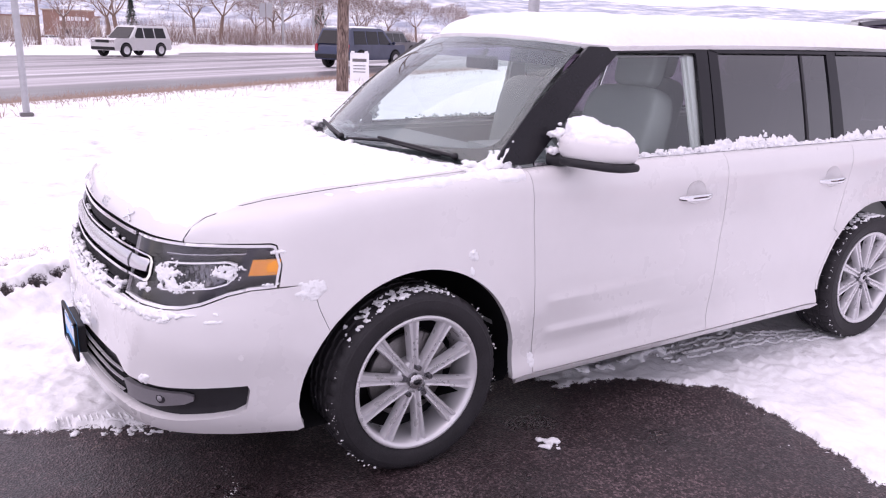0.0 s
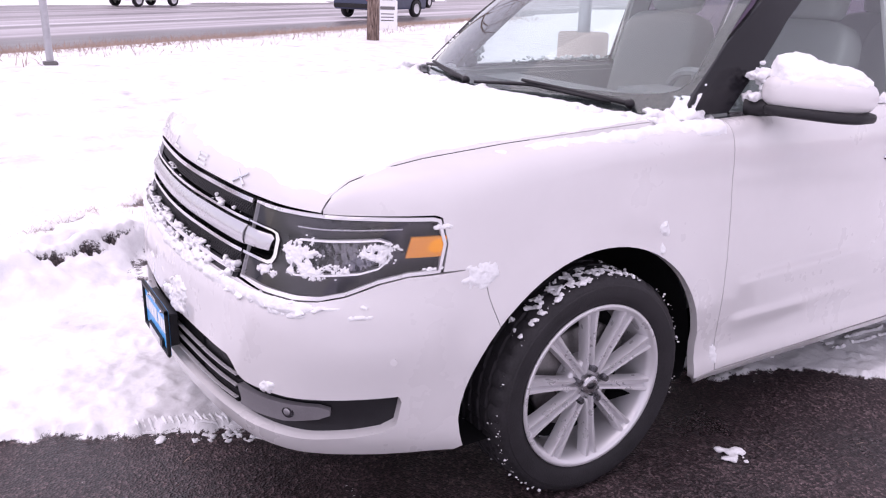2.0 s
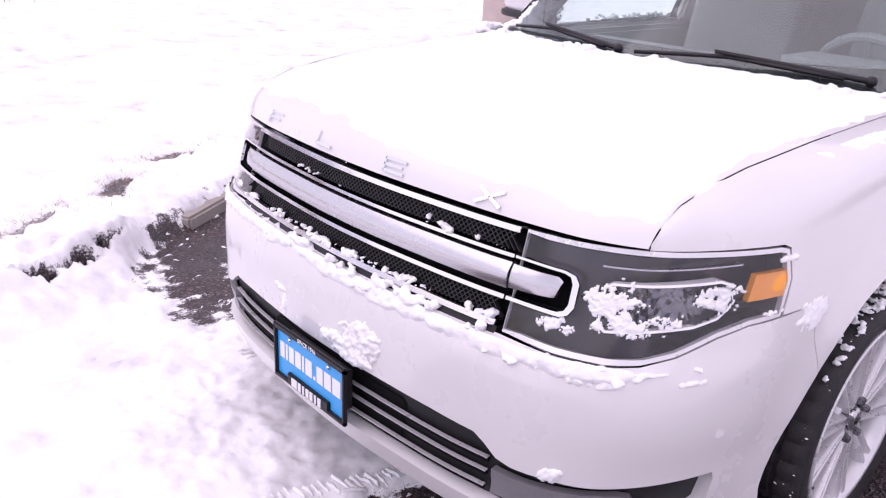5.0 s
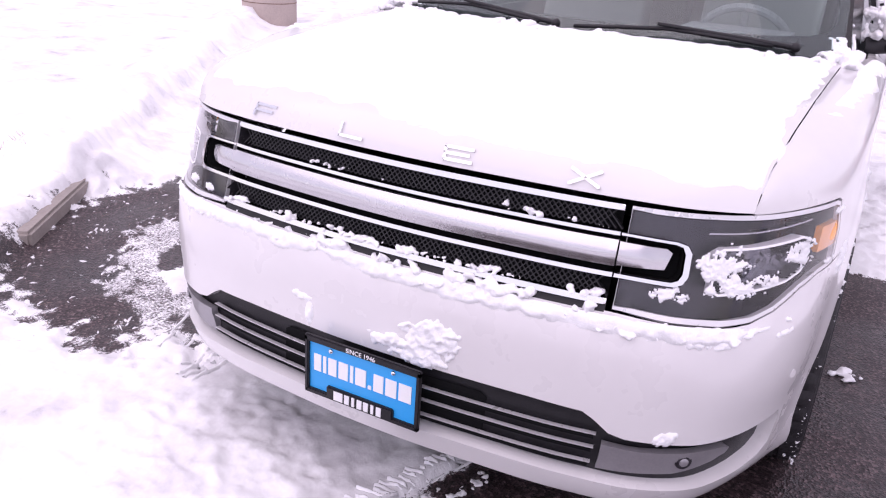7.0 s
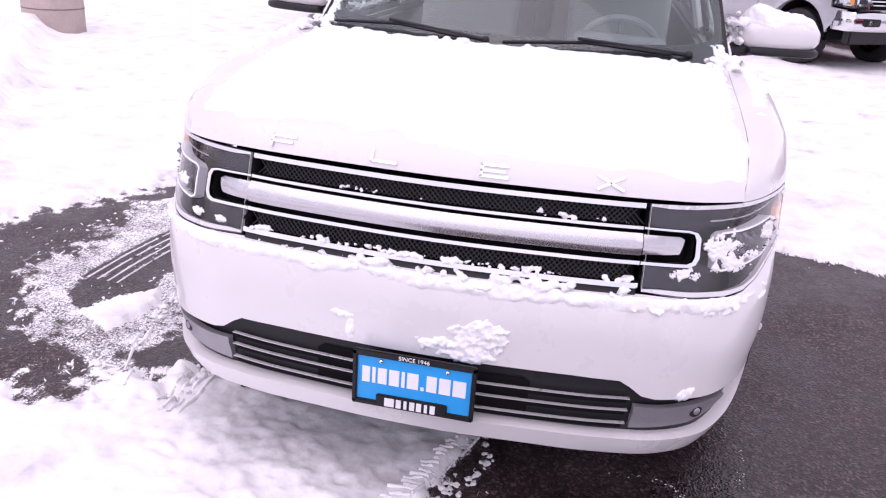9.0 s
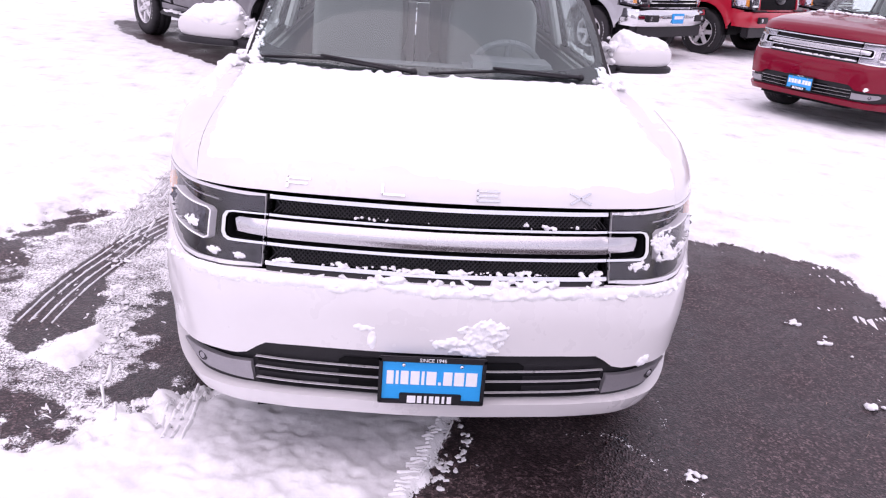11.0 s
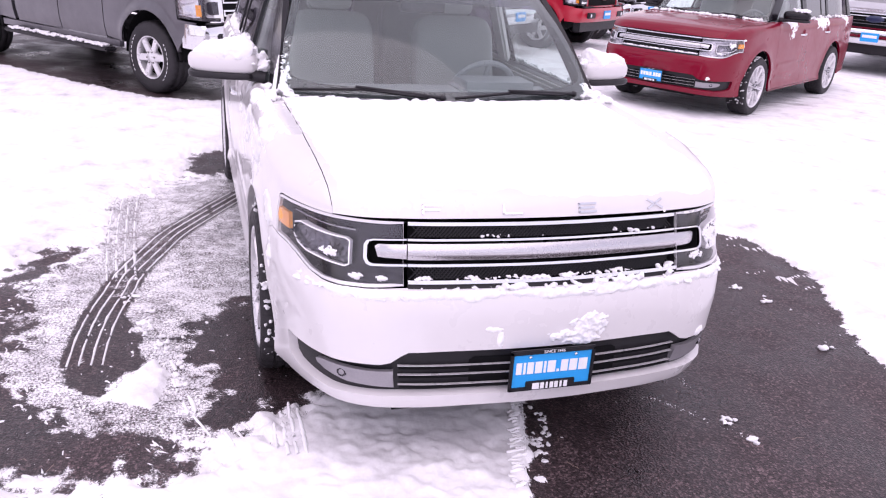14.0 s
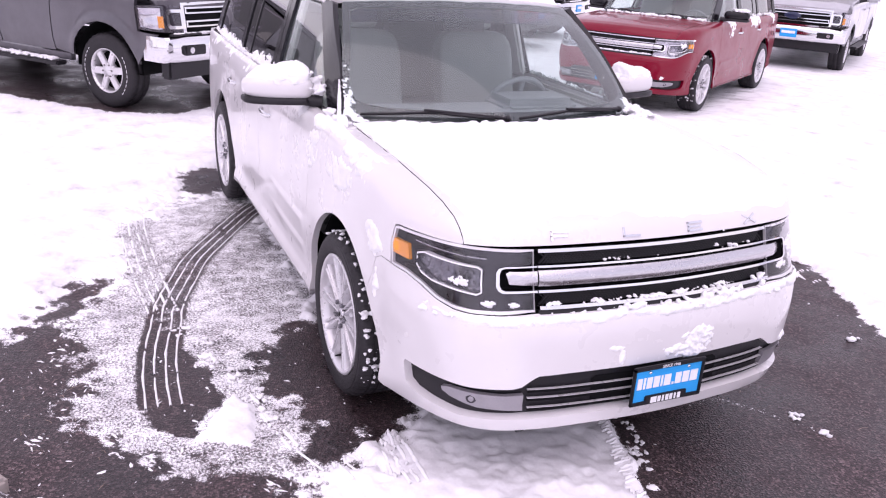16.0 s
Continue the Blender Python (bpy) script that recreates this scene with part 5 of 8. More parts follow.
# the road: wet, with slush between the wheel lines
def road_material():
    m, n, l, p = nodes_of("wet_road")
    tc, mp, nz = n.new("ShaderNodeTexCoord"), n.new("ShaderNodeMapping"), n.new("ShaderNodeTexNoise")
    mp.inputs["Scale"].default_value = (0.02, 0.75, 1)
    l.new(tc.outputs["Object"], mp.inputs["Vector"])
    l.new(mp.outputs[0], nz.inputs["Vector"])
    nz.inputs["Scale"].default_value, nz.inputs["Detail"].default_value = 2.0, 6
    sep, mr, add = n.new("ShaderNodeSeparateXYZ"), n.new("ShaderNodeMapRange"), n.new("ShaderNodeMath")
    l.new(tc.outputs["Object"], sep.inputs[0])
    mr.inputs["From Min"].default_value, mr.inputs["From Max"].default_value = 12.4, 39.0
    l.new(sep.outputs["Y"], mr.inputs["Value"])
    # slush left between the wheel lines of each lane, a bare shoulder on this side
    lane = ramp_of(n, l, mr.outputs[0], [(0.0, (0.16,) * 3), (0.10, (0.20,) * 3), (0.125, (0.62,) * 3), (0.24, (0.66,) * 3), (0.265, (0.34,) * 3), (0.30, (0.60,) * 3), (0.46, (0.64,) * 3), (0.50, (0.36,) * 3),
                                         (0.55, (0.58,) * 3), (0.70, (0.60,) * 3), (0.74, (0.34,) * 3), (0.80, (0.55,) * 3), (0.93, (0.42,) * 3), (1.0, (0.22,) * 3)])
    off = n.new("ShaderNodeMath")
    off.operation, off.inputs[1].default_value = "SUBTRACT", 0.5
    off.inputs[1].default_value = 0.60
    l.new(nz.outputs["Fac"], off.inputs[0])
    l.new(lane.outputs["Color"], add.inputs[0])
    l.new(off.outputs[0], add.inputs[1])
    # pale tones: slush, plus the sky's reflection on wet asphalt painted in
    r = ramp_of(n, l, add.outputs[0], [(0.14, (0.075, 0.062, 0.066)), (0.34, (0.16, 0.14, 0.148)), (0.50, (0.38, 0.35, 0.37)), (0.70, (0.66, 0.64, 0.67))])
    l.new(r.outputs["Color"], p.inputs["Base Color"])
    g = ramp_of(n, l, add.outputs[0], [(0.25, (0.30,) * 3), (0.60, (0.55,) * 3)])
    l.new(g.outputs["Color"], p.inputs["Roughness"])
    return m


v = [(-400, 12.4, 0.12), (400, 12.4, 0.12), (400, 39.0, -0.21), (-400, 39.0, -0.21)]
road = mesh_part("road", v, [(3, 2, 1, 0)], road_material(), smooth=False)
road.matrix_basis = Matrix(((ALONG[0], ACROSS[0], 0, 0), (ALONG[1], ACROSS[1], 0, 0), (0, 0, 1, 0), (0, 0, 0, 1)))
tagged(road, "wet grey road with slush between wheel lines", "road", kind="structure")

# the kerb, bare where the snow has slumped off it
bm = bmesh.new()
a, b = -2.15, -0.92
box(bm, (a + b) / 2, KERB - 0.050, 0.006, b - a, 0.15, 0.13)
kerb = part("kerb", bm, CONCRETE, bevel=0.015)
kerb.matrix_basis = Matrix(((ALONG[0], ACROSS[0], 0, 0), (ALONG[1], ACROSS[1], 0, 0), (0, 0, 1, 0), (0, 0, 0, 1)))
tagged(kerb, "grey concrete kerb half buried in snow", "kerb", kind="structure")


# ---- pickup trucks ----
TPLAN, TPLAN_S = smooth_curve([(0.93, 0), (0.925, 0.3), (0.905, 0.6), (0.87, 0.78), (0.80, 0.90), (0.68, 0.965), (0.50, 0.985), (0.2, 0.99), (-1.5, 0.99), (-3.2, 0.985), (-4.6, 0.975), (-5.0, 0.96)], 500)


def tx(x):
    return float(np.interp(-x, -TPLAN[:, 0], TPLAN_S))


def ty(y):
    k = TPLAN[:, 0] > 0.2
    return float(np.interp(y, TPLAN[k, 1], TPLAN_S[k]))


def truck_skin(s, v):
    s, v = np.asarray(s, float), np.asarray(v, float)
    sgn, a = np.where(s < 0, -1.0, 1.0), np.abs(s)
    x, y = np.interp(a, TPLAN_S, TPLAN[:, 0]), np.interp(a, TPLAN_S, TPLAN[:, 1])
    y = y * (1 + 0.012 * np.sin((v - 0.55) / 0.75 * np.pi)) - 0.03 * ease(0.72 - v, 0, 0.25) - 0.05 * ease(v, 1.18, 1.36) * ease(v, 1.1, 1.3)
    x = x - 0.05 * ease(v, 0.85, 1.3) * ease(x, 0.3, 0.8)
    for cx in (0.0, -3.68):
        r = np.hypot(x - cx, v - 0.43)
        y = y + 0.03 * np.exp(-((r - 0.52) / 0.045) ** 2)
    return x, y * sgn, v


def truck_wheel():
    w = thing("wheel", "machined six-spoke truck wheel", "wheel")
    prof = [(0.235, -0.12), (0.26, -0.135), (0.33, -0.14), (0.38, -0.13), (0.405, -0.105), (0.409, -0.05), (0.400, -0.045), (0.400, -0.035), (0.409, -0.03), (0.409, 0.03),
            (0.400, 0.035), (0.400, 0.045), (0.409, 0.05), (0.405, 0.105), (0.38, 0.13), (0.33, 0.14), (0.26, 0.135), (0.235, 0.12)]
    v, f = lathe(prof, 96)
    v = v.reshape(96, -1, 3)
    for i in range(0, 96, 3):
        for j, (r, y) in enumerate(prof):
            if r > 0.39 and abs(y) > 0.04:
                v[i, j, [0, 2]] *= (r - 0.01) / r
    t = mesh_part("tyre", v.reshape(-1, 3), f, RUBBER, w)
    v, f = lathe([(0.318, 0.1405), (0.322, 0.1410), (0.326, 0.1405)], 192)
    keep = [q for k, q in enumerate(f) if (k // 2) % 5 < 3 and (k // 2) % 96 < 42]
    mesh_part("sidewall_marks", v, keep, PLATEWHITE, t, "white raised sidewall marks")
    v, f = lathe([(0.240, 0.118), (0.242, 0.128), (0.232, 0.128), (0.222, 0.10), (0.21, -0.05)], 64)
    mesh_part("rim", v, [q[::-1] for q in f], ALLOY, w)
    bm = bmesh.new()
    for k in range(6):
        m = pose(0, 0, 0, 0, 60 * k, 0)
        vs = box(bm, 0, 0.095, 0.14, 0.075, 0.04, 0.18, m)
    part("spokes", bm, ALLOY, w, bevel=0.008)
    v, f = lathe([(0.001, 0.125), (0.05, 0.122), (0.06, 0.11), (0.085, 0.105), (0.09, 0.05)], 32)
    mesh_part("hub", v, [q[::-1] for q in f], ALLOY, w)
    v, f = lathe([(0.001, 0.02), (0.215, 0.02)], 40)
    mesh_part("back_shield", v, [q[::-1] for q in f], DARK, w)
    for k in range(6):
        a = radians(60 * k + 30)
        bm = bmesh.new()
        rod(bm, (0.068 * math.cos(a), 0.10, 0.068 * math.sin(a)), (0.068 * math.cos(a), 0.125, 0.068 * math.sin(a)), 0.011, 0.009, 6)
        part("wheel_nut", bm, STEEL, w)
    return w


def pickup(name, label, coat, at, turn, bumper_coat=None, group="parked pickups"):
    car = thing(name, label, "pickup", group)
    bcoat = bumper_coat or CHROME
    ar = lambda cx, a0, a1, r=0.50, n=24: [(tx(cx + r * math.cos(a)), 0.43 + r * math.sin(a)) for a in np.linspace(a0, a1, n)]
    for sgn in (1, -1):
        fold = (lambda p: p) if sgn > 0 else mirrored
        fender = [(tx(0.55), 1.30), (tx(-0.78), 1.30), (tx(-0.80), 0.95), (tx(-0.80), 0.56), (tx(-0.56), 0.53)] + ar(0, math.pi - 0.2, 0.18) + [(tx(0.55), 0.62), (ty(0.955), 0.80), (ty(0.93), 0.86), (tx(0.52), 0.88), (tx(0.50), 1.12)]
        panel("fender", fold(fender), truck_skin, coat, car, rim=0.04, step=0.05)
        d1 = panel("front_door", fold([(tx(-0.79), 1.30), (tx(-1.72), 1.30), (tx(-1.72), 0.54), (tx(-0.81), 0.54), (tx(-0.81), 0.95)]), truck_skin, coat, car, rim=0.03, step=0.06, gap=0.004)
        d2 = panel("rear_door", fold([(tx(-1.73), 1.30), (tx(-2.72), 1.30), (tx(-2.70), 0.54), (tx(-1.73), 0.54)]), truck_skin, coat, car, rim=0.03, step=0.06, gap=0.004)
        bed = [(tx(-2.78), 1.36), (tx(-4.95), 1.36), (tx(-4.95), 0.62), (tx(-4.20), 0.58)] + ar(-3.68, math.pi - 0.25, 0.25) + [(tx(-3.15), 0.56), (tx(-2.78), 0.54)]
        panel("bed_side", fold(bed), truck_skin, coat, car, rim=0.05, step=0.06, gap=0.004)
        panel("rocker", fold([(tx(-0.56), 0.53), (tx(-3.1), 0.53), (tx(-3.1), 0.45), (tx(-0.58), 0.45)]), truck_skin, coat, car, rim=0.05, step=0.08)
        for x, d in ((-1.55, d1), (-2.52, d2)):
            bm = bmesh.new()
            box(bm, x, sgn * 1.02, 1.16, 0.20, 0.04, 0.04)
            part("door_handle", bm, coat, d, bevel=0.012)
        # running board under the doors, with snow trodden on it
        bm = bmesh.new()
        box(bm, -1.75, sgn * 1.03, 0.42, 2.2, 0.15, 0.05)
        rb = part("running_board", bm, BLACK, car, bevel=0.015)
        for x in (-0.95, -2.5):
            bm = bmesh.new()
            rod(bm, (x, sgn * 1.0, 0.42), (x, sgn * 0.8, 0.50), 0.02)
            part("bracket", bm, BLACK, rb)
        # lamps
        lamp = panel("headlamp", fold([(ty(0.70), 1.16), (ty(0.88), 1.165), (tx(0.50), 1.14), (tx(0.53), 0.90), (ty(0.90), 0.885), (ty(0.70), 0.88)]), truck_skin, LAMPGREY, car, "clear headlamp in a bright housing", rim=0.03, lift=-0.015, step=0.04)
        panel("lens", fold([(ty(0.705), 1.155), (ty(0.88), 1.16), (tx(0.505), 1.135), (tx(0.535), 0.905), (ty(0.90), 0.89), (ty(0.705), 0.885)]), truck_skin, LENS, lamp, rim=0, step=0.05, lift=0.004).visible_shadow = False
        panel("lamp_frame", fold([(ty(0.70), 1.12), (ty(0.84), 1.12), (ty(0.86), 1.09), (ty(0.86), 0.95), (ty(0.84), 0.92), (ty(0.70), 0.92)]), truck_skin, CHROME, lamp, rim=0.03, lift=0.008, step=0.03,
              holes=[fold([(ty(0.72), 1.085), (ty(0.82), 1.085), (ty(0.835), 1.07), (ty(0.835), 0.97), (ty(0.82), 0.955), (ty(0.72), 0.955)])])
        panel("reflector", fold([(ty(0.90), 1.13), (tx(0.55), 1.12), (tx(0.56), 0.93), (ty(0.90), 0.91)]), truck_skin, CHROME, lamp, rim=0, lift=-0.006, step=0.04, relief=lambda u, v, p: 0.006 * np.sin(v * 130))
        panel("turn_signal", fold([(ty(0.885), 1.05), (ty(0.925), 1.05), (ty(0.925), 0.93), (ty(0.885), 0.93)]), truck_skin, AMBER, lamp, rim=0.01, lift=-0.001, step=0.03)
        # mirrors
        bm = bmesh.new()
        box(bm, -0.95, sgn * 1.19, 1.42, 0.14, 0.24, 0.20)
        mir = part("mirror", bm, coat if coat is not GREY else GLOSSBLACK, car, bevel=0.04)
        bm = bmesh.new()
        rod(bm, (-0.95, sgn * 0.93, 1.33), (-0.95, sgn * 1.10, 1.37), 0.03)
        part("mirror_arm", bm, BLACK, mir)
    # hood
    def hood_t(a, b):
        a, b = np.asarray(a, float), np.asarray(b, float)
        f = np.interp(np.abs(b), TPLAN[TPLAN[:, 0] > 0.2, 1], TPLAN[TPLAN[:, 0] > 0.2, 0]) - 0.04
        d = f - a
        z = 1.22 + 0.10 * ease(d, 0, 0.25) + 0.06 * ease(d, 0.2, 1.6) - 0.05 * np.abs(b / 0.95) ** 4 + 0.02 * ease(np.abs(b), 0.55, 0.62)
        return a, b, z
    nose = [(float(np.interp(y, TPLAN[TPLAN[:, 0] > 0.2, 1], TPLAN[TPLAN[:, 0] > 0.2, 0])) - 0.035, y) for y in np.linspace(0, 0.93, 12)]
    half = nose + [(0.3, 0.945), (-0.8, 0.93), (-0.8, 0.0)]
    panel("hood", half[:-1] + [(a, -b) for a, b in half[1:-1][::-1]], hood_t, coat, car, rim=0.09, step=0.06)
    # grille: a bright frame with bars and an oval in the middle
    gb = panel("grille_backing", both_halves([(0, 1.20), (ty(0.70), 1.18), (ty(0.70), 0.86), (0, 0.86)]), truck_skin, DARK, car, "bright barred grille with an oval badge", lift=-0.02, rim=0.02, step=0.06)
    gcoat = CHROME if coat is not BRIGHTRED else coat
    panel("grille_frame", both_halves([(0, 1.205), (ty(0.705), 1.185), (ty(0.705), 0.855), (0, 0.855)]), truck_skin, gcoat, gb, rim=0.03, lift=0.006, step=0.05,
          holes=[both_halves([(0, 1.175), (ty(0.665), 1.155), (ty(0.665), 0.885), (0, 0.885)])])
    for z in ((1.10, 0.965) if coat is not BRIGHTRED else ()):
        panel("grille_bar", both_halves([(0, z + 0.042), (ty(0.66), z + 0.04), (ty(0.66), z - 0.03), (0, z - 0.03)]), truck_skin, CHROME, gb, rim=0.03, lift=0.01, step=0.05,
              holes=[both_halves([(0, z + 0.022), (ty(0.64), z + 0.02), (ty(0.64), z - 0.012), (0, z - 0.012)])])
    v, f = lathe([(0.001, 0.03), (0.09, 0.028), (0.105, 0.022), (0.11, 0.0)], 36)
    ob = mesh_part("oval_badge", v * np.array([1.45, 1, 0.6]), [q[::-1] for q in f], NAVY if coat is not BRIGHTRED else GLOSSBLACK, gb, "dark oval badge")
    ob.matrix_basis = pose(0.90, 0, 1.035, 0, 0, -90)
    # bumper
    outer = [(0.98 - 0.10 * (abs(y) / 0.98) ** 3.5, y) for y in np.linspace(-0.99, 0.99, 25)]
    verts, faces = [], []
    rows = [(0.0, 0.845), (0.03, 0.80), (0.035, 0.70), (0.02, 0.62), (-0.02, 0.585)]
    for px, py in outer:
        for ox, z in rows:
            verts.append((px + ox, py, z))
    for k in range(len(outer) - 1):
        for r in range(len(rows) - 1):
            faces.append((k * 5 + r, (k + 1) * 5 + r, (k + 1) * 5 + r + 1, k * 5 + r + 1))
    o = len(verts)
    for sgn, k in ((-1, 0), (1, len(outer) - 1)):
        b0 = len(verts)
        for ox, z in rows:
            verts.append((0.58, sgn * 0.985, z))
        for r in range(4):
            q = (k * 5 + r, k * 5 + r + 1, b0 + r + 1, b0 + r)
            faces.append(q if sgn < 0 else q[::-1])
    bp = mesh_part("front_bumper", verts, faces, bcoat, car, "bright front bumper" if bumper_coat is None else "")
    for sgn in (1, -1):
        bm = bmesh.new()
        box(bm, 0.985, sgn * 0.66, 0.715, 0.06, 0.30, 0.105, pose(0, 0, 0, 0, 0, 0))
        part("fog_pocket", bm, BLACK, bp, bevel=0.012)
        bm = bmesh.new()
        rod(bm, (1.0, sgn * 0.72, 0.715), (1.018, sgn * 0.72, 0.715), 0.035, 0.033, 20)
        part("fog_lamp", bm, CHROME, bp, bevel=0.003)
        bm = bmesh.new()
        box(bm, 0.93, sgn * 0.72, 0.87, 0.06, 0.42, 0.02)
        part("bumper_pad", bm, BLACK, bp, bevel=0.005)
    bm = bmesh.new()
    vs = box(bm, 0.86, 0, 0.50, 0.22, 1.86, 0.19)
    for q in vs:
        if abs(q.co.y) > 0.5 and q.co.x > 0.9:
            q.co.x -= 0.08
    part("air_dam", bm, BLACK, car, bevel=0.02)
    bm = bmesh.new()
    box(bm, 1.02, 0, 0.715, 0.02, 0.31, 0.155)
    pl = part("licence_plate", bm, PLATEBLUE, car, "blue advertising plate", bevel=0.004)
    bm = bmesh.new()
    box(bm, 1.032, 0, 0.73, 0.003, 0.25, 0.05)
    part("plate_lettering", bm, PLATEWHITE, pl)
    # cab
    def cab(u, z):
        u, z = np.asarray(u, float), np.asarray(z, float)
        t = (z - 1.29) / 0.62
        return -u, 0.93 - 0.17 * np.clip(t, -0.1, 1.1) - 0.03 * t * t, z
    def cab_right(u, z):
        x, y, zz = cab(u, z)
        return x, -y, zz
    for sgn in (1, -1):
        ch = cab if sgn > 0 else cab_right
        for nm, poly, mt, lf in (("front_pillar", [(0.80, 1.30), (1.02, 1.30), (1.50, 1.86), (2.62, 1.86), (2.62, 1.92), (1.36, 1.92)], coat, 0.003), ("front_window", [(1.02, 1.31), (1.70, 1.31), (1.72, 1.86), (1.50, 1.86)], TINTED, -0.005),
                                 ("middle_pillar", [(1.70, 1.30), (1.78, 1.30), (1.80, 1.86), (1.72, 1.86)], GLOSSBLACK, 0.003), ("rear_window", [(1.78, 1.31), (2.55, 1.31), (2.52, 1.86), (1.80, 1.86)], TINTED, -0.005),
                                 ("rear_pillar", [(2.55, 1.30), (2.76, 1.30), (2.70, 1.92), (2.62, 1.92), (2.62, 1.86), (2.52, 1.86)], coat, 0.003)):
            ob = panel(nm, poly, ch, mt, car, rim=0.015, lift=lf, step=0.08, flip=sgn < 0)
    def wind(b, t):
        b, t = np.asarray(b, float), np.asarray(t, float)
        return -0.70 - 0.66 * t - 0.12 * b * b + 0.03 * np.sin(np.pi * t), b * (0.92 - 0.18 * t), 1.27 + 0.64 * t
    panel("windscreen", [(-0.98, 0), (0.98, 0), (0.96, 1), (-0.96, 1)], wind, TINTED, car, rim=0, step=0.08)
    panel("cab_roof", [(-1.36, -0.72), (-1.34, 0), (-1.36, 0.72), (-2.70, 0.72), (-2.70, -0.72)][::-1], lambda a, b: (np.asarray(a), np.asarray(b), 1.955 - 0.05 * np.abs(np.asarray(b) / 0.72) ** 3), coat, car, rim=0.05, step=0.08)
    bm = bmesh.new()
    box(bm, -2.70, 0, 1.55, 0.05, 1.66, 0.66)
    part("cab_back", bm, coat, car, bevel=0.02)
    bm = bmesh.new()
    box(bm, -3.86, 0, 0.82, 2.2, 1.80, 0.08)
    box(bm, -4.95, 0, 1.0, 0.06, 1.86, 0.72)
    part("bed_floor", bm, coat, car, bevel=0.01)
    bm = bmesh.new()
    box(bm, -2.2, 0, 0.50, 5.2, 1.0, 0.16)
    box(bm, 0.1, 0, 0.75, 1.1, 1.2, 0.4)
    part("chassis", bm, DARK, car)
    base = truck_wheel()
    for k, (x, sgn) in enumerate(((0, 1), (-3.68, 1), (0, -1), (-3.68, -1))):
        o = base if k == 0 else copy_thing(base, Matrix())
        o.parent = car
        o.matrix_basis = pose(x, sgn * 0.86, 0.405, 0, 17 * k, 0 if sgn > 0 else 180)
        for key in ("category", "group"):
            if key in o:
                del o[key]
        v, f = lathe([(0.51, 0.0), (0.51, -0.35), (0.001, -0.35)], 32)
        v[:, 2] = np.maximum(v[:, 2], -0.02)
        mesh_part("wheel_well", v * np.array([1, sgn, 1]) + np.array([x, sgn * 0.93, 0.43]), f, DARK, car)
    car.matrix_basis = pose(at[0], at[1], 0, 0, 0, turn)
    return car


# ---- the parked cars ----
car_white = crossover("white_wagon", "white wagon with black pillars, dusted with snow, parked", WHITE)
car_red = crossover("red_wagon", "dark red wagon with black pillars and snow on its hood", RED, "parked wagons")
car_red.matrix_basis = pose(RED_POSE[0], RED_POSE[1], 0, 0, 0, RED_TURN)
pickup("grey_pickup", "dark grey crew-cab pickup with a chrome bumper", GREY, TRUCK_POSE, TRUCK_TURN)
pickup("silver_pickup", "silver pickup with a chrome grille, snow on its hood", SILVER, (-11.0, 3.75), TRUCK_TURN)
pickup("red_pickup", "bright red pickup with a black grille", BRIGHTRED, (-12.3, 6.1), TRUCK_TURN, BRIGHTRED)
pickup("silver_pickup", "silver pickup with a chrome grille, snow on its hood", SILVER, (-14.2, 8.2), TRUCK_TURN)
pickup("silver_pickup", "silver pickup with a chrome grille, snow on its hood", SILVER, (-9.572, 11.658), -55.5)


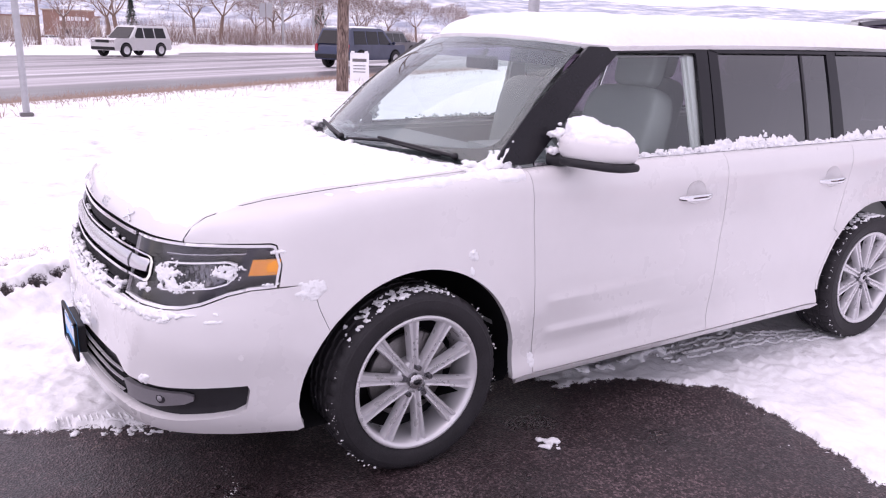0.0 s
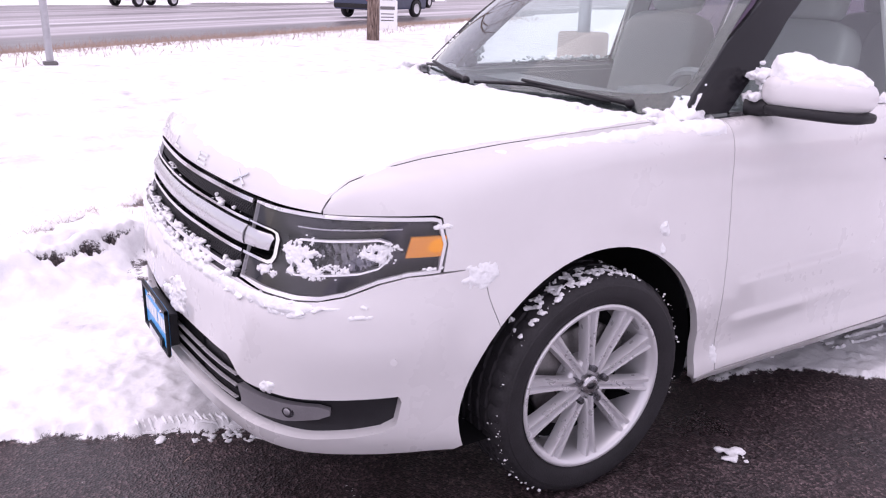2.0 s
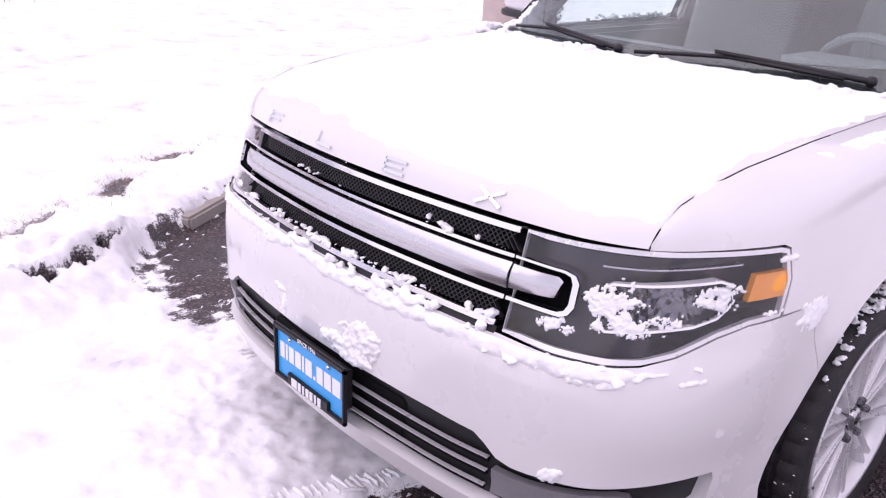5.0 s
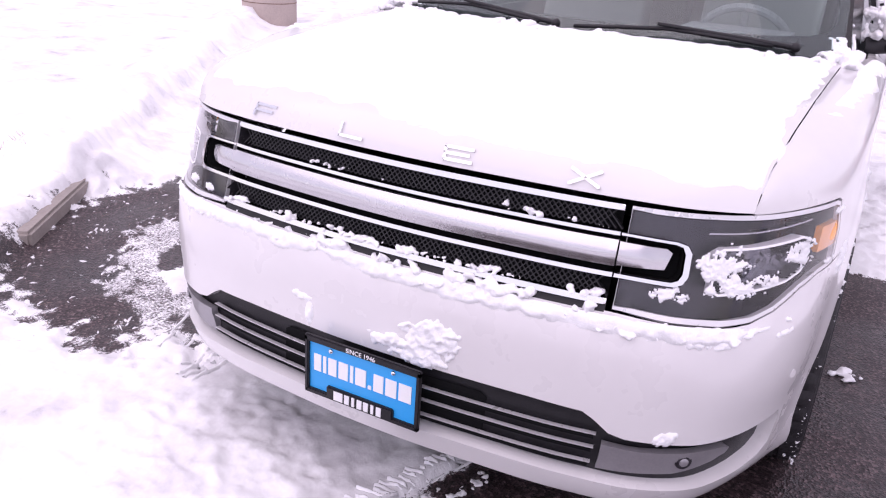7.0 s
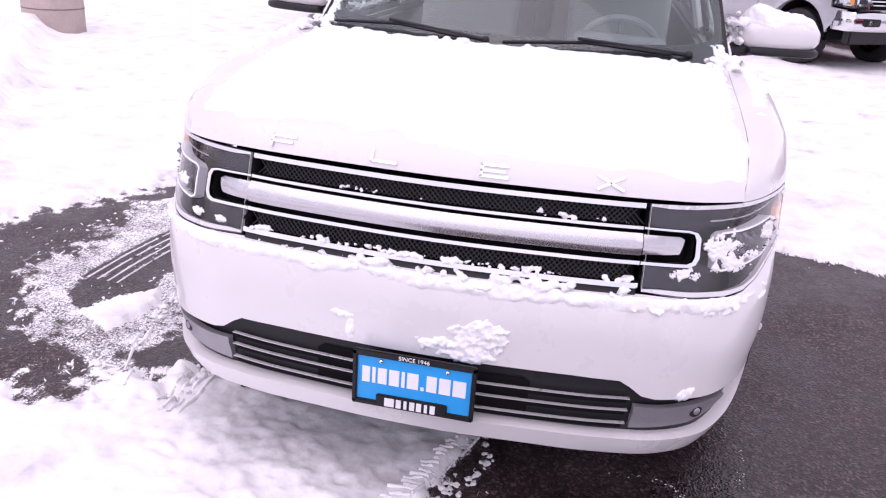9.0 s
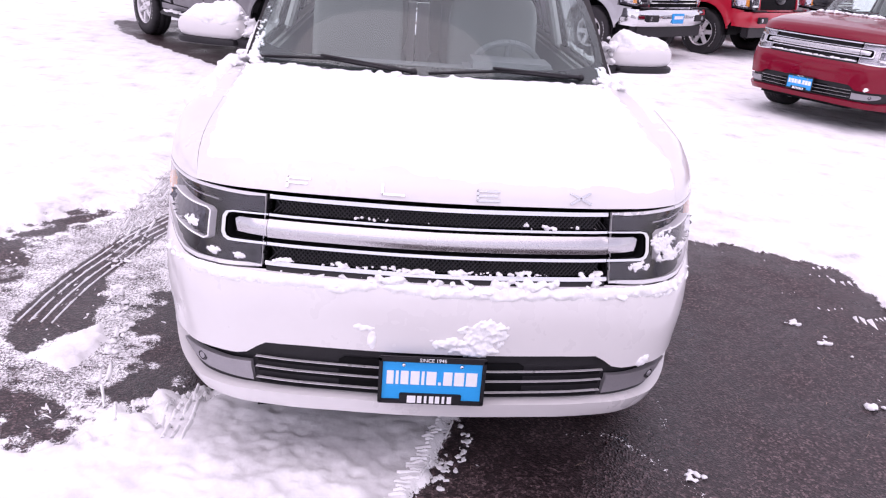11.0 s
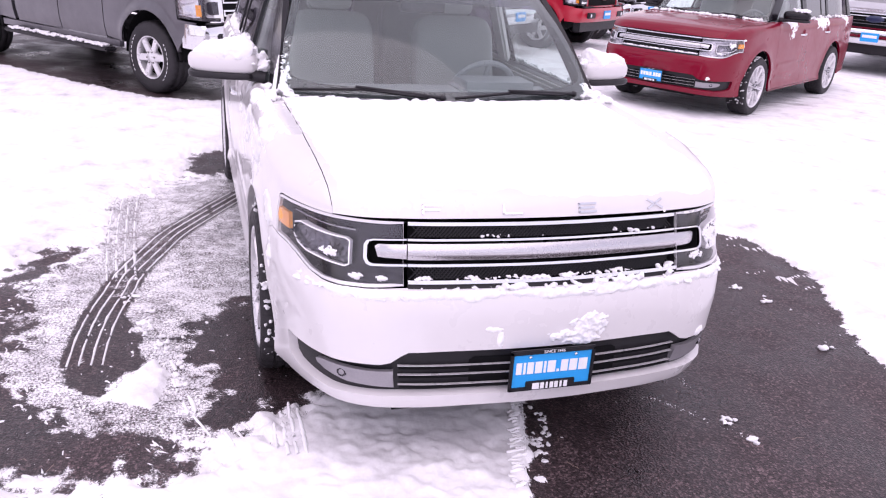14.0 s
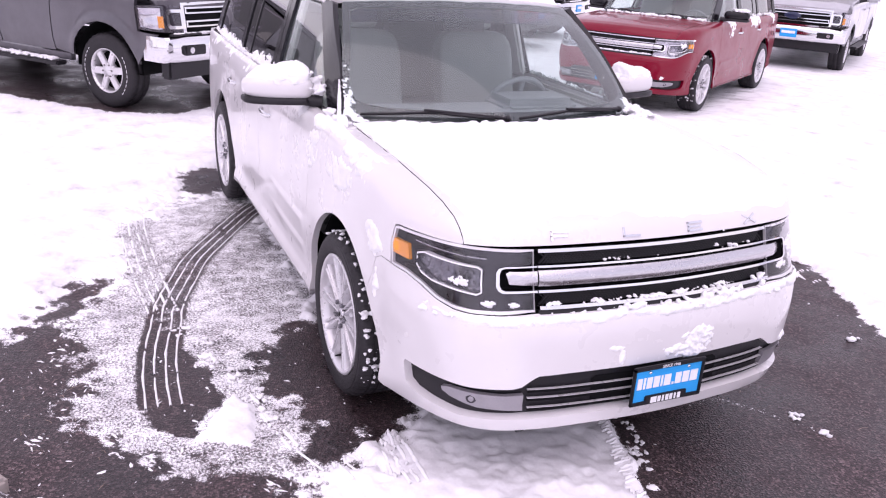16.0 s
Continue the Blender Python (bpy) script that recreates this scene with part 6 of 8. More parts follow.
# ---- snow lying on the white wagon ----
def snow_heap(label, blobs, name="snow", seed=1.0, kind="stuff", grain=0.006, clump=True):
    """Clumps of snow grown together into one crumbly mass: (place, radius, flatness)."""
    own = random.Random(seed * 17 + 3)
    some = []
    for c, r, flat in blobs:
        some.append((c, r if not clump else r * 0.72, flat))
        if clump and r > 1.6 * grain:
            for _ in range(6):
                d = Vector((own.gauss(0, 1), own.gauss(0, 1), own.gauss(0, 0.7))).normalized() * r * own.uniform(0.5, 1.0)
                some.append(((c[0] + d.x, c[1] + d.y, c[2] + d.z * flat), r * own.uniform(0.18, 0.48), flat))
    bm = bmesh.new()
    bmesh.ops.create_icosphere(bm, subdivisions=2, radius=1)
    ball, tris = np.array([v.co[:] for v in bm.verts]), np.array([[v.index for v in f.verts] for f in bm.faces])
    bm.free()
    verts, faces = [], []
    for k, (c, r, flat) in enumerate(some):
        q = ball * 1.3 + np.array((k * 3.7 + seed, seed * 2, k * 1.3))
        g = 1 + 0.45 * lumpy(q, 1.0) + 0.3 * lumpy(q, 2.7)
        faces += (tris + len(ball) * k).tolist()
        verts += (np.array(c) + ball * (g * r)[:, None] * np.array((1, 1, flat))).tolist()
    me = bpy.data.meshes.new(name)
    me.from_pydata(verts, [], faces)
    raw = new(name, me)
    grow = raw.modifiers.new("grow", "REMESH")
    grow.mode, grow.voxel_size = "VOXEL", grain
    soft = raw.modifiers.new("soft", "SMOOTH")
    soft.factor, soft.iterations = 0.5, 1
    bpy.context.view_layer.update()
    out = bpy.data.meshes.new_from_object(raw.evaluated_get(bpy.context.evaluated_depsgraph_get()))
    bpy.data.objects.remove(raw)
    n = len(out.vertices)
    co, nr = np.empty(n * 3, np.float32), np.empty(n * 3, np.float32)
    out.vertices.foreach_get("co", co)
    out.vertices.foreach_get("normal", nr)
    co, nr = co.reshape(-1, 3), nr.reshape(-1, 3)
    co = co + nr * (1.0 * grain * lumpy(co, 0.15 / grain, seed) + 0.8 * grain * lumpy(co, 0.4 / grain, seed) + 0.4 * grain * lumpy(co, 0.95 / grain, seed))[:, None]
    out.vertices.foreach_set("co", co.ravel())
    out.polygons.foreach_set("use_smooth", [True] * len(out.polygons))
    out.materials.clear()
    out.materials.append(CARSNOW)
    out.update()
    return tagged(new(name, out), label, "snow", kind=kind)


def snow_crust(label, u0, u1, v0, v1, chart, thick, fill, step=0.006, scale=24.0, seed=0.0, sag=1.0, name="snow", soft=0.35, flip=False):
    """Snow stuck to a sheet in blotches: fill (u, v) -> how much of it is covered, -1 to 1; it thins out to nothing at its edges."""
    us, vs = np.arange(u0, u1, step), np.arange(v0, v1, step)
    U, V = np.meshgrid(us, vs, indexing="ij")
    u, v = U.ravel(), V.ravel()
    e = 0.004
    p = np.array(chart(u, v)).T
    du = np.array(chart(u + e, v)).T - np.array(chart(u - e, v)).T
    dv = np.array(chart(u, v + e)).T - np.array(chart(u, v - e)).T
    nr = np.cross(du, dv)
    nr /= np.maximum(np.linalg.norm(nr, axis=1, keepdims=True), 1e-12)
    if flip:
        nr = -nr
    f = np.asarray(fill(u, v), float) + np.zeros(len(u))
    f = f + 0.50 * lumpy(p, scale * 0.5, seed) + 0.38 * lumpy(p, scale, seed + 3) + 0.34 * lumpy(p, scale * 2.6, seed + 5)
    h = np.where(f > 0, thick * np.clip(f / soft, 0, 1) ** 0.6 * np.maximum(0.7 + 0.6 * lumpy(p, scale * 1.6, seed + 9) + 0.5 * lumpy(p, scale * 4.5, seed + 2), 0.35), f * 0.02 - 0.0008)
    h = np.maximum(h, -0.003)
    q = p + nr * h[:, None]
    k = len(vs)
    i, j = np.meshgrid(np.arange(len(us) - 1), np.arange(k - 1), indexing="ij")
    a = (i * k + j).ravel()
    quads = np.stack([a, a + k, a + k + 1, a + 1], 1)
    quads = quads[(f[quads] > 0).any(1)]
    if flip:
        quads = quads[:, ::-1]
    used, inv = np.unique(quads, return_inverse=True)
    return tagged(mesh_part(name, q[used], inv.reshape(quads.shape), CARSNOW), label, "snow", kind="stuff")


def snow_sheet(label, outline, chart, thick, rough=0.6, step=0.02, scale=16.0, lift=-0.001, name="snow", flip=False, edge=0.05):
    """A blanket of snow on a chart: thin at its ragged edge, lumpy inside."""
    poly = np.array(thicken(outline, 0.02))
    def relief(u, v, p):
        d = edge_distance(np.stack([u, v], 1), poly)
        return thick * (1 - np.exp(-d / edge)) * np.clip(1 + rough * lumpy(p, scale, 3.3) + rough * 0.6 * lumpy(p, scale * 3.1, 8.1), 0.05, 3)
    return tagged(panel(name, poly, chart, CARSNOW, None, lift=lift, rim=0, step=step, gap=0, relief=relief, flip=flip), label, "snow", kind="stuff")


def dab(cu, cv, ru, rv, top=0.9):
    """A soft oval of cover."""
    return lambda u, v: top - 1.6 * np.hypot((np.asarray(u) - cu) / ru, (np.asarray(v) - cv) / rv) ** 1.5


def most(*fs):
    return lambda u, v: np.max([f(u, v) for f in fs], axis=0)


rng = random.Random(7)
wob = lambda k, s=0.0: noise.noise(Vector((k * 3.1, s, 0.4)))

# hood: a thin blanket that stops short of the lip
def on_hood(u, v):
    half = np.interp(u, np.linspace(0, 1.1, 30), [hood_half(t) for t in np.linspace(0, 1.1, 30)])
    return np.minimum(np.minimum((0.965 - u) * 9, (half - 0.012 - np.abs(v)) * 22), 2.6)


snow_crust("thin white snow blanket on the hood", 0.0, 1.04, -0.79, 0.79, hood_sheet, 0.014, on_hood, 0.011, 5.0, 1.0, soft=1.6)
# cowl ridge
blobs = []
for k in range(90):
    y = rng.uniform(-0.80, 0.80)
    x, _, z = hood_sheet(0.0, y)
    blobs.append(((float(x) + rng.uniform(0.0, 0.07), y, float(z) + rng.uniform(-0.015, 0.008)), rng.uniform(0.008, 0.030), 0.7))
for sgn in (1, -1):
    for k in range(34):
        t = rng.uniform(0, 1)
        x = -0.30 - 0.22 * t
        blobs.append(((x + rng.uniform(-0.05, 0.05), sgn * (0.80 + rng.uniform(-0.06, 0.05)), 1.160 + rng.uniform(-0.02, 0.018)), rng.uniform(0.012, 0.036), 0.65))
snow_heap("snow heaped along the windscreen's foot", blobs, seed=2.0)
# fender tops
for sgn in (1, -1):
    a, b = sorted((sgn * sx(0.55), sgn * sx(-0.50)))
    mid = sgn * sx(-0.22)
    snow_crust("snow on the fender's shoulder", a, b, 0.86, 1.222, skin, 0.012 if sgn > 0 else 0.02,
               lambda u, v: np.minimum(90 * (1.206 - np.asarray(v)), most(dab(mid, 1.22, 0.65, 0.13, 1.0), dab(sgn * sx(-0.45), 1.16, 0.16, 0.12, 0.9), dab(sgn * sx(0.1), 1.10, 0.40, 0.16, -0.1 if sgn > 0 else 0.45))(u, v)), 0.009, 14.0, 4.0 + sgn, soft=0.6)
# mirrors: a rounded cap, thickest towards the door, and crumbs in the elbow
for sgn in (1, -1):
    bm = bmesh.new()
    bmesh.ops.create_icosphere(bm, subdivisions=5, radius=1)
    verts, faces = np.array([v.co[:] for v in bm.verts]), [[v.index for v in f.verts] for f in bm.faces]
    bm.free()
    r = (np.abs(verts) ** 2.6).sum(1) ** (1 / 2.6)
    c = verts / r[:, None]
    u = (c[:, 1] + 1) / 2
    top = 0.094 - 0.060 * u ** 1.5 + 0.010 * np.sin(u * 9 + 1)
    z = np.where(c[:, 2] > 0, c[:, 2] * top, c[:, 2] * 0.022) + 1.286 - 0.004 * u
    x = c[:, 0] * np.where(c[:, 0] > 0, 0.096, 0.046) * (1 - 0.25 * u) - 0.745 - 0.06 * u
    pts = np.stack([x, (0.876 + 0.302 * u) * sgn, z - 0.006], 1)
    pts = pts + c * (0.020 * lumpy(pts, 11, 2 + sgn) + 0.009 * lumpy(pts, 36, 5) + 0.005 * lumpy(pts, 100, 7))[:, None]
    tagged(mesh_part("snow", pts, faces, CARSNOW), "rounded cap of snow on the door mirror", "snow", kind="stuff")
    blobs = []
    for k in range(26):
        t = rng.random()
        blobs.append(((-0.70 - 0.04 * t + rng.uniform(-0.03, 0.05), sgn * (0.845 + rng.uniform(-0.02, 0.05)), 1.19 + rng.uniform(-0.01, 0.14) * (1 - 0.3 * t)), rng.uniform(0.008, 0.028), 0.9))
    snow_heap("snow caught between the mirror and the pillar", blobs, seed=5.0 + sgn, grain=0.005)
for sgn in (1, -1):
    a, b = sorted((sgn * 0.90, sgn * 0.995))
    snow_crust("frosty snow along the windscreen's edge", a, b, 0.0, 0.55, screen, 0.008 if sgn < 0 else 0.007,
               lambda u, v: 0.50 - (2.4 if sgn < 0 else 4.0) * np.asarray(v) - 9 * np.maximum(0.955 - np.abs(u), 0), 0.005, 70.0, 20.0 + sgn)
# belt line: a ragged fringe that clings to the sills and the glass above
def fringe(u, v):
    u, h = np.asarray(u, float), np.asarray(v, float) - 1.160
    tall = np.array([0.5 + 0.9 * noise.noise(Vector((a * 2.3, 2.0, 0.3))) + 0.7 * noise.noise(Vector((a * 9.0, 4.0, 0.3))) for a in u])
    tall = np.clip(tall, 0.08, 1.5) * np.interp(u, (0.95, 1.2, 1.7, 1.9, 2.6, 3.4, 3.9), (0.35, 0.45, 0.9, 1.25, 1.1, 1.0, 0.5))
    return 0.75 - 0.95 * h / (0.012 + 0.042 * tall)


for sgn in (1, -1):
    snow_crust("ragged snow clinging along the window sills", 0.95, 3.95, 1.156, 1.29, glasshouse if sgn > 0 else glasshouse_right, 0.020, fringe, 0.0058, 34.0, 9.0 + sgn, soft=0.5, flip=sgn < 0)
    blobs = []
    for k in range(260):
        x = -1.0 - 2.9 * rng.random()
        _, y, _ = glasshouse(-x, 1.168)
        if noise.noise(Vector((x * 2.3, 2.0, 0.3))) > rng.uniform(-0.5, 0.2):
            blobs.append(((x, sgn * (float(y) + 0.014), 1.166 + 0.02 * rng.random()), rng.uniform(0.006, 0.016), 0.8))
    snow_heap("snow crumbs on the window sills", blobs, seed=9.0 + sgn, grain=0.004)
# grille and bumper ledge
blobs = []
for z0, lift, n in ((0.9165, 0.0, 60), (0.7795, 0.008, 170)):
    for k in range(n):
        y = rng.uniform(-0.50, 0.50)
        if noise.noise(Vector((y * 5, z0 * 10, 1))) < -0.12:
            continue
        x, yy, z = skin(sy(abs(y)) * (1 if y > 0 else -1), z0 + 0.004)
        blobs.append(((float(x) + rng.uniform(-0.014, 0.008) + lift, float(yy), float(z) + rng.uniform(0, 0.008)), rng.uniform(0.004, 0.013) * (0.7 + 0.7 * noise.noise(Vector((y * 9, z0 * 7, 5)))), 0.8))
snow_heap("snow crumbs on the grille bars", blobs, seed=13.0, grain=0.003)
blobs = []
for k in range(150):
    y = rng.uniform(-0.86, 0.86)
    w = 0.7 + 0.5 * noise.noise(Vector((y * 4, 1.0, 4)))
    x, yy, z = skin(sy(abs(y)) * (1 if y > 0 else -1), 0.742 + rng.uniform(-0.012, 0.014) - 0.01 * (abs(y) > 0.5))
    blobs.append(((float(x) - 0.006, float(yy), float(z)), rng.uniform(0.010, 0.026) * w, 0.6))
for k in range(70):
    y = rng.triangular(-0.42, 0.52, 0.25)
    if noise.noise(Vector((y * 11, 3.0, 1))) < -0.05:
        continue
    x, yy, z = skin(sy(abs(y)) * (1 if y > 0 else -1), 0.752 + rng.uniform(0, 0.016))
    blobs.append(((float(x) + 0.010, float(yy), float(z)), rng.uniform(0.006, 0.016), 1.1))
snow_heap("snow lying along the bumper's ledge", blobs, seed=17.0, grain=0.004)
wide = sy(0.87)
snow_crust("thin snow along the bumper's ledge", -wide, wide, 0.655, 0.752, skin, 0.011, lambda u, v: 0.75 - 1.1 * np.abs(np.asarray(v) - 0.738) / 0.026 - 1.2 * ease(np.abs(u), wide - 0.25, wide), 0.0055, 16.0, 7.0)
# crusts on the bumper face, over the plate, and on the left corner
snow_crust("crust of snow on the bumper", -0.10, 0.32, 0.50, 0.69, skin, 0.012, most(dab(0.155, 0.600, 0.12, 0.075, 0.8), dab(0.05, 0.570, 0.12, 0.040, 0.6), dab(0.12, 0.550, 0.12, 0.03, 0.8)), 0.004, 34.0, 1.0)
snow_crust("crust of snow on the bumper", -0.30, -0.12, 0.50, 0.66, skin, 0.005, most(dab(-0.22, 0.61, 0.06, 0.02, 0.7), dab(-0.19, 0.57, 0.02, 0.05, 0.7)), 0.004, 34.0, 2.0)
snow_crust("thin crust of snow on the bumper's corner", sy(0.50), sx(0.33), 0.60, 0.87, skin, 0.006, most(dab(sx(0.43), 0.80, 0.09, 0.06, 0.75), dab(sy(0.72), 0.715, 0.20, 0.025, 0.2), dab(sy(0.86), 0.715, 0.08, 0.02, 0.3)), 0.004, 34.0, 3.0)
snow_crust("thin crust of snow on the bumper", sy(0.60), sy(0.80), 0.45, 0.55, skin, 0.008, dab(sy(0.70), 0.492, 0.05, 0.03, 0.6), 0.004, 40.0, 4.0)
# headlamps
snow_crust("lacy snow crusted on the headlamp", sy(0.585), sx(0.535), 0.755, 0.962, skin, 0.0042,
           most(dab(sy(0.715), 0.865, 0.10, 0.075, 0.42), dab(sy(0.75), 0.825, 0.16, 0.040, 0.36), dab(sy(0.855), 0.885, 0.10, 0.055, 0.40), dab(sy(0.63), 0.805, 0.08, 0.030, 0.32),
                dab(sx(0.56), 0.945, 0.07, 0.015, 0.4), dab(sx(0.57), 0.835, 0.07, 0.014, 0.45), dab(sy(0.80), 0.835, 0.10, 0.03, 0.3)), 0.0021, 95.0, 6.0, soft=0.25)
snow_crust("snow crumbs on the headlamp", -sx(0.535), -sy(0.535), 0.755, 0.962, skin, 0.007,
           most(dab(-sy(0.77), 0.85, 0.07, 0.03, 0.35), dab(-sy(0.69), 0.785, 0.05, 0.02, 0.5), dab(-sy(0.60), 0.785, 0.04, 0.015, 0.45)), 0.003, 70.0, 8.0)
# flank crusts
snow_crust("crust of snow above the wheel arch", sx(-0.16), sx(-0.34), 0.74, 0.92, skin, 0.010, most(dab(sx(-0.24), 0.84, 0.035, 0.05, 0.7), dab(sx(-0.23), 0.79, 0.02, 0.04, 0.6)), 0.0045, 40.0, 11.0)
snow_crust("crust of snow at the door's foot", sx(-0.50), sx(-0.64), 0.30, 0.50, skin, 0.006, dab(sx(-0.55), 0.36, 0.04, 0.08, 0.5), 0.005, 40.0, 12.0)
snow_crust("crust of snow on the right fender", -sx(-0.75), -sx(0.50), 0.55, 1.10, skin, 0.011,
           most(dab(-sx(0.38), 0.86, 0.12, 0.10, 0.55), dab(-sx(-0.05), 0.98, 0.3, 0.10, 0.5), dab(-sx(-0.50), 0.98, 0.18, 0.16, 0.5), dab(-sx(0.42), 0.70, 0.05, 0.12, 0.3)), 0.008, 18.0, 14.0)
snow_crust("crust of snow on the right flank", -sx(-3.9), -sx(-0.7), 0.80, 1.20, skin, 0.010, lambda u, v: -0.55 + 2.2 * (np.asarray(v) - 0.95), 0.013, 9.0, 15.0)
# roof load
half = [(-0.90, 0.0), (-0.925, 0.30), (-0.975, 0.55), (-1.04, 0.655), (-1.14, 0.69), (-2.0, 0.695), (-3.0, 0.69), (-3.92, 0.64), (-3.98, 0.45), (-4.0, 0)]
half = [(a + 0.02 * wob(k * 0.7, 1.0), b) for k, (a, b) in enumerate(half)]
snow_sheet("thick snow on the roof", half[::-1] + [(a, -b) for a, b in half[1:-1]], roof_sheet, 0.105, 0.12, 0.035, 2.5, edge=0.07)
# tyres
blobs = []
for x in (0.0, -2.994):
    for k in range(260):
        a = rng.uniform(-1.2, 3.6)
        if noise.noise(Vector((a * 3.0, x, 1.0))) < -0.1:
            continue
        edge = rng.random() < 0.7
        r = rng.gauss(0.362, 0.004) if edge else 0.371
        y = rng.gauss(0.944, 0.004) if edge else rng.uniform(0.73, 0.945)
        blobs.append(((x + r * math.cos(a), y, 0.3685 + r * math.sin(a)), rng.uniform(0.0022, 0.0055), 0.7))
    for k in range(110):
        a = rng.gauss(1.35, 0.28)
        blobs.append(((x + 0.368 * math.cos(a), rng.uniform(0.86, 0.95), 0.3685 + 0.366 * math.sin(a)), rng.uniform(0.004, 0.014), 0.6))
snow_heap("snow packed on the tyres", blobs, seed=31.0, grain=0.0026)
blobs = []
for k in range(230):
    a = rng.uniform(-0.5, 2.2)
    blobs.append(((0.370 * math.cos(a), -rng.uniform(0.74, 0.95), 0.3685 + 0.370 * math.sin(a)), rng.uniform(0.003, 0.015), 0.7))
snow_heap("snow packed on the tyres", blobs, seed=33.0, grain=0.0035)
# ridges of snow squeezed up by the tyres' grooves
def tread_lines(label, lines, width, height, gaps=-0.3, name="snow_ridge"):
    verts, faces = [], []
    for k, pts in enumerate(lines):
        p, s = smooth_curve([(x, y) for x, y in pts], 200)
        d = np.arange(0, s[-1], 0.007)
        q = np.stack([np.interp(d, s, p[:, 0]), np.interp(d, s, p[:, 1])], 1)
        t = np.gradient(q, axis=0)
        t /= np.linalg.norm(t, axis=1, keepdims=True)
        side = np.stack([-t[:, 1], t[:, 0]], 1)
        was = None
        for i in range(len(q)):
            a, b = noise.noise(Vector((d[i] * 9, k * 5.1, 2))), noise.noise(Vector((d[i] * 45, k * 3.3, 7)))
            if a + 0.6 * b < gaps:
                was = None
                continue
            c = q[i] + side[i] * 0.004 * a
            w, h = width * (0.5 + 0.3 * a + 0.35 * abs(b)), height * (0.8 + 0.6 * b)
            z = ground_z(c[0], c[1]) - 0.002
            o = len(verts)
            for e, g in ((-1, 0), (-0.45, 0.9), (0.1 + 0.4 * b, 1), (0.6, 0.7), (1, 0)):
                verts.append((c[0] + side[i][0] * e * w, c[1] + side[i][1] * e * w, z + (h + 0.002) * g))
            if was is not None:
                faces += [(was + j, o + j, o + j + 1, was + j + 1) for j in range(4)]
            was = o
    return tagged(mesh_part(name, verts, faces, CARSNOW), label, "snow", kind="stuff")


def beside(pts, off):
    p = np.array(pts, float)
    t = np.gradient(p, axis=0)
    t /= np.linalg.norm(t, axis=1, keepdims=True)
    return [(a - off * d[1], b + off * d[0]) for (a, b), d in zip(p, t)]


tread_lines("thin lines of snow left by tyre grooves", [beside(TRACKS[0][0], o) for o in (-0.078, -0.030, 0.022, 0.070)], 0.010, 0.007, -0.45)
tread_lines("faint lines of snow left by tyre grooves", [beside(TRACKS[1][0][:-1], o) for o in (-0.075, -0.025, 0.025, 0.075)], 0.012, 0.009, -0.2)
tread_lines("ridges of snow pressed up by the tyre", [[(0.50, -0.933), (0.769, -0.936)], [(0.47, -0.897), (0.825, -0.902)], [(0.44, -0.860), (0.83, -0.869)], [(0.42, -0.827), (0.834, -0.834)]], 0.015, 0.010, -0.6)
tread_lines("ridges of snow pressed up by the tyre", [[(0.579, -1.137), (0.723, -1.091)], [(0.541, -1.087), (0.661, -1.043)], [(0.516, -1.05), (0.594, -1.016)], [(0.43, -1.241), (0.60, -1.17)]], 0.012, 0.006, -0.5)
tread_lines("ridge of snow squeezed out beside a tyre track", [[(-0.22, -1.395), (0.43, -1.255)], [(-0.15, -1.355), (0.45, -1.215)], [(-0.80, -1.53), (-0.5, -1.45), (-0.22, -1.385)]], 0.015, 0.010, -0.05)
comb = []
for k in range(26):
    u = k / 25
    x, y = 0.61 + 0.55 * u, 0.128 - 0.205 * u
    comb.append([(x + rng.uniform(-0.003, 0.003), y), (x + 0.004, y - rng.uniform(0.05, 0.085))])
tread_lines("comb of tread marks on the snow's edge", comb + [[(0.60, 0.125), (0.85, 0.040), (1.17, -0.085)]], 0.008, 0.010, -0.8)
blobs = []
for k in range(60):
    u = rng.random() ** 0.8
    a, b = (-0.85 + 0.70 * u, -1.545 + 0.16 * u) if k % 3 else (-0.2 + 0.65 * u, -1.35 + 0.11 * u)
    blobs.append(((a + rng.gauss(0, 0.03), b + rng.gauss(0, 0.028), 0.004), rng.uniform(0.006, 0.022), 0.5))
snow_heap("crumbled snow thrown across the tyre tracks", blobs, "snow_crumbs", 37.0, grain=0.005)
blobs = []
for x, y, n, w in ((0.71, 0.175, 8, 0.025), (0.80, 0.150, 9, 0.022), (0.90, 0.090, 22, 0.035), (0.97, 0.06, 14, 0.03), (0.64, 0.150, 4, 0.015), (1.1, 0.0, 9, 0.02)):
    for k in range(n):
        blobs.append(((x + rng.gauss(0, w), y + rng.gauss(0, w * 0.6), 0.003), rng.uniform(0.004, 0.015), 0.6))
snow_heap("loose snow crumbs beside the snow's edge", blobs, "snow_crumbs", 38.0, grain=0.004)


def flecks(label, spots, name="snow_flecks"):
    """Thin shards of snow strewn flat on the asphalt."""
    verts, faces = [], []
    for x, y, r, turn, slim in spots:
        o, z = len(verts), ground_z(x, y)
        c, s = math.cos(turn), math.sin(turn)
        verts.append((x, y, z + r * 0.28))
        for k in range(7):
            a = 2 * math.pi * k / 7
            g = r * rng.uniform(0.3, 1.35)
            u, v = g * math.cos(a), g * slim * math.sin(a) + 0.25 * g * math.cos(a) ** 2 * slim
            verts.append((x + u * c - v * s, y + u * s + v * c, z - 0.001))
        faces += [(o, o + 1 + k, o + 1 + (k + 1) % 7) for k in range(7)]
    return tagged(mesh_part(name, verts, faces, CARSNOW), label, "snow", kind="stuff")


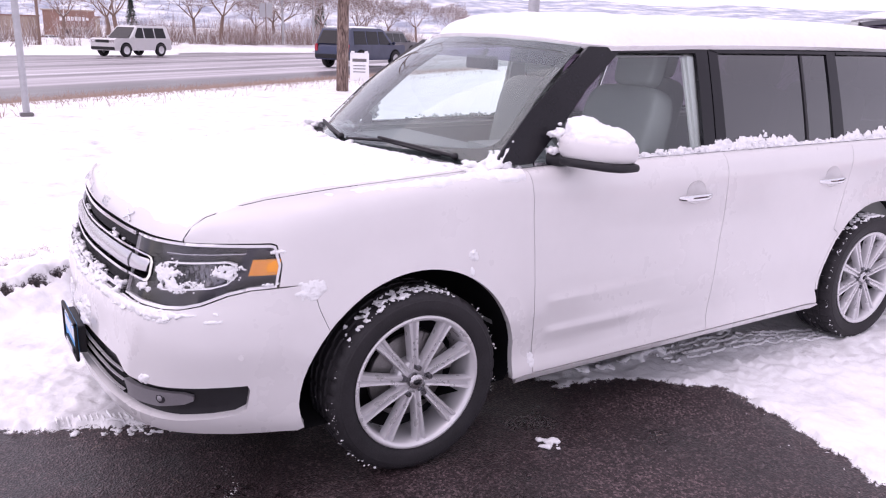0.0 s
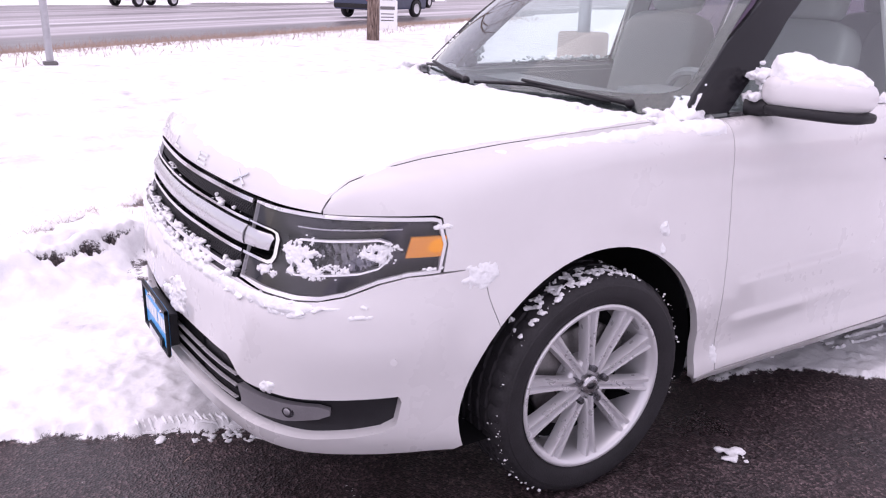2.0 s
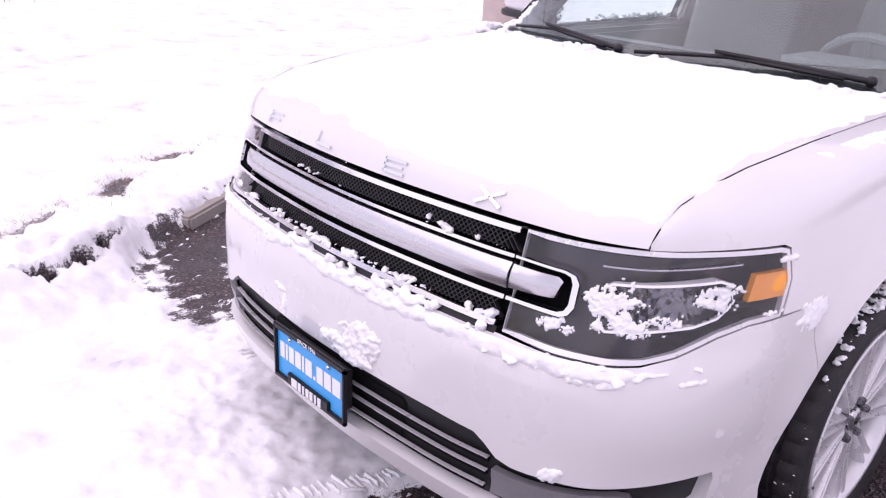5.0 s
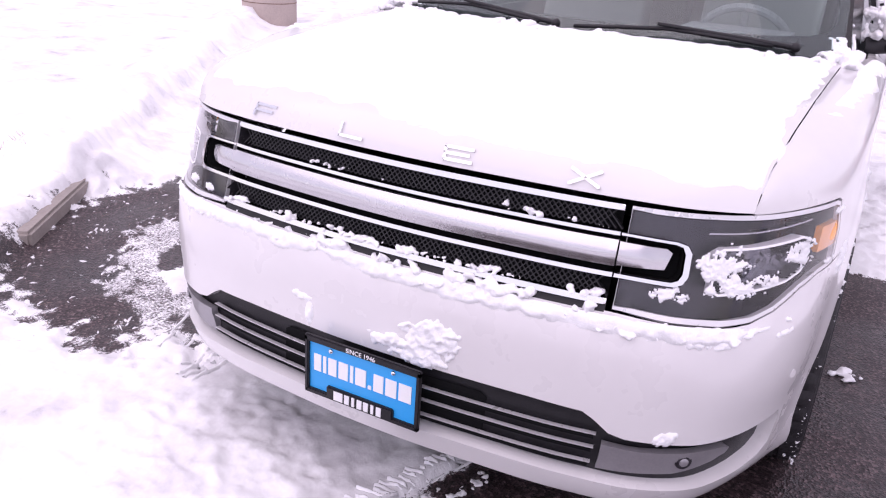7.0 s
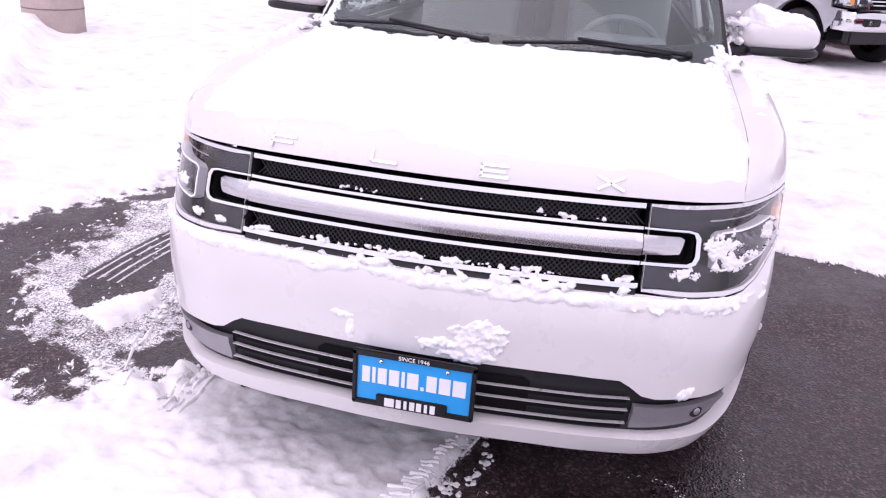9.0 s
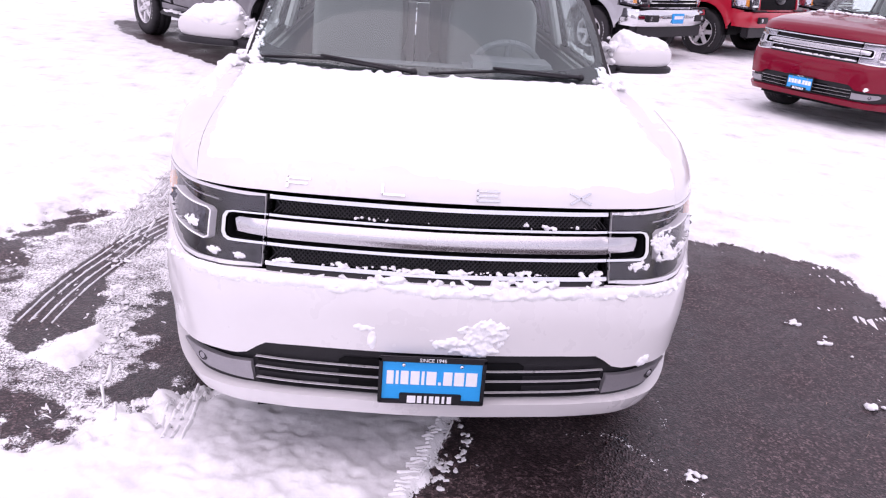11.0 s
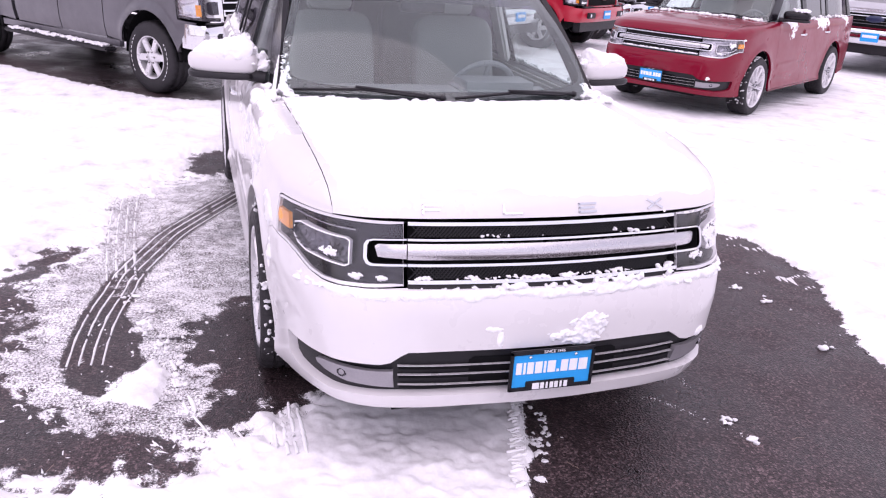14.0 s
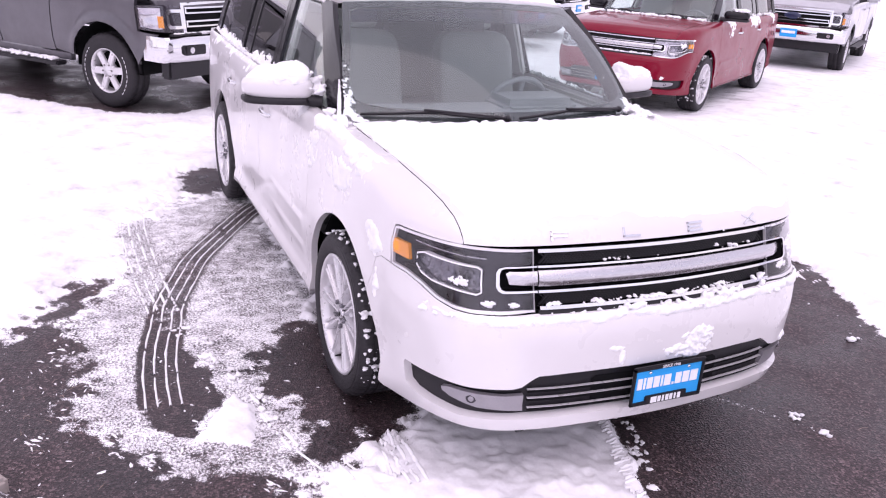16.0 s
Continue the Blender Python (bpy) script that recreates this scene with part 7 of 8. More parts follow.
def strewn(poly, n, lo, hi, edge=9.0, turn=None):
    p, out = np.array(poly), []
    while len(out) < n:
        q = np.array([[rng.uniform(p[:, 0].min(), p[:, 0].max()), rng.uniform(p[:, 1].min(), p[:, 1].max())]])
        if inside(q, p)[0] and edge_distance(q, p)[0] < edge * rng.random() ** 2:
            out.append((q[0, 0], q[0, 1], lo + (hi - lo) * rng.random() ** 3, (rng.gauss(0.4, 0.7) if turn is None else rng.gauss(turn, 0.5)), rng.uniform(0.14, 0.5)))
    return out


flecks("flecks of snow strewn over the bare asphalt", strewn(BARE_RIGHT, 300, 0.003, 0.026) + strewn(BARE_WEDGE, 60, 0.003, 0.024) + strewn(BARE_WHEEL, 150, 0.003, 0.024) + [(a + rng.gauss(0, 0.04), b + rng.gauss(0, 0.035), rng.uniform(0.01, 0.032), rng.gauss(0.6, 0.6), rng.uniform(0.12, 0.35)) for a, b in ((0.17, -1.92), (0.33, -1.76), (-0.32, -2.02), (0.05, -2.2), (-0.7, -2.1), (0.62, -1.40)) for _ in range(11)])
spots = strewn(BARE_LEFT, 200, 0.002, 0.014, 0.30) + strewn(BARE_LEFT, 60, 0.0015, 0.006)
for (x0, y0), (x1, y1), n in (((0.66, 0.56), (0.64, 0.70), 10), ((0.64, 0.70), (0.70, 0.77), 16), ((0.70, 0.77), (0.84, 0.865), 40), ((0.40, 0.99), (0.60, 0.96), 18), ((0.84, 0.865), (1.05, 1.0), 30)):
    for k in range(n):
        u = rng.random()
        spots.append((x0 + (x1 - x0) * u + rng.gauss(0, 0.008), y0 + (y1 - y0) * u + rng.gauss(0, 0.008), rng.uniform(0.002, 0.008), rng.uniform(0, 3), rng.uniform(0.3, 0.8)))
flecks("crumbs of snow strewn over the bare asphalt", spots)
verts, faces = [], []
for x, y, r, turn, slim in strewn(BARE_LEFT, 60, 0.012, 0.035) + strewn(BARE_RIGHT, 40, 0.012, 0.03):
    d = Vector((math.cos(turn * 4), math.sin(turn * 4), 0)) * r
    e = d.cross(Vector((0, 0, 1))).normalized() * 0.0009
    c, o = Vector((x, y, ground_z(x, y) + 0.0015)), len(verts)
    verts += [c - d - e, c - d + e, c + e * 5 + Vector((0, 0, 0.003)), c + e * 3 + Vector((0, 0, 0.003)), c + d - e, c + d + e]
    faces += [(o, o + 1, o + 2, o + 3), (o + 3, o + 2, o + 5, o + 4)]
for k, (x, y) in enumerate(TUFTS):
    for q in range(70):
        a, b = x + rng.gauss(0, 0.07), y + rng.gauss(0, 0.05)
        z, h, t = ground_z(a, b), rng.uniform(0.015, 0.06), rng.uniform(0, 6.3)
        o = len(verts)
        verts += [(a - 0.002, b, z - 0.01), (a + 0.002, b, z - 0.01), (a + h * math.cos(t), b + h * math.sin(t), z + h * rng.uniform(0.3, 0.9))]
        faces.append((o, o + 1, o + 2))
tagged(mesh_part("straw", verts, faces, GRASS), "dry grass stalks on the asphalt and along the kerb", "straw", kind="stuff")
# bars of snow pressed out of a tyre's grooves
bars = []
for cx, cy, n, length, gap in ((-1.00, 2.53, 3, 0.075, 0.045), (-1.20, 2.52, 4, 0.035, 0.040), (-1.08, 2.44, 3, 0.022, 0.05), (-0.46, 2.37, 3, 0.10, 0.034), (-0.50, 2.50, 4, 0.035, 0.03), (-0.32, 2.45, 3, 0.03, 0.035), (-0.62, 2.27, 4, 0.02, 0.045), (-0.80, 2.12, 3, 0.014, 0.04)):
    for k in range(n):
        bars.append((cx + rng.gauss(0, 0.012), cy + (k - n / 2) * gap, length * rng.uniform(0.6, 0.9), rng.gauss(-0.12, 0.08), 0.14 if length > 0.05 else 0.35))
flecks("bars of snow pressed out of tyre grooves", bars, "snow_bars")
tread_lines("tyre tracks pressed into the snow beside the rear wheel", [[(-2.85, 0.90 - o), (-2.62, 0.84 - o), (-2.35, 0.755 - o), (-2.0, 0.70 - o), (-1.7, 0.69 - o)] for o in (0.0, 0.05, 0.10, 0.15)], 0.020, 0.013, -0.4)
blobs = []
for k in range(46):
    x = rng.uniform(-2.5, -1.15)
    blobs.append(((x, rng.uniform(0.30, 0.60) + 0.02 * (x + 1.2), 0.02), rng.uniform(0.02, 0.065), 0.55))
snow_heap("loose snow heaped under the sill", blobs, "snow", 71.0, grain=0.008)
# one brown fallen leaf, curled
v, f = [], []
for i in range(9):
    u = i / 8
    w = 0.013 * math.sin(math.pi * min(1, u * 1.05)) ** 0.7
    for e in (-1, 0, 1):
        v.append((0.055 * (u - 0.5), e * w, 0.006 + 0.010 * (u - 0.4) ** 2 * 4 + 0.005 * e * e))
for i in range(8):
    f += [(i * 3, i * 3 + 3, i * 3 + 4, i * 3 + 1), (i * 3 + 1, i * 3 + 4, i * 3 + 5, i * 3 + 2)]
leaf = mesh_part("fallen_leaf", v, f, surface("dead_leaf", (0.36, 0.20, 0.11), 0.7, 0, 0.25, 60))
leaf.modifiers.new("thick", "SOLIDIFY").thickness = 0.0008
leaf.matrix_basis = pose(1.724, -0.131, 0.001, 0, 0, 70)
tagged(leaf, "curled brown fallen leaf on the wet asphalt", "leaf")
# clods on the bare asphalt
for k, (x, y, r, n) in enumerate(((-0.60, 1.06, 0.035, 14), (-0.20, 2.01, 0.03, 6), (-0.40, 1.945, 0.028, 9), (0.39, 1.94, 0.035, 5), (0.90, 0.97, 0.022, 8), (1.06, 0.99, 0.02, 6), (-0.05, 2.05, 0.02, 4), (0.72, 0.80, 0.012, 9), (0.80, 0.88, 0.012, 9))):
    snow_heap("clod of snow on the asphalt", [((x + rng.gauss(0, r * 0.8), y + rng.gauss(0, r * 0.8), r * 0.2), r * rng.uniform(0.25, 0.8), 0.6) for _ in range(n)], "snow_clod", 40.0 + k, "stuff")
# snow on the neighbours
def carried(pose_at, turn, pts):
    m = pose(pose_at[0], pose_at[1], 0, 0, 0, turn)
    return [(tuple(m @ Vector(c)), r, f) for c, r, f in pts]
pts = []
for k in range(70):
    y = rng.uniform(-0.8, 0.8)
    x, _, z = hood_sheet(0.0, y)
    pts.append(((float(x) + rng.uniform(-0.04, 0.05), y, float(z) + 0.01), rng.uniform(0.02, 0.045), 0.7))
for k in range(90):
    y = rng.uniform(-0.5, 0.5)
    x, yy, z = skin(sy(abs(y)) * (1 if y > 0 else -1), 0.783)
    pts.append(((float(x) + 0.008, float(yy), float(z)), rng.uniform(0.008, 0.018), 0.7))
for k in range(16):
    pts.append(((-0.80 + rng.uniform(-0.06, 0.06), 1.07 + rng.uniform(-0.1, 0.1), 1.31), rng.uniform(0.03, 0.05), 0.7))
for k in range(60):
    x = -1.0 - 2.5 * rng.random()
    pts.append(((x, 0.87, 1.17 + rng.random() ** 2 * 0.05), rng.uniform(0.012, 0.03), 0.8))
snow_heap("snow on the red wagon", carried(RED_POSE, RED_TURN, pts), seed=51.0)
pts = []
for k in range(170):
    a = rng.uniform(-0.6, 2.4)
    pts.append(((0.370 * math.cos(a), rng.uniform(0.74, 0.95), 0.3685 + 0.370 * math.sin(a)), rng.uniform(0.005, 0.017), 0.7))
snow_heap("snow packed on the red wagon's tyre", carried(RED_POSE, RED_TURN, pts), seed=55.0, grain=0.0045)


def on_red(chart):
    c, d = math.cos(radians(RED_TURN)), math.sin(radians(RED_TURN))
    def moved(u, v):
        x, y, z = chart(u, v)
        return RED_POSE[0] + c * x - d * y, RED_POSE[1] + d * x + c * y, z
    return moved


snow_crust("snow crusted on the red wagon's headlamp", sy(0.66), sx(0.535), 0.77, 0.985, on_red(skin), 0.010, most(dab(sy(0.84), 0.90, 0.12, 0.06, 0.35), dab(sx(0.55), 0.965, 0.06, 0.02, 0.7), dab(sy(0.75), 0.80, 0.14, 0.02, 0.3)), 0.006, 45.0, 21.0)
snow_crust("snow caught on the red wagon's flank", sx(-0.45), sx(-3.6), 0.92, 1.22, on_red(skin), 0.014, lambda u, v: -0.75 + 3.6 * (np.asarray(v) - 0.98) + 0.5 * np.sin(np.asarray(u) * 5.1), 0.013, 12.0, 22.0)
snow_crust("snow on the red wagon's bumper", sy(0.55), sy(0.86), 0.44, 0.56, on_red(skin), 0.010, dab(sy(0.70), 0.50, 0.06, 0.04, 0.5), 0.006, 40.0, 23.0)
half_hood = lambda u, v: np.minimum(-0.55 + 1.1 * (0.35 - np.asarray(u)), 0.2)
snow_crust("thin snow dusted over the red wagon's hood", 0.0, 0.9, -0.74, 0.74, on_red(hood_sheet), 0.008, half_hood, 0.012, 9.0, 24.0)
roofred = snow_sheet("thick snow on the red wagon's roof", half[::-1] + [(a, -b) for a, b in half[1:-1]], roof_sheet, 0.09, 0.12, 0.06, 2.5, edge=0.07)
roofred.matrix_basis = pose(RED_POSE[0], RED_POSE[1], 0, 0, 0, RED_TURN)
pts = []
for k in range(150):
    pts.append(((-0.75 - 2.0 * rng.random(), -1.03 + rng.uniform(-0.05, 0.05), 0.455), rng.uniform(0.02, 0.04), 0.6))
for k in range(40):
    pts.append(((0.92, rng.uniform(-0.95, 0.95), 0.875), rng.uniform(0.02, 0.035), 0.6))
snow_heap("snow on the grey pickup's running board", carried(TRUCK_POSE, TRUCK_TURN, pts), seed=53.0)


# places along the kerb's line and away from it
SUV_AT, VAN_AT, DARK_AT = spot(-33.0, 34.5), spot(-28.9, 16.8), spot(-44.6, 24.0)
TREES = [(-46, 50, 9, 11), (-58, 52, 9.5, 12), (-69, 51, 9, 13), (-82, 53, 9, 14), (-94, 54, 9, 15), (-50, 60, 9, 16), (-42, 45, 9.5, 1), (-53.3, 45, 10.5, 2), (-63.5, 46, 9.5, 3), (-77, 46, 8, 4), (-88, 48, 8, 5), (-100, 50, 9, 6), (-36.5, 52, 7.5, 7), (-115, 52, 9, 8), (-72, 56, 7, 9), (-135, 60, 9, 10)]
POSTS = [(-35.4, 45, 7, 0.10), (-67.3, 45, 8, 0.10), (-58.3, 44, 3.6, 0.06), (-62.2, 45, 7, 0.12), (-41, 60, 8, 0.08), (-47, 62, 8, 0.08)]


# ---- beyond the lot: lawn, road traffic, trees, shop, hills ----
def local(d_along, d_away, z=None):
    x, y = spot(d_along, d_away)
    return x, y, float(lie(x, y)) if z is None else z


def dried_grass():
    r = random.Random(3)
    verts, faces = [], []
    for k in range(24000):
        a, d = r.uniform(-26, 2), 12.35 - 3.2 * r.random() ** 1.4 if r.random() < 0.9 else r.uniform(8.0, 12)
        x, y, z = local(a, d)
        h, w, t = r.uniform(0.03, 0.16) * r.uniform(0.5, 1.2), r.uniform(0.003, 0.009), r.uniform(0, math.pi)
        dx, dy, lx, ly = w * math.cos(t), w * math.sin(t), r.gauss(0, 0.06), r.gauss(0, 0.06)
        o = len(verts)
        verts += [(x - dx, y - dy, z + 0.03), (x + dx, y + dy, z + 0.03), (x + lx, y + ly, z + 0.045 + h)]
        faces.append((o, o + 1, o + 2))
    tagged(mesh_part("dry_grass", verts, faces, GRASS, smooth=False), "dry grass stems poking through the verge's snow", "grass", kind="stuff")


dried_grass()


def bare_tree(name, label, base, height, seed, spread=0.55, trunk=0.16, depth=6, group="", first=0.32, bark=None, thin=0.004):
    r = random.Random(seed)
    tree = thing(name, label, "tree", group)
    tree.location = base
    limbs, twigs = [], []

    def grow(p, d, length, rad, level):
        n = 3 if level < 3 else 2
        for i in range(n):
            d2 = (d + Vector((r.gauss(0, 0.10), r.gauss(0, 0.10), 0.05 + r.gauss(0, 0.05)))).normalized()
            q = p + d2 * (length / n)
            r2 = rad * (0.86 if level else 0.93)
            (limbs if level < 4 else twigs).append((p, q, rad, r2))
            p, d, rad = q, d2, r2
        if level >= depth:
            return
        k = r.choice((3, 3, 4) if level < 3 else (2, 3)) if level else 6
        for i in range(k):
            az = 2 * math.pi * (i + r.random() * 0.7) / k
            side = d.orthogonal()
            side.rotate(Matrix.Rotation(az, 3, d))
            d3 = (d * (1 - spread) + side * spread * r.uniform(0.7, 1.2) + Vector((0, 0, 0.15))).normalized()
            grow(p, d3, length * r.uniform(0.62, 0.82), max(rad * r.uniform(0.52, 0.68) * (1 if level else 0.8), thin), level + 1)

    grow(Vector((0, 0, 0)), Vector((0, 0, 1)), height * first, trunk, 0)

    def tubes(segs, sides):
        verts, faces = [], []
        for a, b, ra, rb in segs:
            d = (b - a).normalized()
            u = d.orthogonal().normalized()
            w = d.cross(u)
            o = len(verts)
            for c, rr in ((a, ra), (b, rb)):
                for k in range(sides):
                    t = 2 * math.pi * k / sides
                    verts.append(c + (u * math.cos(t) + w * math.sin(t)) * rr)
            faces += [(o + k, o + (k + 1) % sides, o + sides + (k + 1) % sides, o + sides + k) for k in range(sides)]
        return verts, faces
    v, f = tubes(limbs, 9)
    mesh_part("trunk", v, f, bark or BARK, tree)
    v, f = tubes(twigs, 3)
    mesh_part("crown", v, f, TWIG, tree, smooth=False)
    lying = []
    for a, b, ra, rb in limbs + twigs[::3]:
        d = (b - a).normalized()
        if abs(d.z) < 0.93 and r.random() < 0.8:
            up = (Vector((0, 0, 1)) - d * d.z).normalized()
            lying.append((a + up * ra * 0.75, b + up * rb * 0.75, ra * 0.75 + 0.006, rb * 0.75 + 0.006))
    v, f = tubes(lying, 4)
    mesh_part("snow_load", v, f, SNOW, tree, "snow lying along the limbs")
    return tree


x, y, z = local(-12.3, 7.5)
bare_tree("tree", "bare roadside tree with a rough brown trunk", (x, y, z), 12.0, 4, 0.58, 0.135, 7, "", 0.30, RIDGED)

# a street lamp's pole and footing on the lawn
pole = thing("sign_pole", "grey galvanised pole in the snowy lawn", "pole")
pole.location = (0.30, -9.35, float(lie(0.30, -9.35)) + 0.03)
bm = bmesh.new()
rod(bm, (0, 0, 0), (0.02, 0, 4.2), 0.047, 0.044, 20)
part("post", bm, GALV, pole, smooth=True)
bm = bmesh.new()
box(bm, 0, 0, 0.02, 0.17, 0.17, 0.05)
part("base_plate", bm, STEEL, pole, bevel=0.008)

# the lamp's round concrete pedestal at the edge of the lot
ped = thing("lamp_pedestal", "round brownish concrete lamp pedestal in the snow", "pedestal")
ped.location = (-6.3, -6.45, 0)
v, f = lathe([(0.36, 0.0), (0.355, 0.9), (0.335, 0.93), (0.001, 0.93)], 48)
v = v[:, [0, 2, 1]]
mesh_part("column", v, f, PEDESTAL, ped)
v, f = lathe([(0.361, 0.30), (0.361, 0.312)], 48)
mesh_part("joint", v[:, [0, 2, 1]], f, BARK, ped)
bm = bmesh.new()
rod(bm, (0, 0, 0.93), (0, 0, 6.5), 0.09, 0.06, 18)
part("lamp_post", bm, GALV, ped, smooth=True)
bm = bmesh.new()
for s in (1, -1):
    box(bm, s * 0.55, 0, 6.45, 0.75, 0.32, 0.12)
part("lamp_head", bm, BLACK, ped, bevel=0.02)

# a folding board by the road
bd = thing("folding_sign", "white folding advertising board in the snow", "sign")
bd.location = local(-15.4, 8.9)
bd.rotation_euler = (0, 0, radians(60))
bd.scale = (0.78, 0.78, 0.78)
for s in (1, -1):
    bm = bmesh.new()
    box(bm, 0, 0, 0.48, 0.03, 0.62, 0.96, pose(s * 0.16, 0, 0, 0, -s * 10, 0))
    for q in (1, -1):
        box(bm, 0, q * 0.22, 0.99, 0.03, 0.12, 0.06, pose(s * 0.16, 0, 0, 0, -s * 10, 0))
    face = part("board", bm, PLATEWHITE, bd, bevel=0.01)
    bm = bmesh.new()
    box(bm, s * 0.019, 0, 0.72, 0.003, 0.46, 0.10, pose(s * 0.16, 0, 0, 0, -s * 10, 0))
    for k in range(3):
        box(bm, s * 0.019, 0, 0.54 - 0.10 * k, 0.003, 0.40, 0.03, pose(s * 0.16, 0, 0, 0, -s * 10, 0))
    part("lettering", bm, STEEL, face, "dark bars of lettering")


def road_car(name, label, coat, at, turn, length, height, width, hood, nose_z, tail_slope=0.15):
    """A road vehicle further off: body shell, glass band, wheels, lamps, bumpers."""
    car = thing(name, label, "car")
    f, b = length * 0.5, -length * 0.5
    belt = height * 0.58
    hw = width / 2

    def shell(nm, prof, inset, material, w0, w1, zs, par=car, lab=""):
        bm = bmesh.new()
        rows = []
        for s in (1, -1):
            rows.append([bm.verts.new((x, s * (w0 + (w1 - w0) * max(0, min(1, (z - zs[0]) / (zs[1] - zs[0])))), z)) for x, z in prof])
        n = len(prof)
        for i in range(n):
            j = (i + 1) % n
            bm.faces.new((rows[0][i], rows[0][j], rows[1][j], rows[1][i]))
        bm.faces.new(rows[0][::-1])
        bm.faces.new(rows[1])
        return part(nm, bm, material, par, lab, bevel=0.05)

    lower = [(f - 0.05, 0.35), (f, 0.50), (f - 0.02, nose_z - 0.08), (f - 0.15, nose_z), (f - hood, belt), (b + 0.05, belt), (b, belt - 0.1), (b, 0.45), (b + 0.08, 0.35)]
    shell("body", lower, 0, coat, hw * 0.97, hw, (0.3, 0.6))
    upper = [(f - hood + 0.05, belt - 0.02), (f - hood - 0.62, height - 0.06), (f - hood - 0.85, height), (b + tail_slope + 0.2, height), (b + tail_slope + 0.05, height - 0.06), (b + 0.03, belt - 0.02)]
    shell("cabin", upper, 0, coat, hw * 0.98, hw * 0.80, (belt, height))
    x0, x1 = f - hood - 0.25, b + 0.30
    for s in (1, -1):
        for k, (p, q) in enumerate(((0.02, 0.30), (0.33, 0.62), (0.65, 0.97))):
            xa, xb = x0 + (x1 - x0) * p, x0 + (x1 - x0) * q
            bm = bmesh.new()
            za, zb = belt + 0.03, height - 0.13
            ya = lambda z: hw * (0.98 - 0.18 * (z - belt) / (height - belt)) + 0.006
            vs = [bm.verts.new(c) for c in ((xa - (0 if k else -0.05), s * ya(za), za), (xb, s * ya(za), za), (xb + (0.10 if k == 2 else 0), s * ya(zb), zb), (xa - (0.38 if k == 0 else 0), s * ya(zb), zb))]
            bm.faces.new(vs)
            got = bmesh.ops.extrude_face_region(bm, geom=list(bm.faces))
            for q in got["geom"]:
                if isinstance(q, bmesh.types.BMVert):
                    q.co.y -= s * 0.02
            part("side_window", bm, GLOSSBLACK, car, "dark side window")
    for nm, xa, za, xb, zb in (("windscreen", f - hood + 0.02, belt + 0.04, f - hood - 0.58, height - 0.09), ("rear_window", b + 0.01, belt + 0.05, b + tail_slope + 0.03, height - 0.12)):
        out = 0.03 if nm == "windscreen" else -0.03
        bm = bmesh.new()
        vs = [bm.verts.new(c) for c in ((xa + out, -hw * 0.86, za), (xa + out, hw * 0.86, za), (xb + out, hw * 0.70, zb), (xb + out, -hw * 0.70, zb))]
        bm.faces.new(vs)
        got = bmesh.ops.extrude_face_region(bm, geom=list(bm.faces))
        for q in got["geom"]:
            if isinstance(q, bmesh.types.BMVert):
                q.co.x -= out * 1.5
        part(nm, bm, GLOSSBLACK, car)
    bm = bmesh.new()
    box(bm, f + 0.005, 0, nose_z - 0.17, 0.03, hw * 1.1, 0.15)
    part("grille", bm, BLACK, car, bevel=0.008)
    bm = bmesh.new()
    box(bm, f - 0.02, 0, 0.47, 0.10, width * 0.98, 0.17)
    part("front_bumper", bm, BLACK, car, bevel=0.03)
    bm = bmesh.new()
    box(bm, b + 0.0, 0, 0.50, 0.10, width * 0.98, 0.17)
    part("rear_bumper", bm, BLACK, car, bevel=0.03)
    for s in (1, -1):
        bm = bmesh.new()
        box(bm, f - 0.005, s * hw * 0.78, nose_z - 0.17, 0.05, hw * 0.36, 0.15)
        part("headlamp", bm, CHROME, car, bevel=0.015)
        bm = bmesh.new()
        box(bm, b + 0.01, s * hw * 0.90, belt - 0.12, 0.06, 0.16, 0.30)
        part("tail_lamp", bm, BRIGHTRED, car, bevel=0.02)
        bm = bmesh.new()
        box(bm, f - hood - 0.15, s * (hw + 0.08), belt + 0.08, 0.10, 0.18, 0.12)
        part("mirror", bm, coat, car, bevel=0.03)
        for x in (f - length * 0.19, b + length * 0.20):
            w = thing("wheel", "", "")
            w.parent = car
            w.location = (x, s * (hw - 0.065), 0.365)
            v, fc = lathe([(0.22, -0.10), (0.345, -0.10), (0.368, -0.06), (0.368, 0.06), (0.345, 0.10), (0.22, 0.10)], 32)
            mesh_part("tyre", v, fc, RUBBER, w)
            v, fc = lathe([(0.23, 0.095), (0.20, 0.08), (0.05, 0.09), (0.001, 0.095)], 32)
            mesh_part("rim", v * np.array([1, s, 1]), [q[::-1] for q in fc] if s > 0 else fc, ALLOY, w)
            # no arch is cut: a dark disc on the flank paints its shaded hollow
            v, fc = lathe([(0.42, 0.0), (0.42, 0.02), (0.001, 0.02)], 32)
            v = v * np.array([1, s, 1]) + np.array([x, s * (hw - 0.012), 0.38])
            v[:, 2] = np.maximum(v[:, 2], 0.33)
            mesh_part("arch_shade", v, fc if s < 0 else [q[::-1] for q in fc], DARK, car)
    car.matrix_basis = pose(at[0], at[1], at[2], 0, 0, turn)
    return car


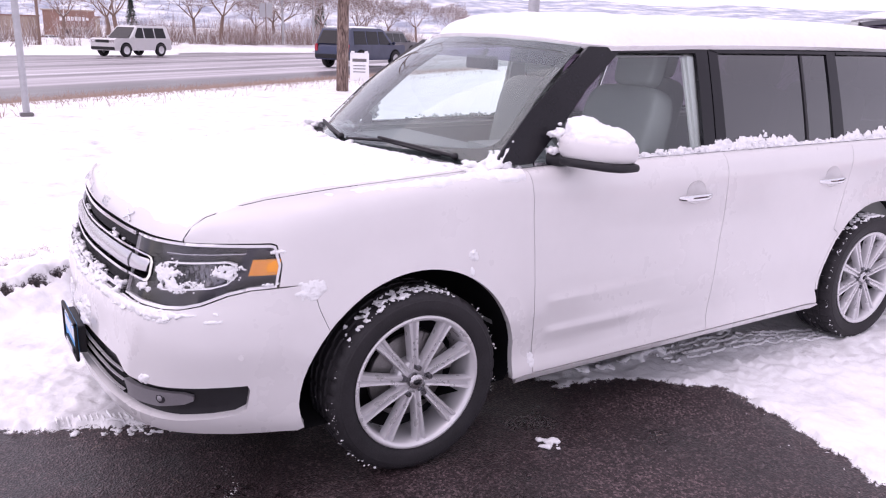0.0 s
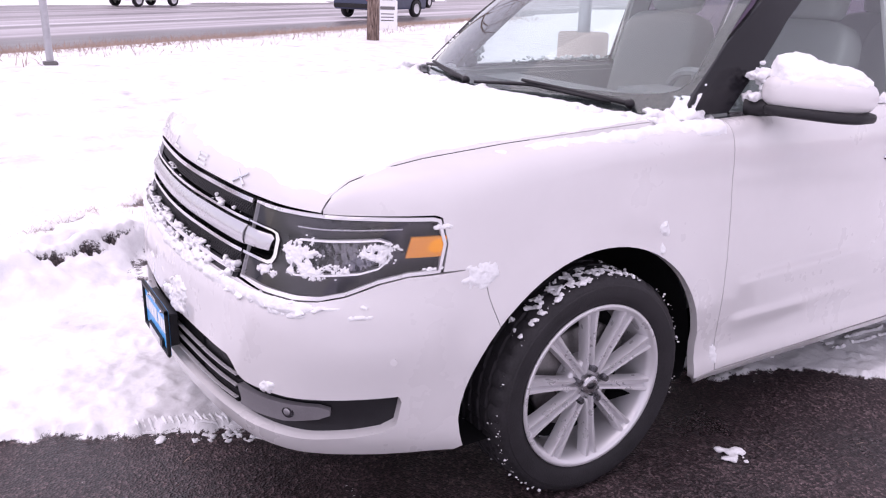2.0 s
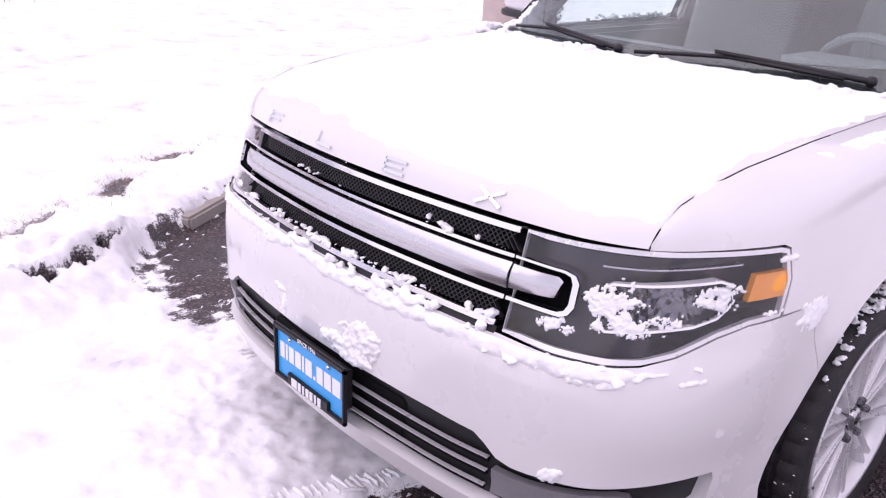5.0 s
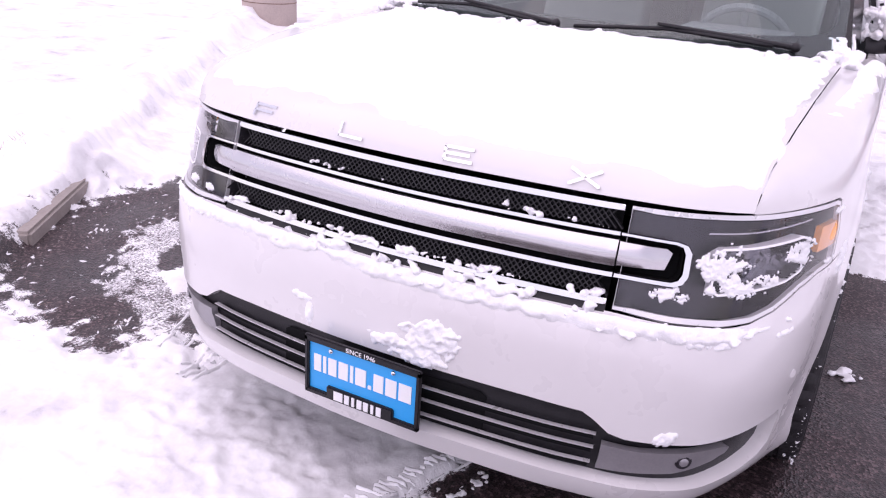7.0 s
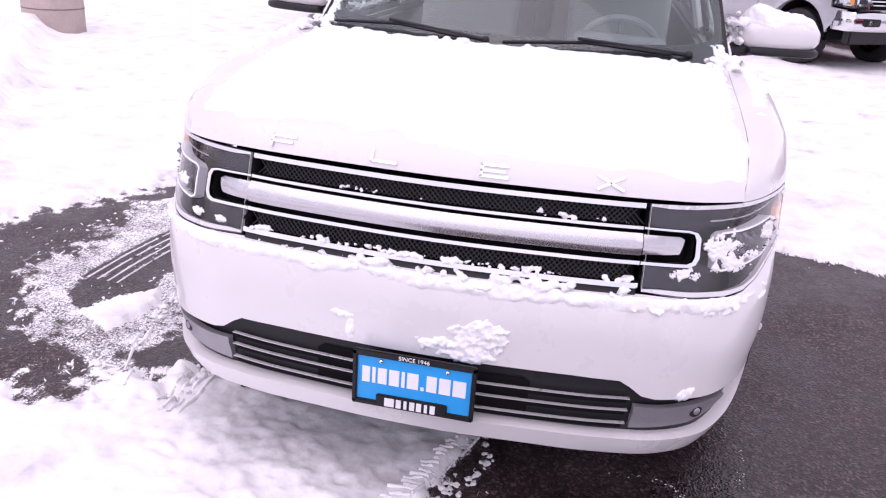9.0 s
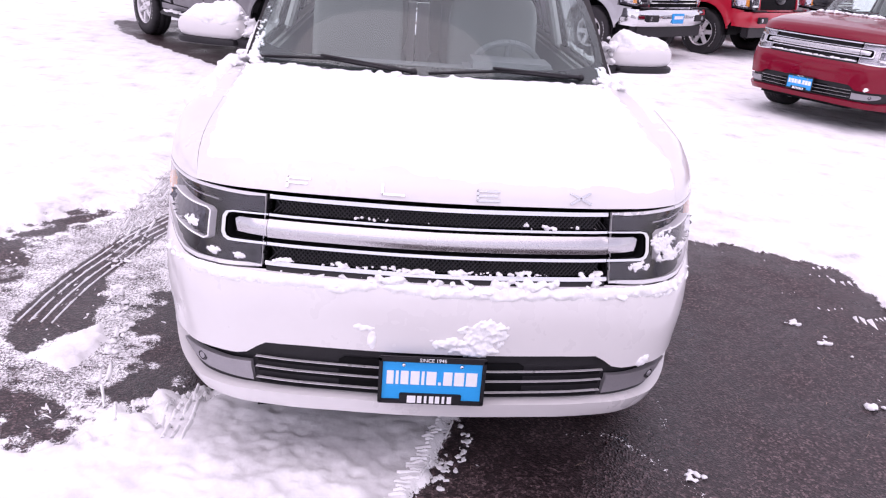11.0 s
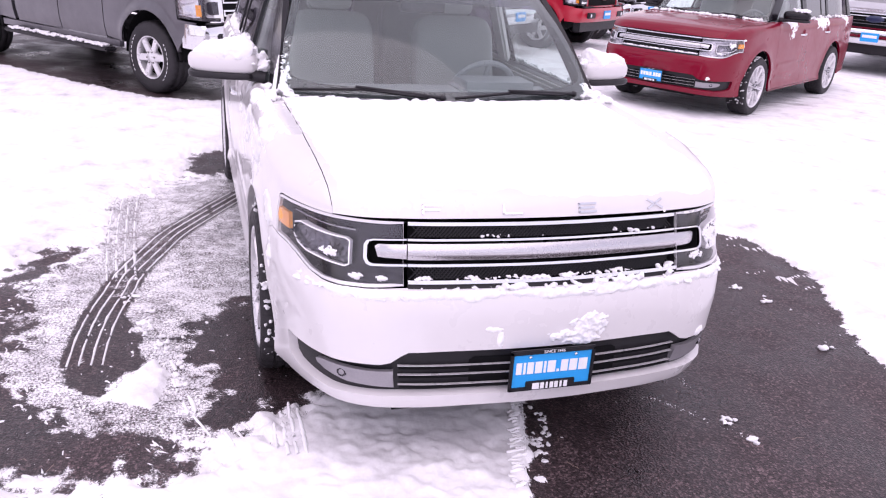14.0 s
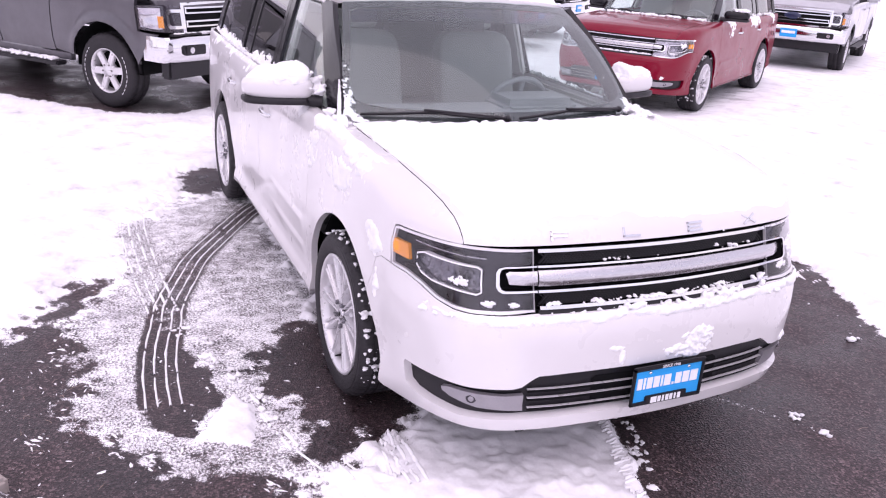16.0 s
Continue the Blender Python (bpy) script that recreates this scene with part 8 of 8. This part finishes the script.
road_turn = math.degrees(math.atan2(ALONG[1], ALONG[0]))
def roof_snow(label, at, turn, z, x0, x1, half, thick, seed):
    """A soft slab of snow on a vehicle's roof."""
    us, vs = np.linspace(x0, x1, 40), np.linspace(-half, half, 24)
    U, V = np.meshgrid(us, vs, indexing="ij")
    q = np.stack([U.ravel(), V.ravel(), np.zeros(U.size)], 1)
    d = np.minimum(np.minimum(q[:, 0] - min(x0, x1), max(x0, x1) - q[:, 0]), half - np.abs(q[:, 1]))
    q[:, 2] = z + thick * (1 - np.exp(-d / 0.07)) * (1 + 0.25 * lumpy(q, 2.5, seed) + 0.12 * lumpy(q, 8, seed))
    i, j = np.meshgrid(np.arange(39), np.arange(23), indexing="ij")
    a = (i * 24 + j).ravel()
    f = np.stack([a, a + 24, a + 25, a + 1], 1)
    edge = [i * 24 for i in range(40)] + [39 * 24 + j for j in range(1, 24)] + [i * 24 + 23 for i in range(38, -1, -1)] + [j for j in range(22, 0, -1)]
    v, faces = q.tolist(), f.tolist()
    o = len(v)
    v += [[*q[k][:2], z - 0.04] for k in edge]
    n = len(edge)
    faces += [(edge[k], o + k, o + (k + 1) % n, edge[(k + 1) % n])[::-1] for k in range(n)]
    ob = tagged(mesh_part("snow", v, faces, SNOW), label, "snow", kind="stuff")
    ob.matrix_basis = pose(at[0], at[1], at[2], 0, 0, turn)


roof_snow("thick snow on the grey pickup's cab", (*TRUCK_POSE, 0), TRUCK_TURN, 1.955, -2.68, -1.42, 0.66, 0.08, 1.0)
roof_snow("snow lying in the grey pickup's bed", (*TRUCK_POSE, 0), TRUCK_TURN, 0.86, -4.90, -2.76, 0.88, 0.12, 2.0)
for k, (a, d) in enumerate(((-100.5, 118), (-106, 119), (-113.5, 120), (-117, 121), (-121, 121), (-96, 117))):
    x, y, z = local(a, d)
    road_car("parked_car", ("dark", "silver", "white", "red", "grey", "white")[k] + " car parked far off before the shop", (NAVY, SILVER, WHITE, BRIGHTRED, GREY, WHITE)[k], (x, y, z), road_turn + 80 + 4 * k, 4.5, 1.5, 1.8, 1.1, 0.9, 0.5)
road_car("white_suv", "white boxy sport utility vehicle driving on the road", WHITE, (*SUV_AT, -0.15), road_turn, 4.35, 1.72, 1.82, 1.2, 1.02)
road_car("blue_minivan", "dark blue minivan with snow on its roof on the road", NAVY, (*VAN_AT, 0.06), road_turn + 174, 4.2, 1.68, 1.85, 0.9, 1.0, 0.25)
road_car("dark_car", "dark sport utility vehicle on the road", GREY, (*DARK_AT, -0.02), road_turn + 180, 4.6, 1.65, 1.85, 1.2, 1.0, 0.3)

roof_snow("snow on the blue minivan's roof", (*VAN_AT, 0.06), road_turn + 174, 1.68, -1.75, 0.35, 0.62, 0.07, 4.0)

# trees and scrub over the road
for k, (a, d, h, s) in enumerate(TREES):
    x, y, z = local(a, d)
    bare_tree("tree", "bare winter tree beyond the road, dusted with snow", (x, y, z), h, 20 + k, 0.48, 0.17, 6, "trees beyond the road", 0.22, None, 0.016)


def scrub():
    r = random.Random(11)
    sets = [([], []), ([], [])]
    for k in range(1000):
        a, d = r.uniform(-115, 5), 43 + 32 * r.random() ** 1.5
        x, y, z = local(a, d)
        if r.random() < 0.35 and a > -40 or noise.noise(Vector((a * 0.09, d * 0.05, 4.0))) < -0.12:
            continue
        size = r.uniform(0.7, 2.8) + 0.07 * (d - 43)
        for q in range(46):
            az, el = r.uniform(0, 2 * math.pi), r.uniform(0.15, 1.35)
            L = size * r.uniform(0.5, 1.2)
            p0 = Vector((x + r.gauss(0, 0.3), y + r.gauss(0, 0.3), z))
            p1 = p0 + Vector((math.cos(az) * math.cos(el), math.sin(az) * math.cos(el), math.sin(el))) * L
            w = Vector((-math.sin(az), math.cos(az), 0)) * r.uniform(0.010, 0.022)
            verts, faces = sets[0 if r.random() < 0.8 else 1]
            o = len(verts)
            verts += [p0 - w, p0 + w, p1]
            faces.append((o, o + 1, o + 2))
    tagged(mesh_part("scrub", *sets[0], TWIG, smooth=False), "brown leafless scrub beyond the road", "bushes", kind="stuff")
    tagged(mesh_part("snowy_scrub", *sets[1], SNOW, smooth=False), "snow-covered stems of the scrub beyond the road", "bushes", kind="stuff")


scrub()


def conifer(at, h, seed):
    r = random.Random(seed)
    t = thing("conifer", "dark green conifer far beyond the road", "tree", "far conifers")
    t.location = at
    bm = bmesh.new()
    rod(bm, (0, 0, 0), (0, 0, h * 0.95), h * 0.02, h * 0.004, 8)
    part("trunk", bm, BARK, t)
    verts, faces = [], []
    for k in range(900):
        u = r.random() ** 0.7
        z = h * (0.12 + 0.86 * u)
        rad = h * 0.20 * (1 - u) * r.uniform(0.4, 1.1) + 0.05
        az = r.uniform(0, 2 * math.pi)
        c = Vector((math.cos(az) * rad, math.sin(az) * rad, z - rad * 0.35))
        s = h * 0.035 * r.uniform(0.6, 1.3)
        o = len(verts)
        d = Vector((math.cos(az), math.sin(az), -0.35))
        w = Vector((-math.sin(az), math.cos(az), 0)) * s * 0.5
        verts += [c - d * s, c + w, c + d * s, c - w + Vector((0, 0, s * 0.2))]
        faces.append((o, o + 1, o + 2, o + 3))
    mesh_part("crown", verts, faces, NEEDLES, t, smooth=False)


NEEDLES = surface("needles", (0.035, 0.055, 0.04), 0.9, 0, 0.4, 3)
for a, d, h, s in ((-122, 80, 7.5, 1), (-127, 84, 6.0, 2), (-60, 95, 7.5, 3), (-88, 90, 6.5, 4)):
    conifer(local(a, d), h, s)

# the shop across the road
BRICKBROWN = surface("brown_render", (0.29, 0.165, 0.13), 0.9, 0, 0.12, 0.4)
TAN = surface("tan_render", (0.42, 0.34, 0.28), 0.9, 0, 0.10, 0.4)
shop = thing("shop", "wide brown shop building with a pale sign", "building")
sx0, sy0, _ = local(-130, 154, 0)
shop.matrix_basis = pose(sx0, sy0, float(lie(sx0, sy0)), 0, 0, road_turn)
for x0, x1, h, nm in ((-11.5, -5.2, 5.4, "tan rendered side wing"), (5.2, 48, 5.2, "tan rendered wall")):
    bm = bmesh.new()
    box(bm, (x0 + x1) / 2, -4, h / 2, x1 - x0, 8, h)
    wall = part("wall", bm, TAN, shop, nm, bevel=0.05)
    bm = bmesh.new()
    box(bm, (x0 + x1) / 2, -4, h + 0.12, x1 - x0 + 0.5, 8.6, 0.26)
    part("parapet", bm, BRICKBROWN, wall, bevel=0.03)
bm = bmesh.new()
box(bm, 0, 3.3, 3.3, 10.4, 4.0, 6.6)
front = part("entrance_front", bm, BRICKBROWN, shop, "taller brown entrance front", bevel=0.05)
bm = bmesh.new()
for k in range(8):
    box(bm, 4.0 - k * 1.0, 5.36, 4.9, 0.62, 0.12, 0.9 if k < 7 else 0.6)
part("sign_shapes", bm, PLATEWHITE, front, "pale blocks of a shop sign")
bm = bmesh.new()
box(bm, 0, 5.7, 2.9, 10.6, 1.2, 0.35)
part("canopy", bm, TAN, front, bevel=0.03)
for k in range(3):
    bm = bmesh.new()
    box(bm, -2.9 + k * 2.9, 5.32, 1.3, 2.2, 0.1, 2.6)
    part("glass_front", bm, GLOSSBLACK, front)
bm = bmesh.new()
box(bm, 0, 3.3, 6.7, 10.9, 4.5, 0.3)
part("cornice", bm, TAN, front, bevel=0.03)

# light poles and posts
for k, (a, d, h, r0) in enumerate(POSTS):
    p = thing("utility_post", "thin grey post beyond the road", "post", "posts beyond the road")
    p.location = local(a, d)
    bm = bmesh.new()
    rod(bm, (0, 0, 0), (0, 0, h), r0, r0 * 0.8, 10)
    part("shaft", bm, GALV if k % 2 else BARK, p, smooth=True)
    if k == 2:
        bm = bmesh.new()
        box(bm, 0, 0, h - 0.6, 1.2, 0.08, 1.2)
        part("sign_board", bm, GALV, p, bevel=0.01)

# hills: a long snowy ridge behind the town
HILL, hn, hl, hp = nodes_of("snowy_hills")
hz = noise_at(hn, hl, 0.02, 6, 0.65)
hr = ramp_of(hn, hl, hz.outputs["Fac"], [(0.38, (0.30, 0.33, 0.42)), (0.5, (0.52, 0.55, 0.62)), (0.62, (0.80, 0.81, 0.84))])
hl.new(hr.outputs["Color"], hp.inputs["Base Color"])
hp.inputs["Roughness"].default_value = 0.95
verts, faces = [], []
N = 220
for i in range(N):
    a = 2 * math.pi * i / N
    for j, (rad, k) in enumerate(((1500, 0.0), (1750, 0.55), (2100, 1.0), (2500, 0.6))):
        h = 78 + 42 * noise.noise(Vector((math.cos(a) * 2.2, math.sin(a) * 2.2, 0.7))) + 14 * noise.noise(Vector((math.cos(a) * 9, math.sin(a) * 9, j)))
        verts.append((rad * math.cos(a), rad * math.sin(a), -6 + h * k))
for i in range(N):
    for j in range(3):
        o, q = i * 4 + j, (i + 1) % N * 4 + j
        faces.append((o, q, q + 1, o + 1))
tagged(mesh_part("backdrop_hills", verts, faces, HILL), "low snowy hills behind the town", "hills", kind="structure")
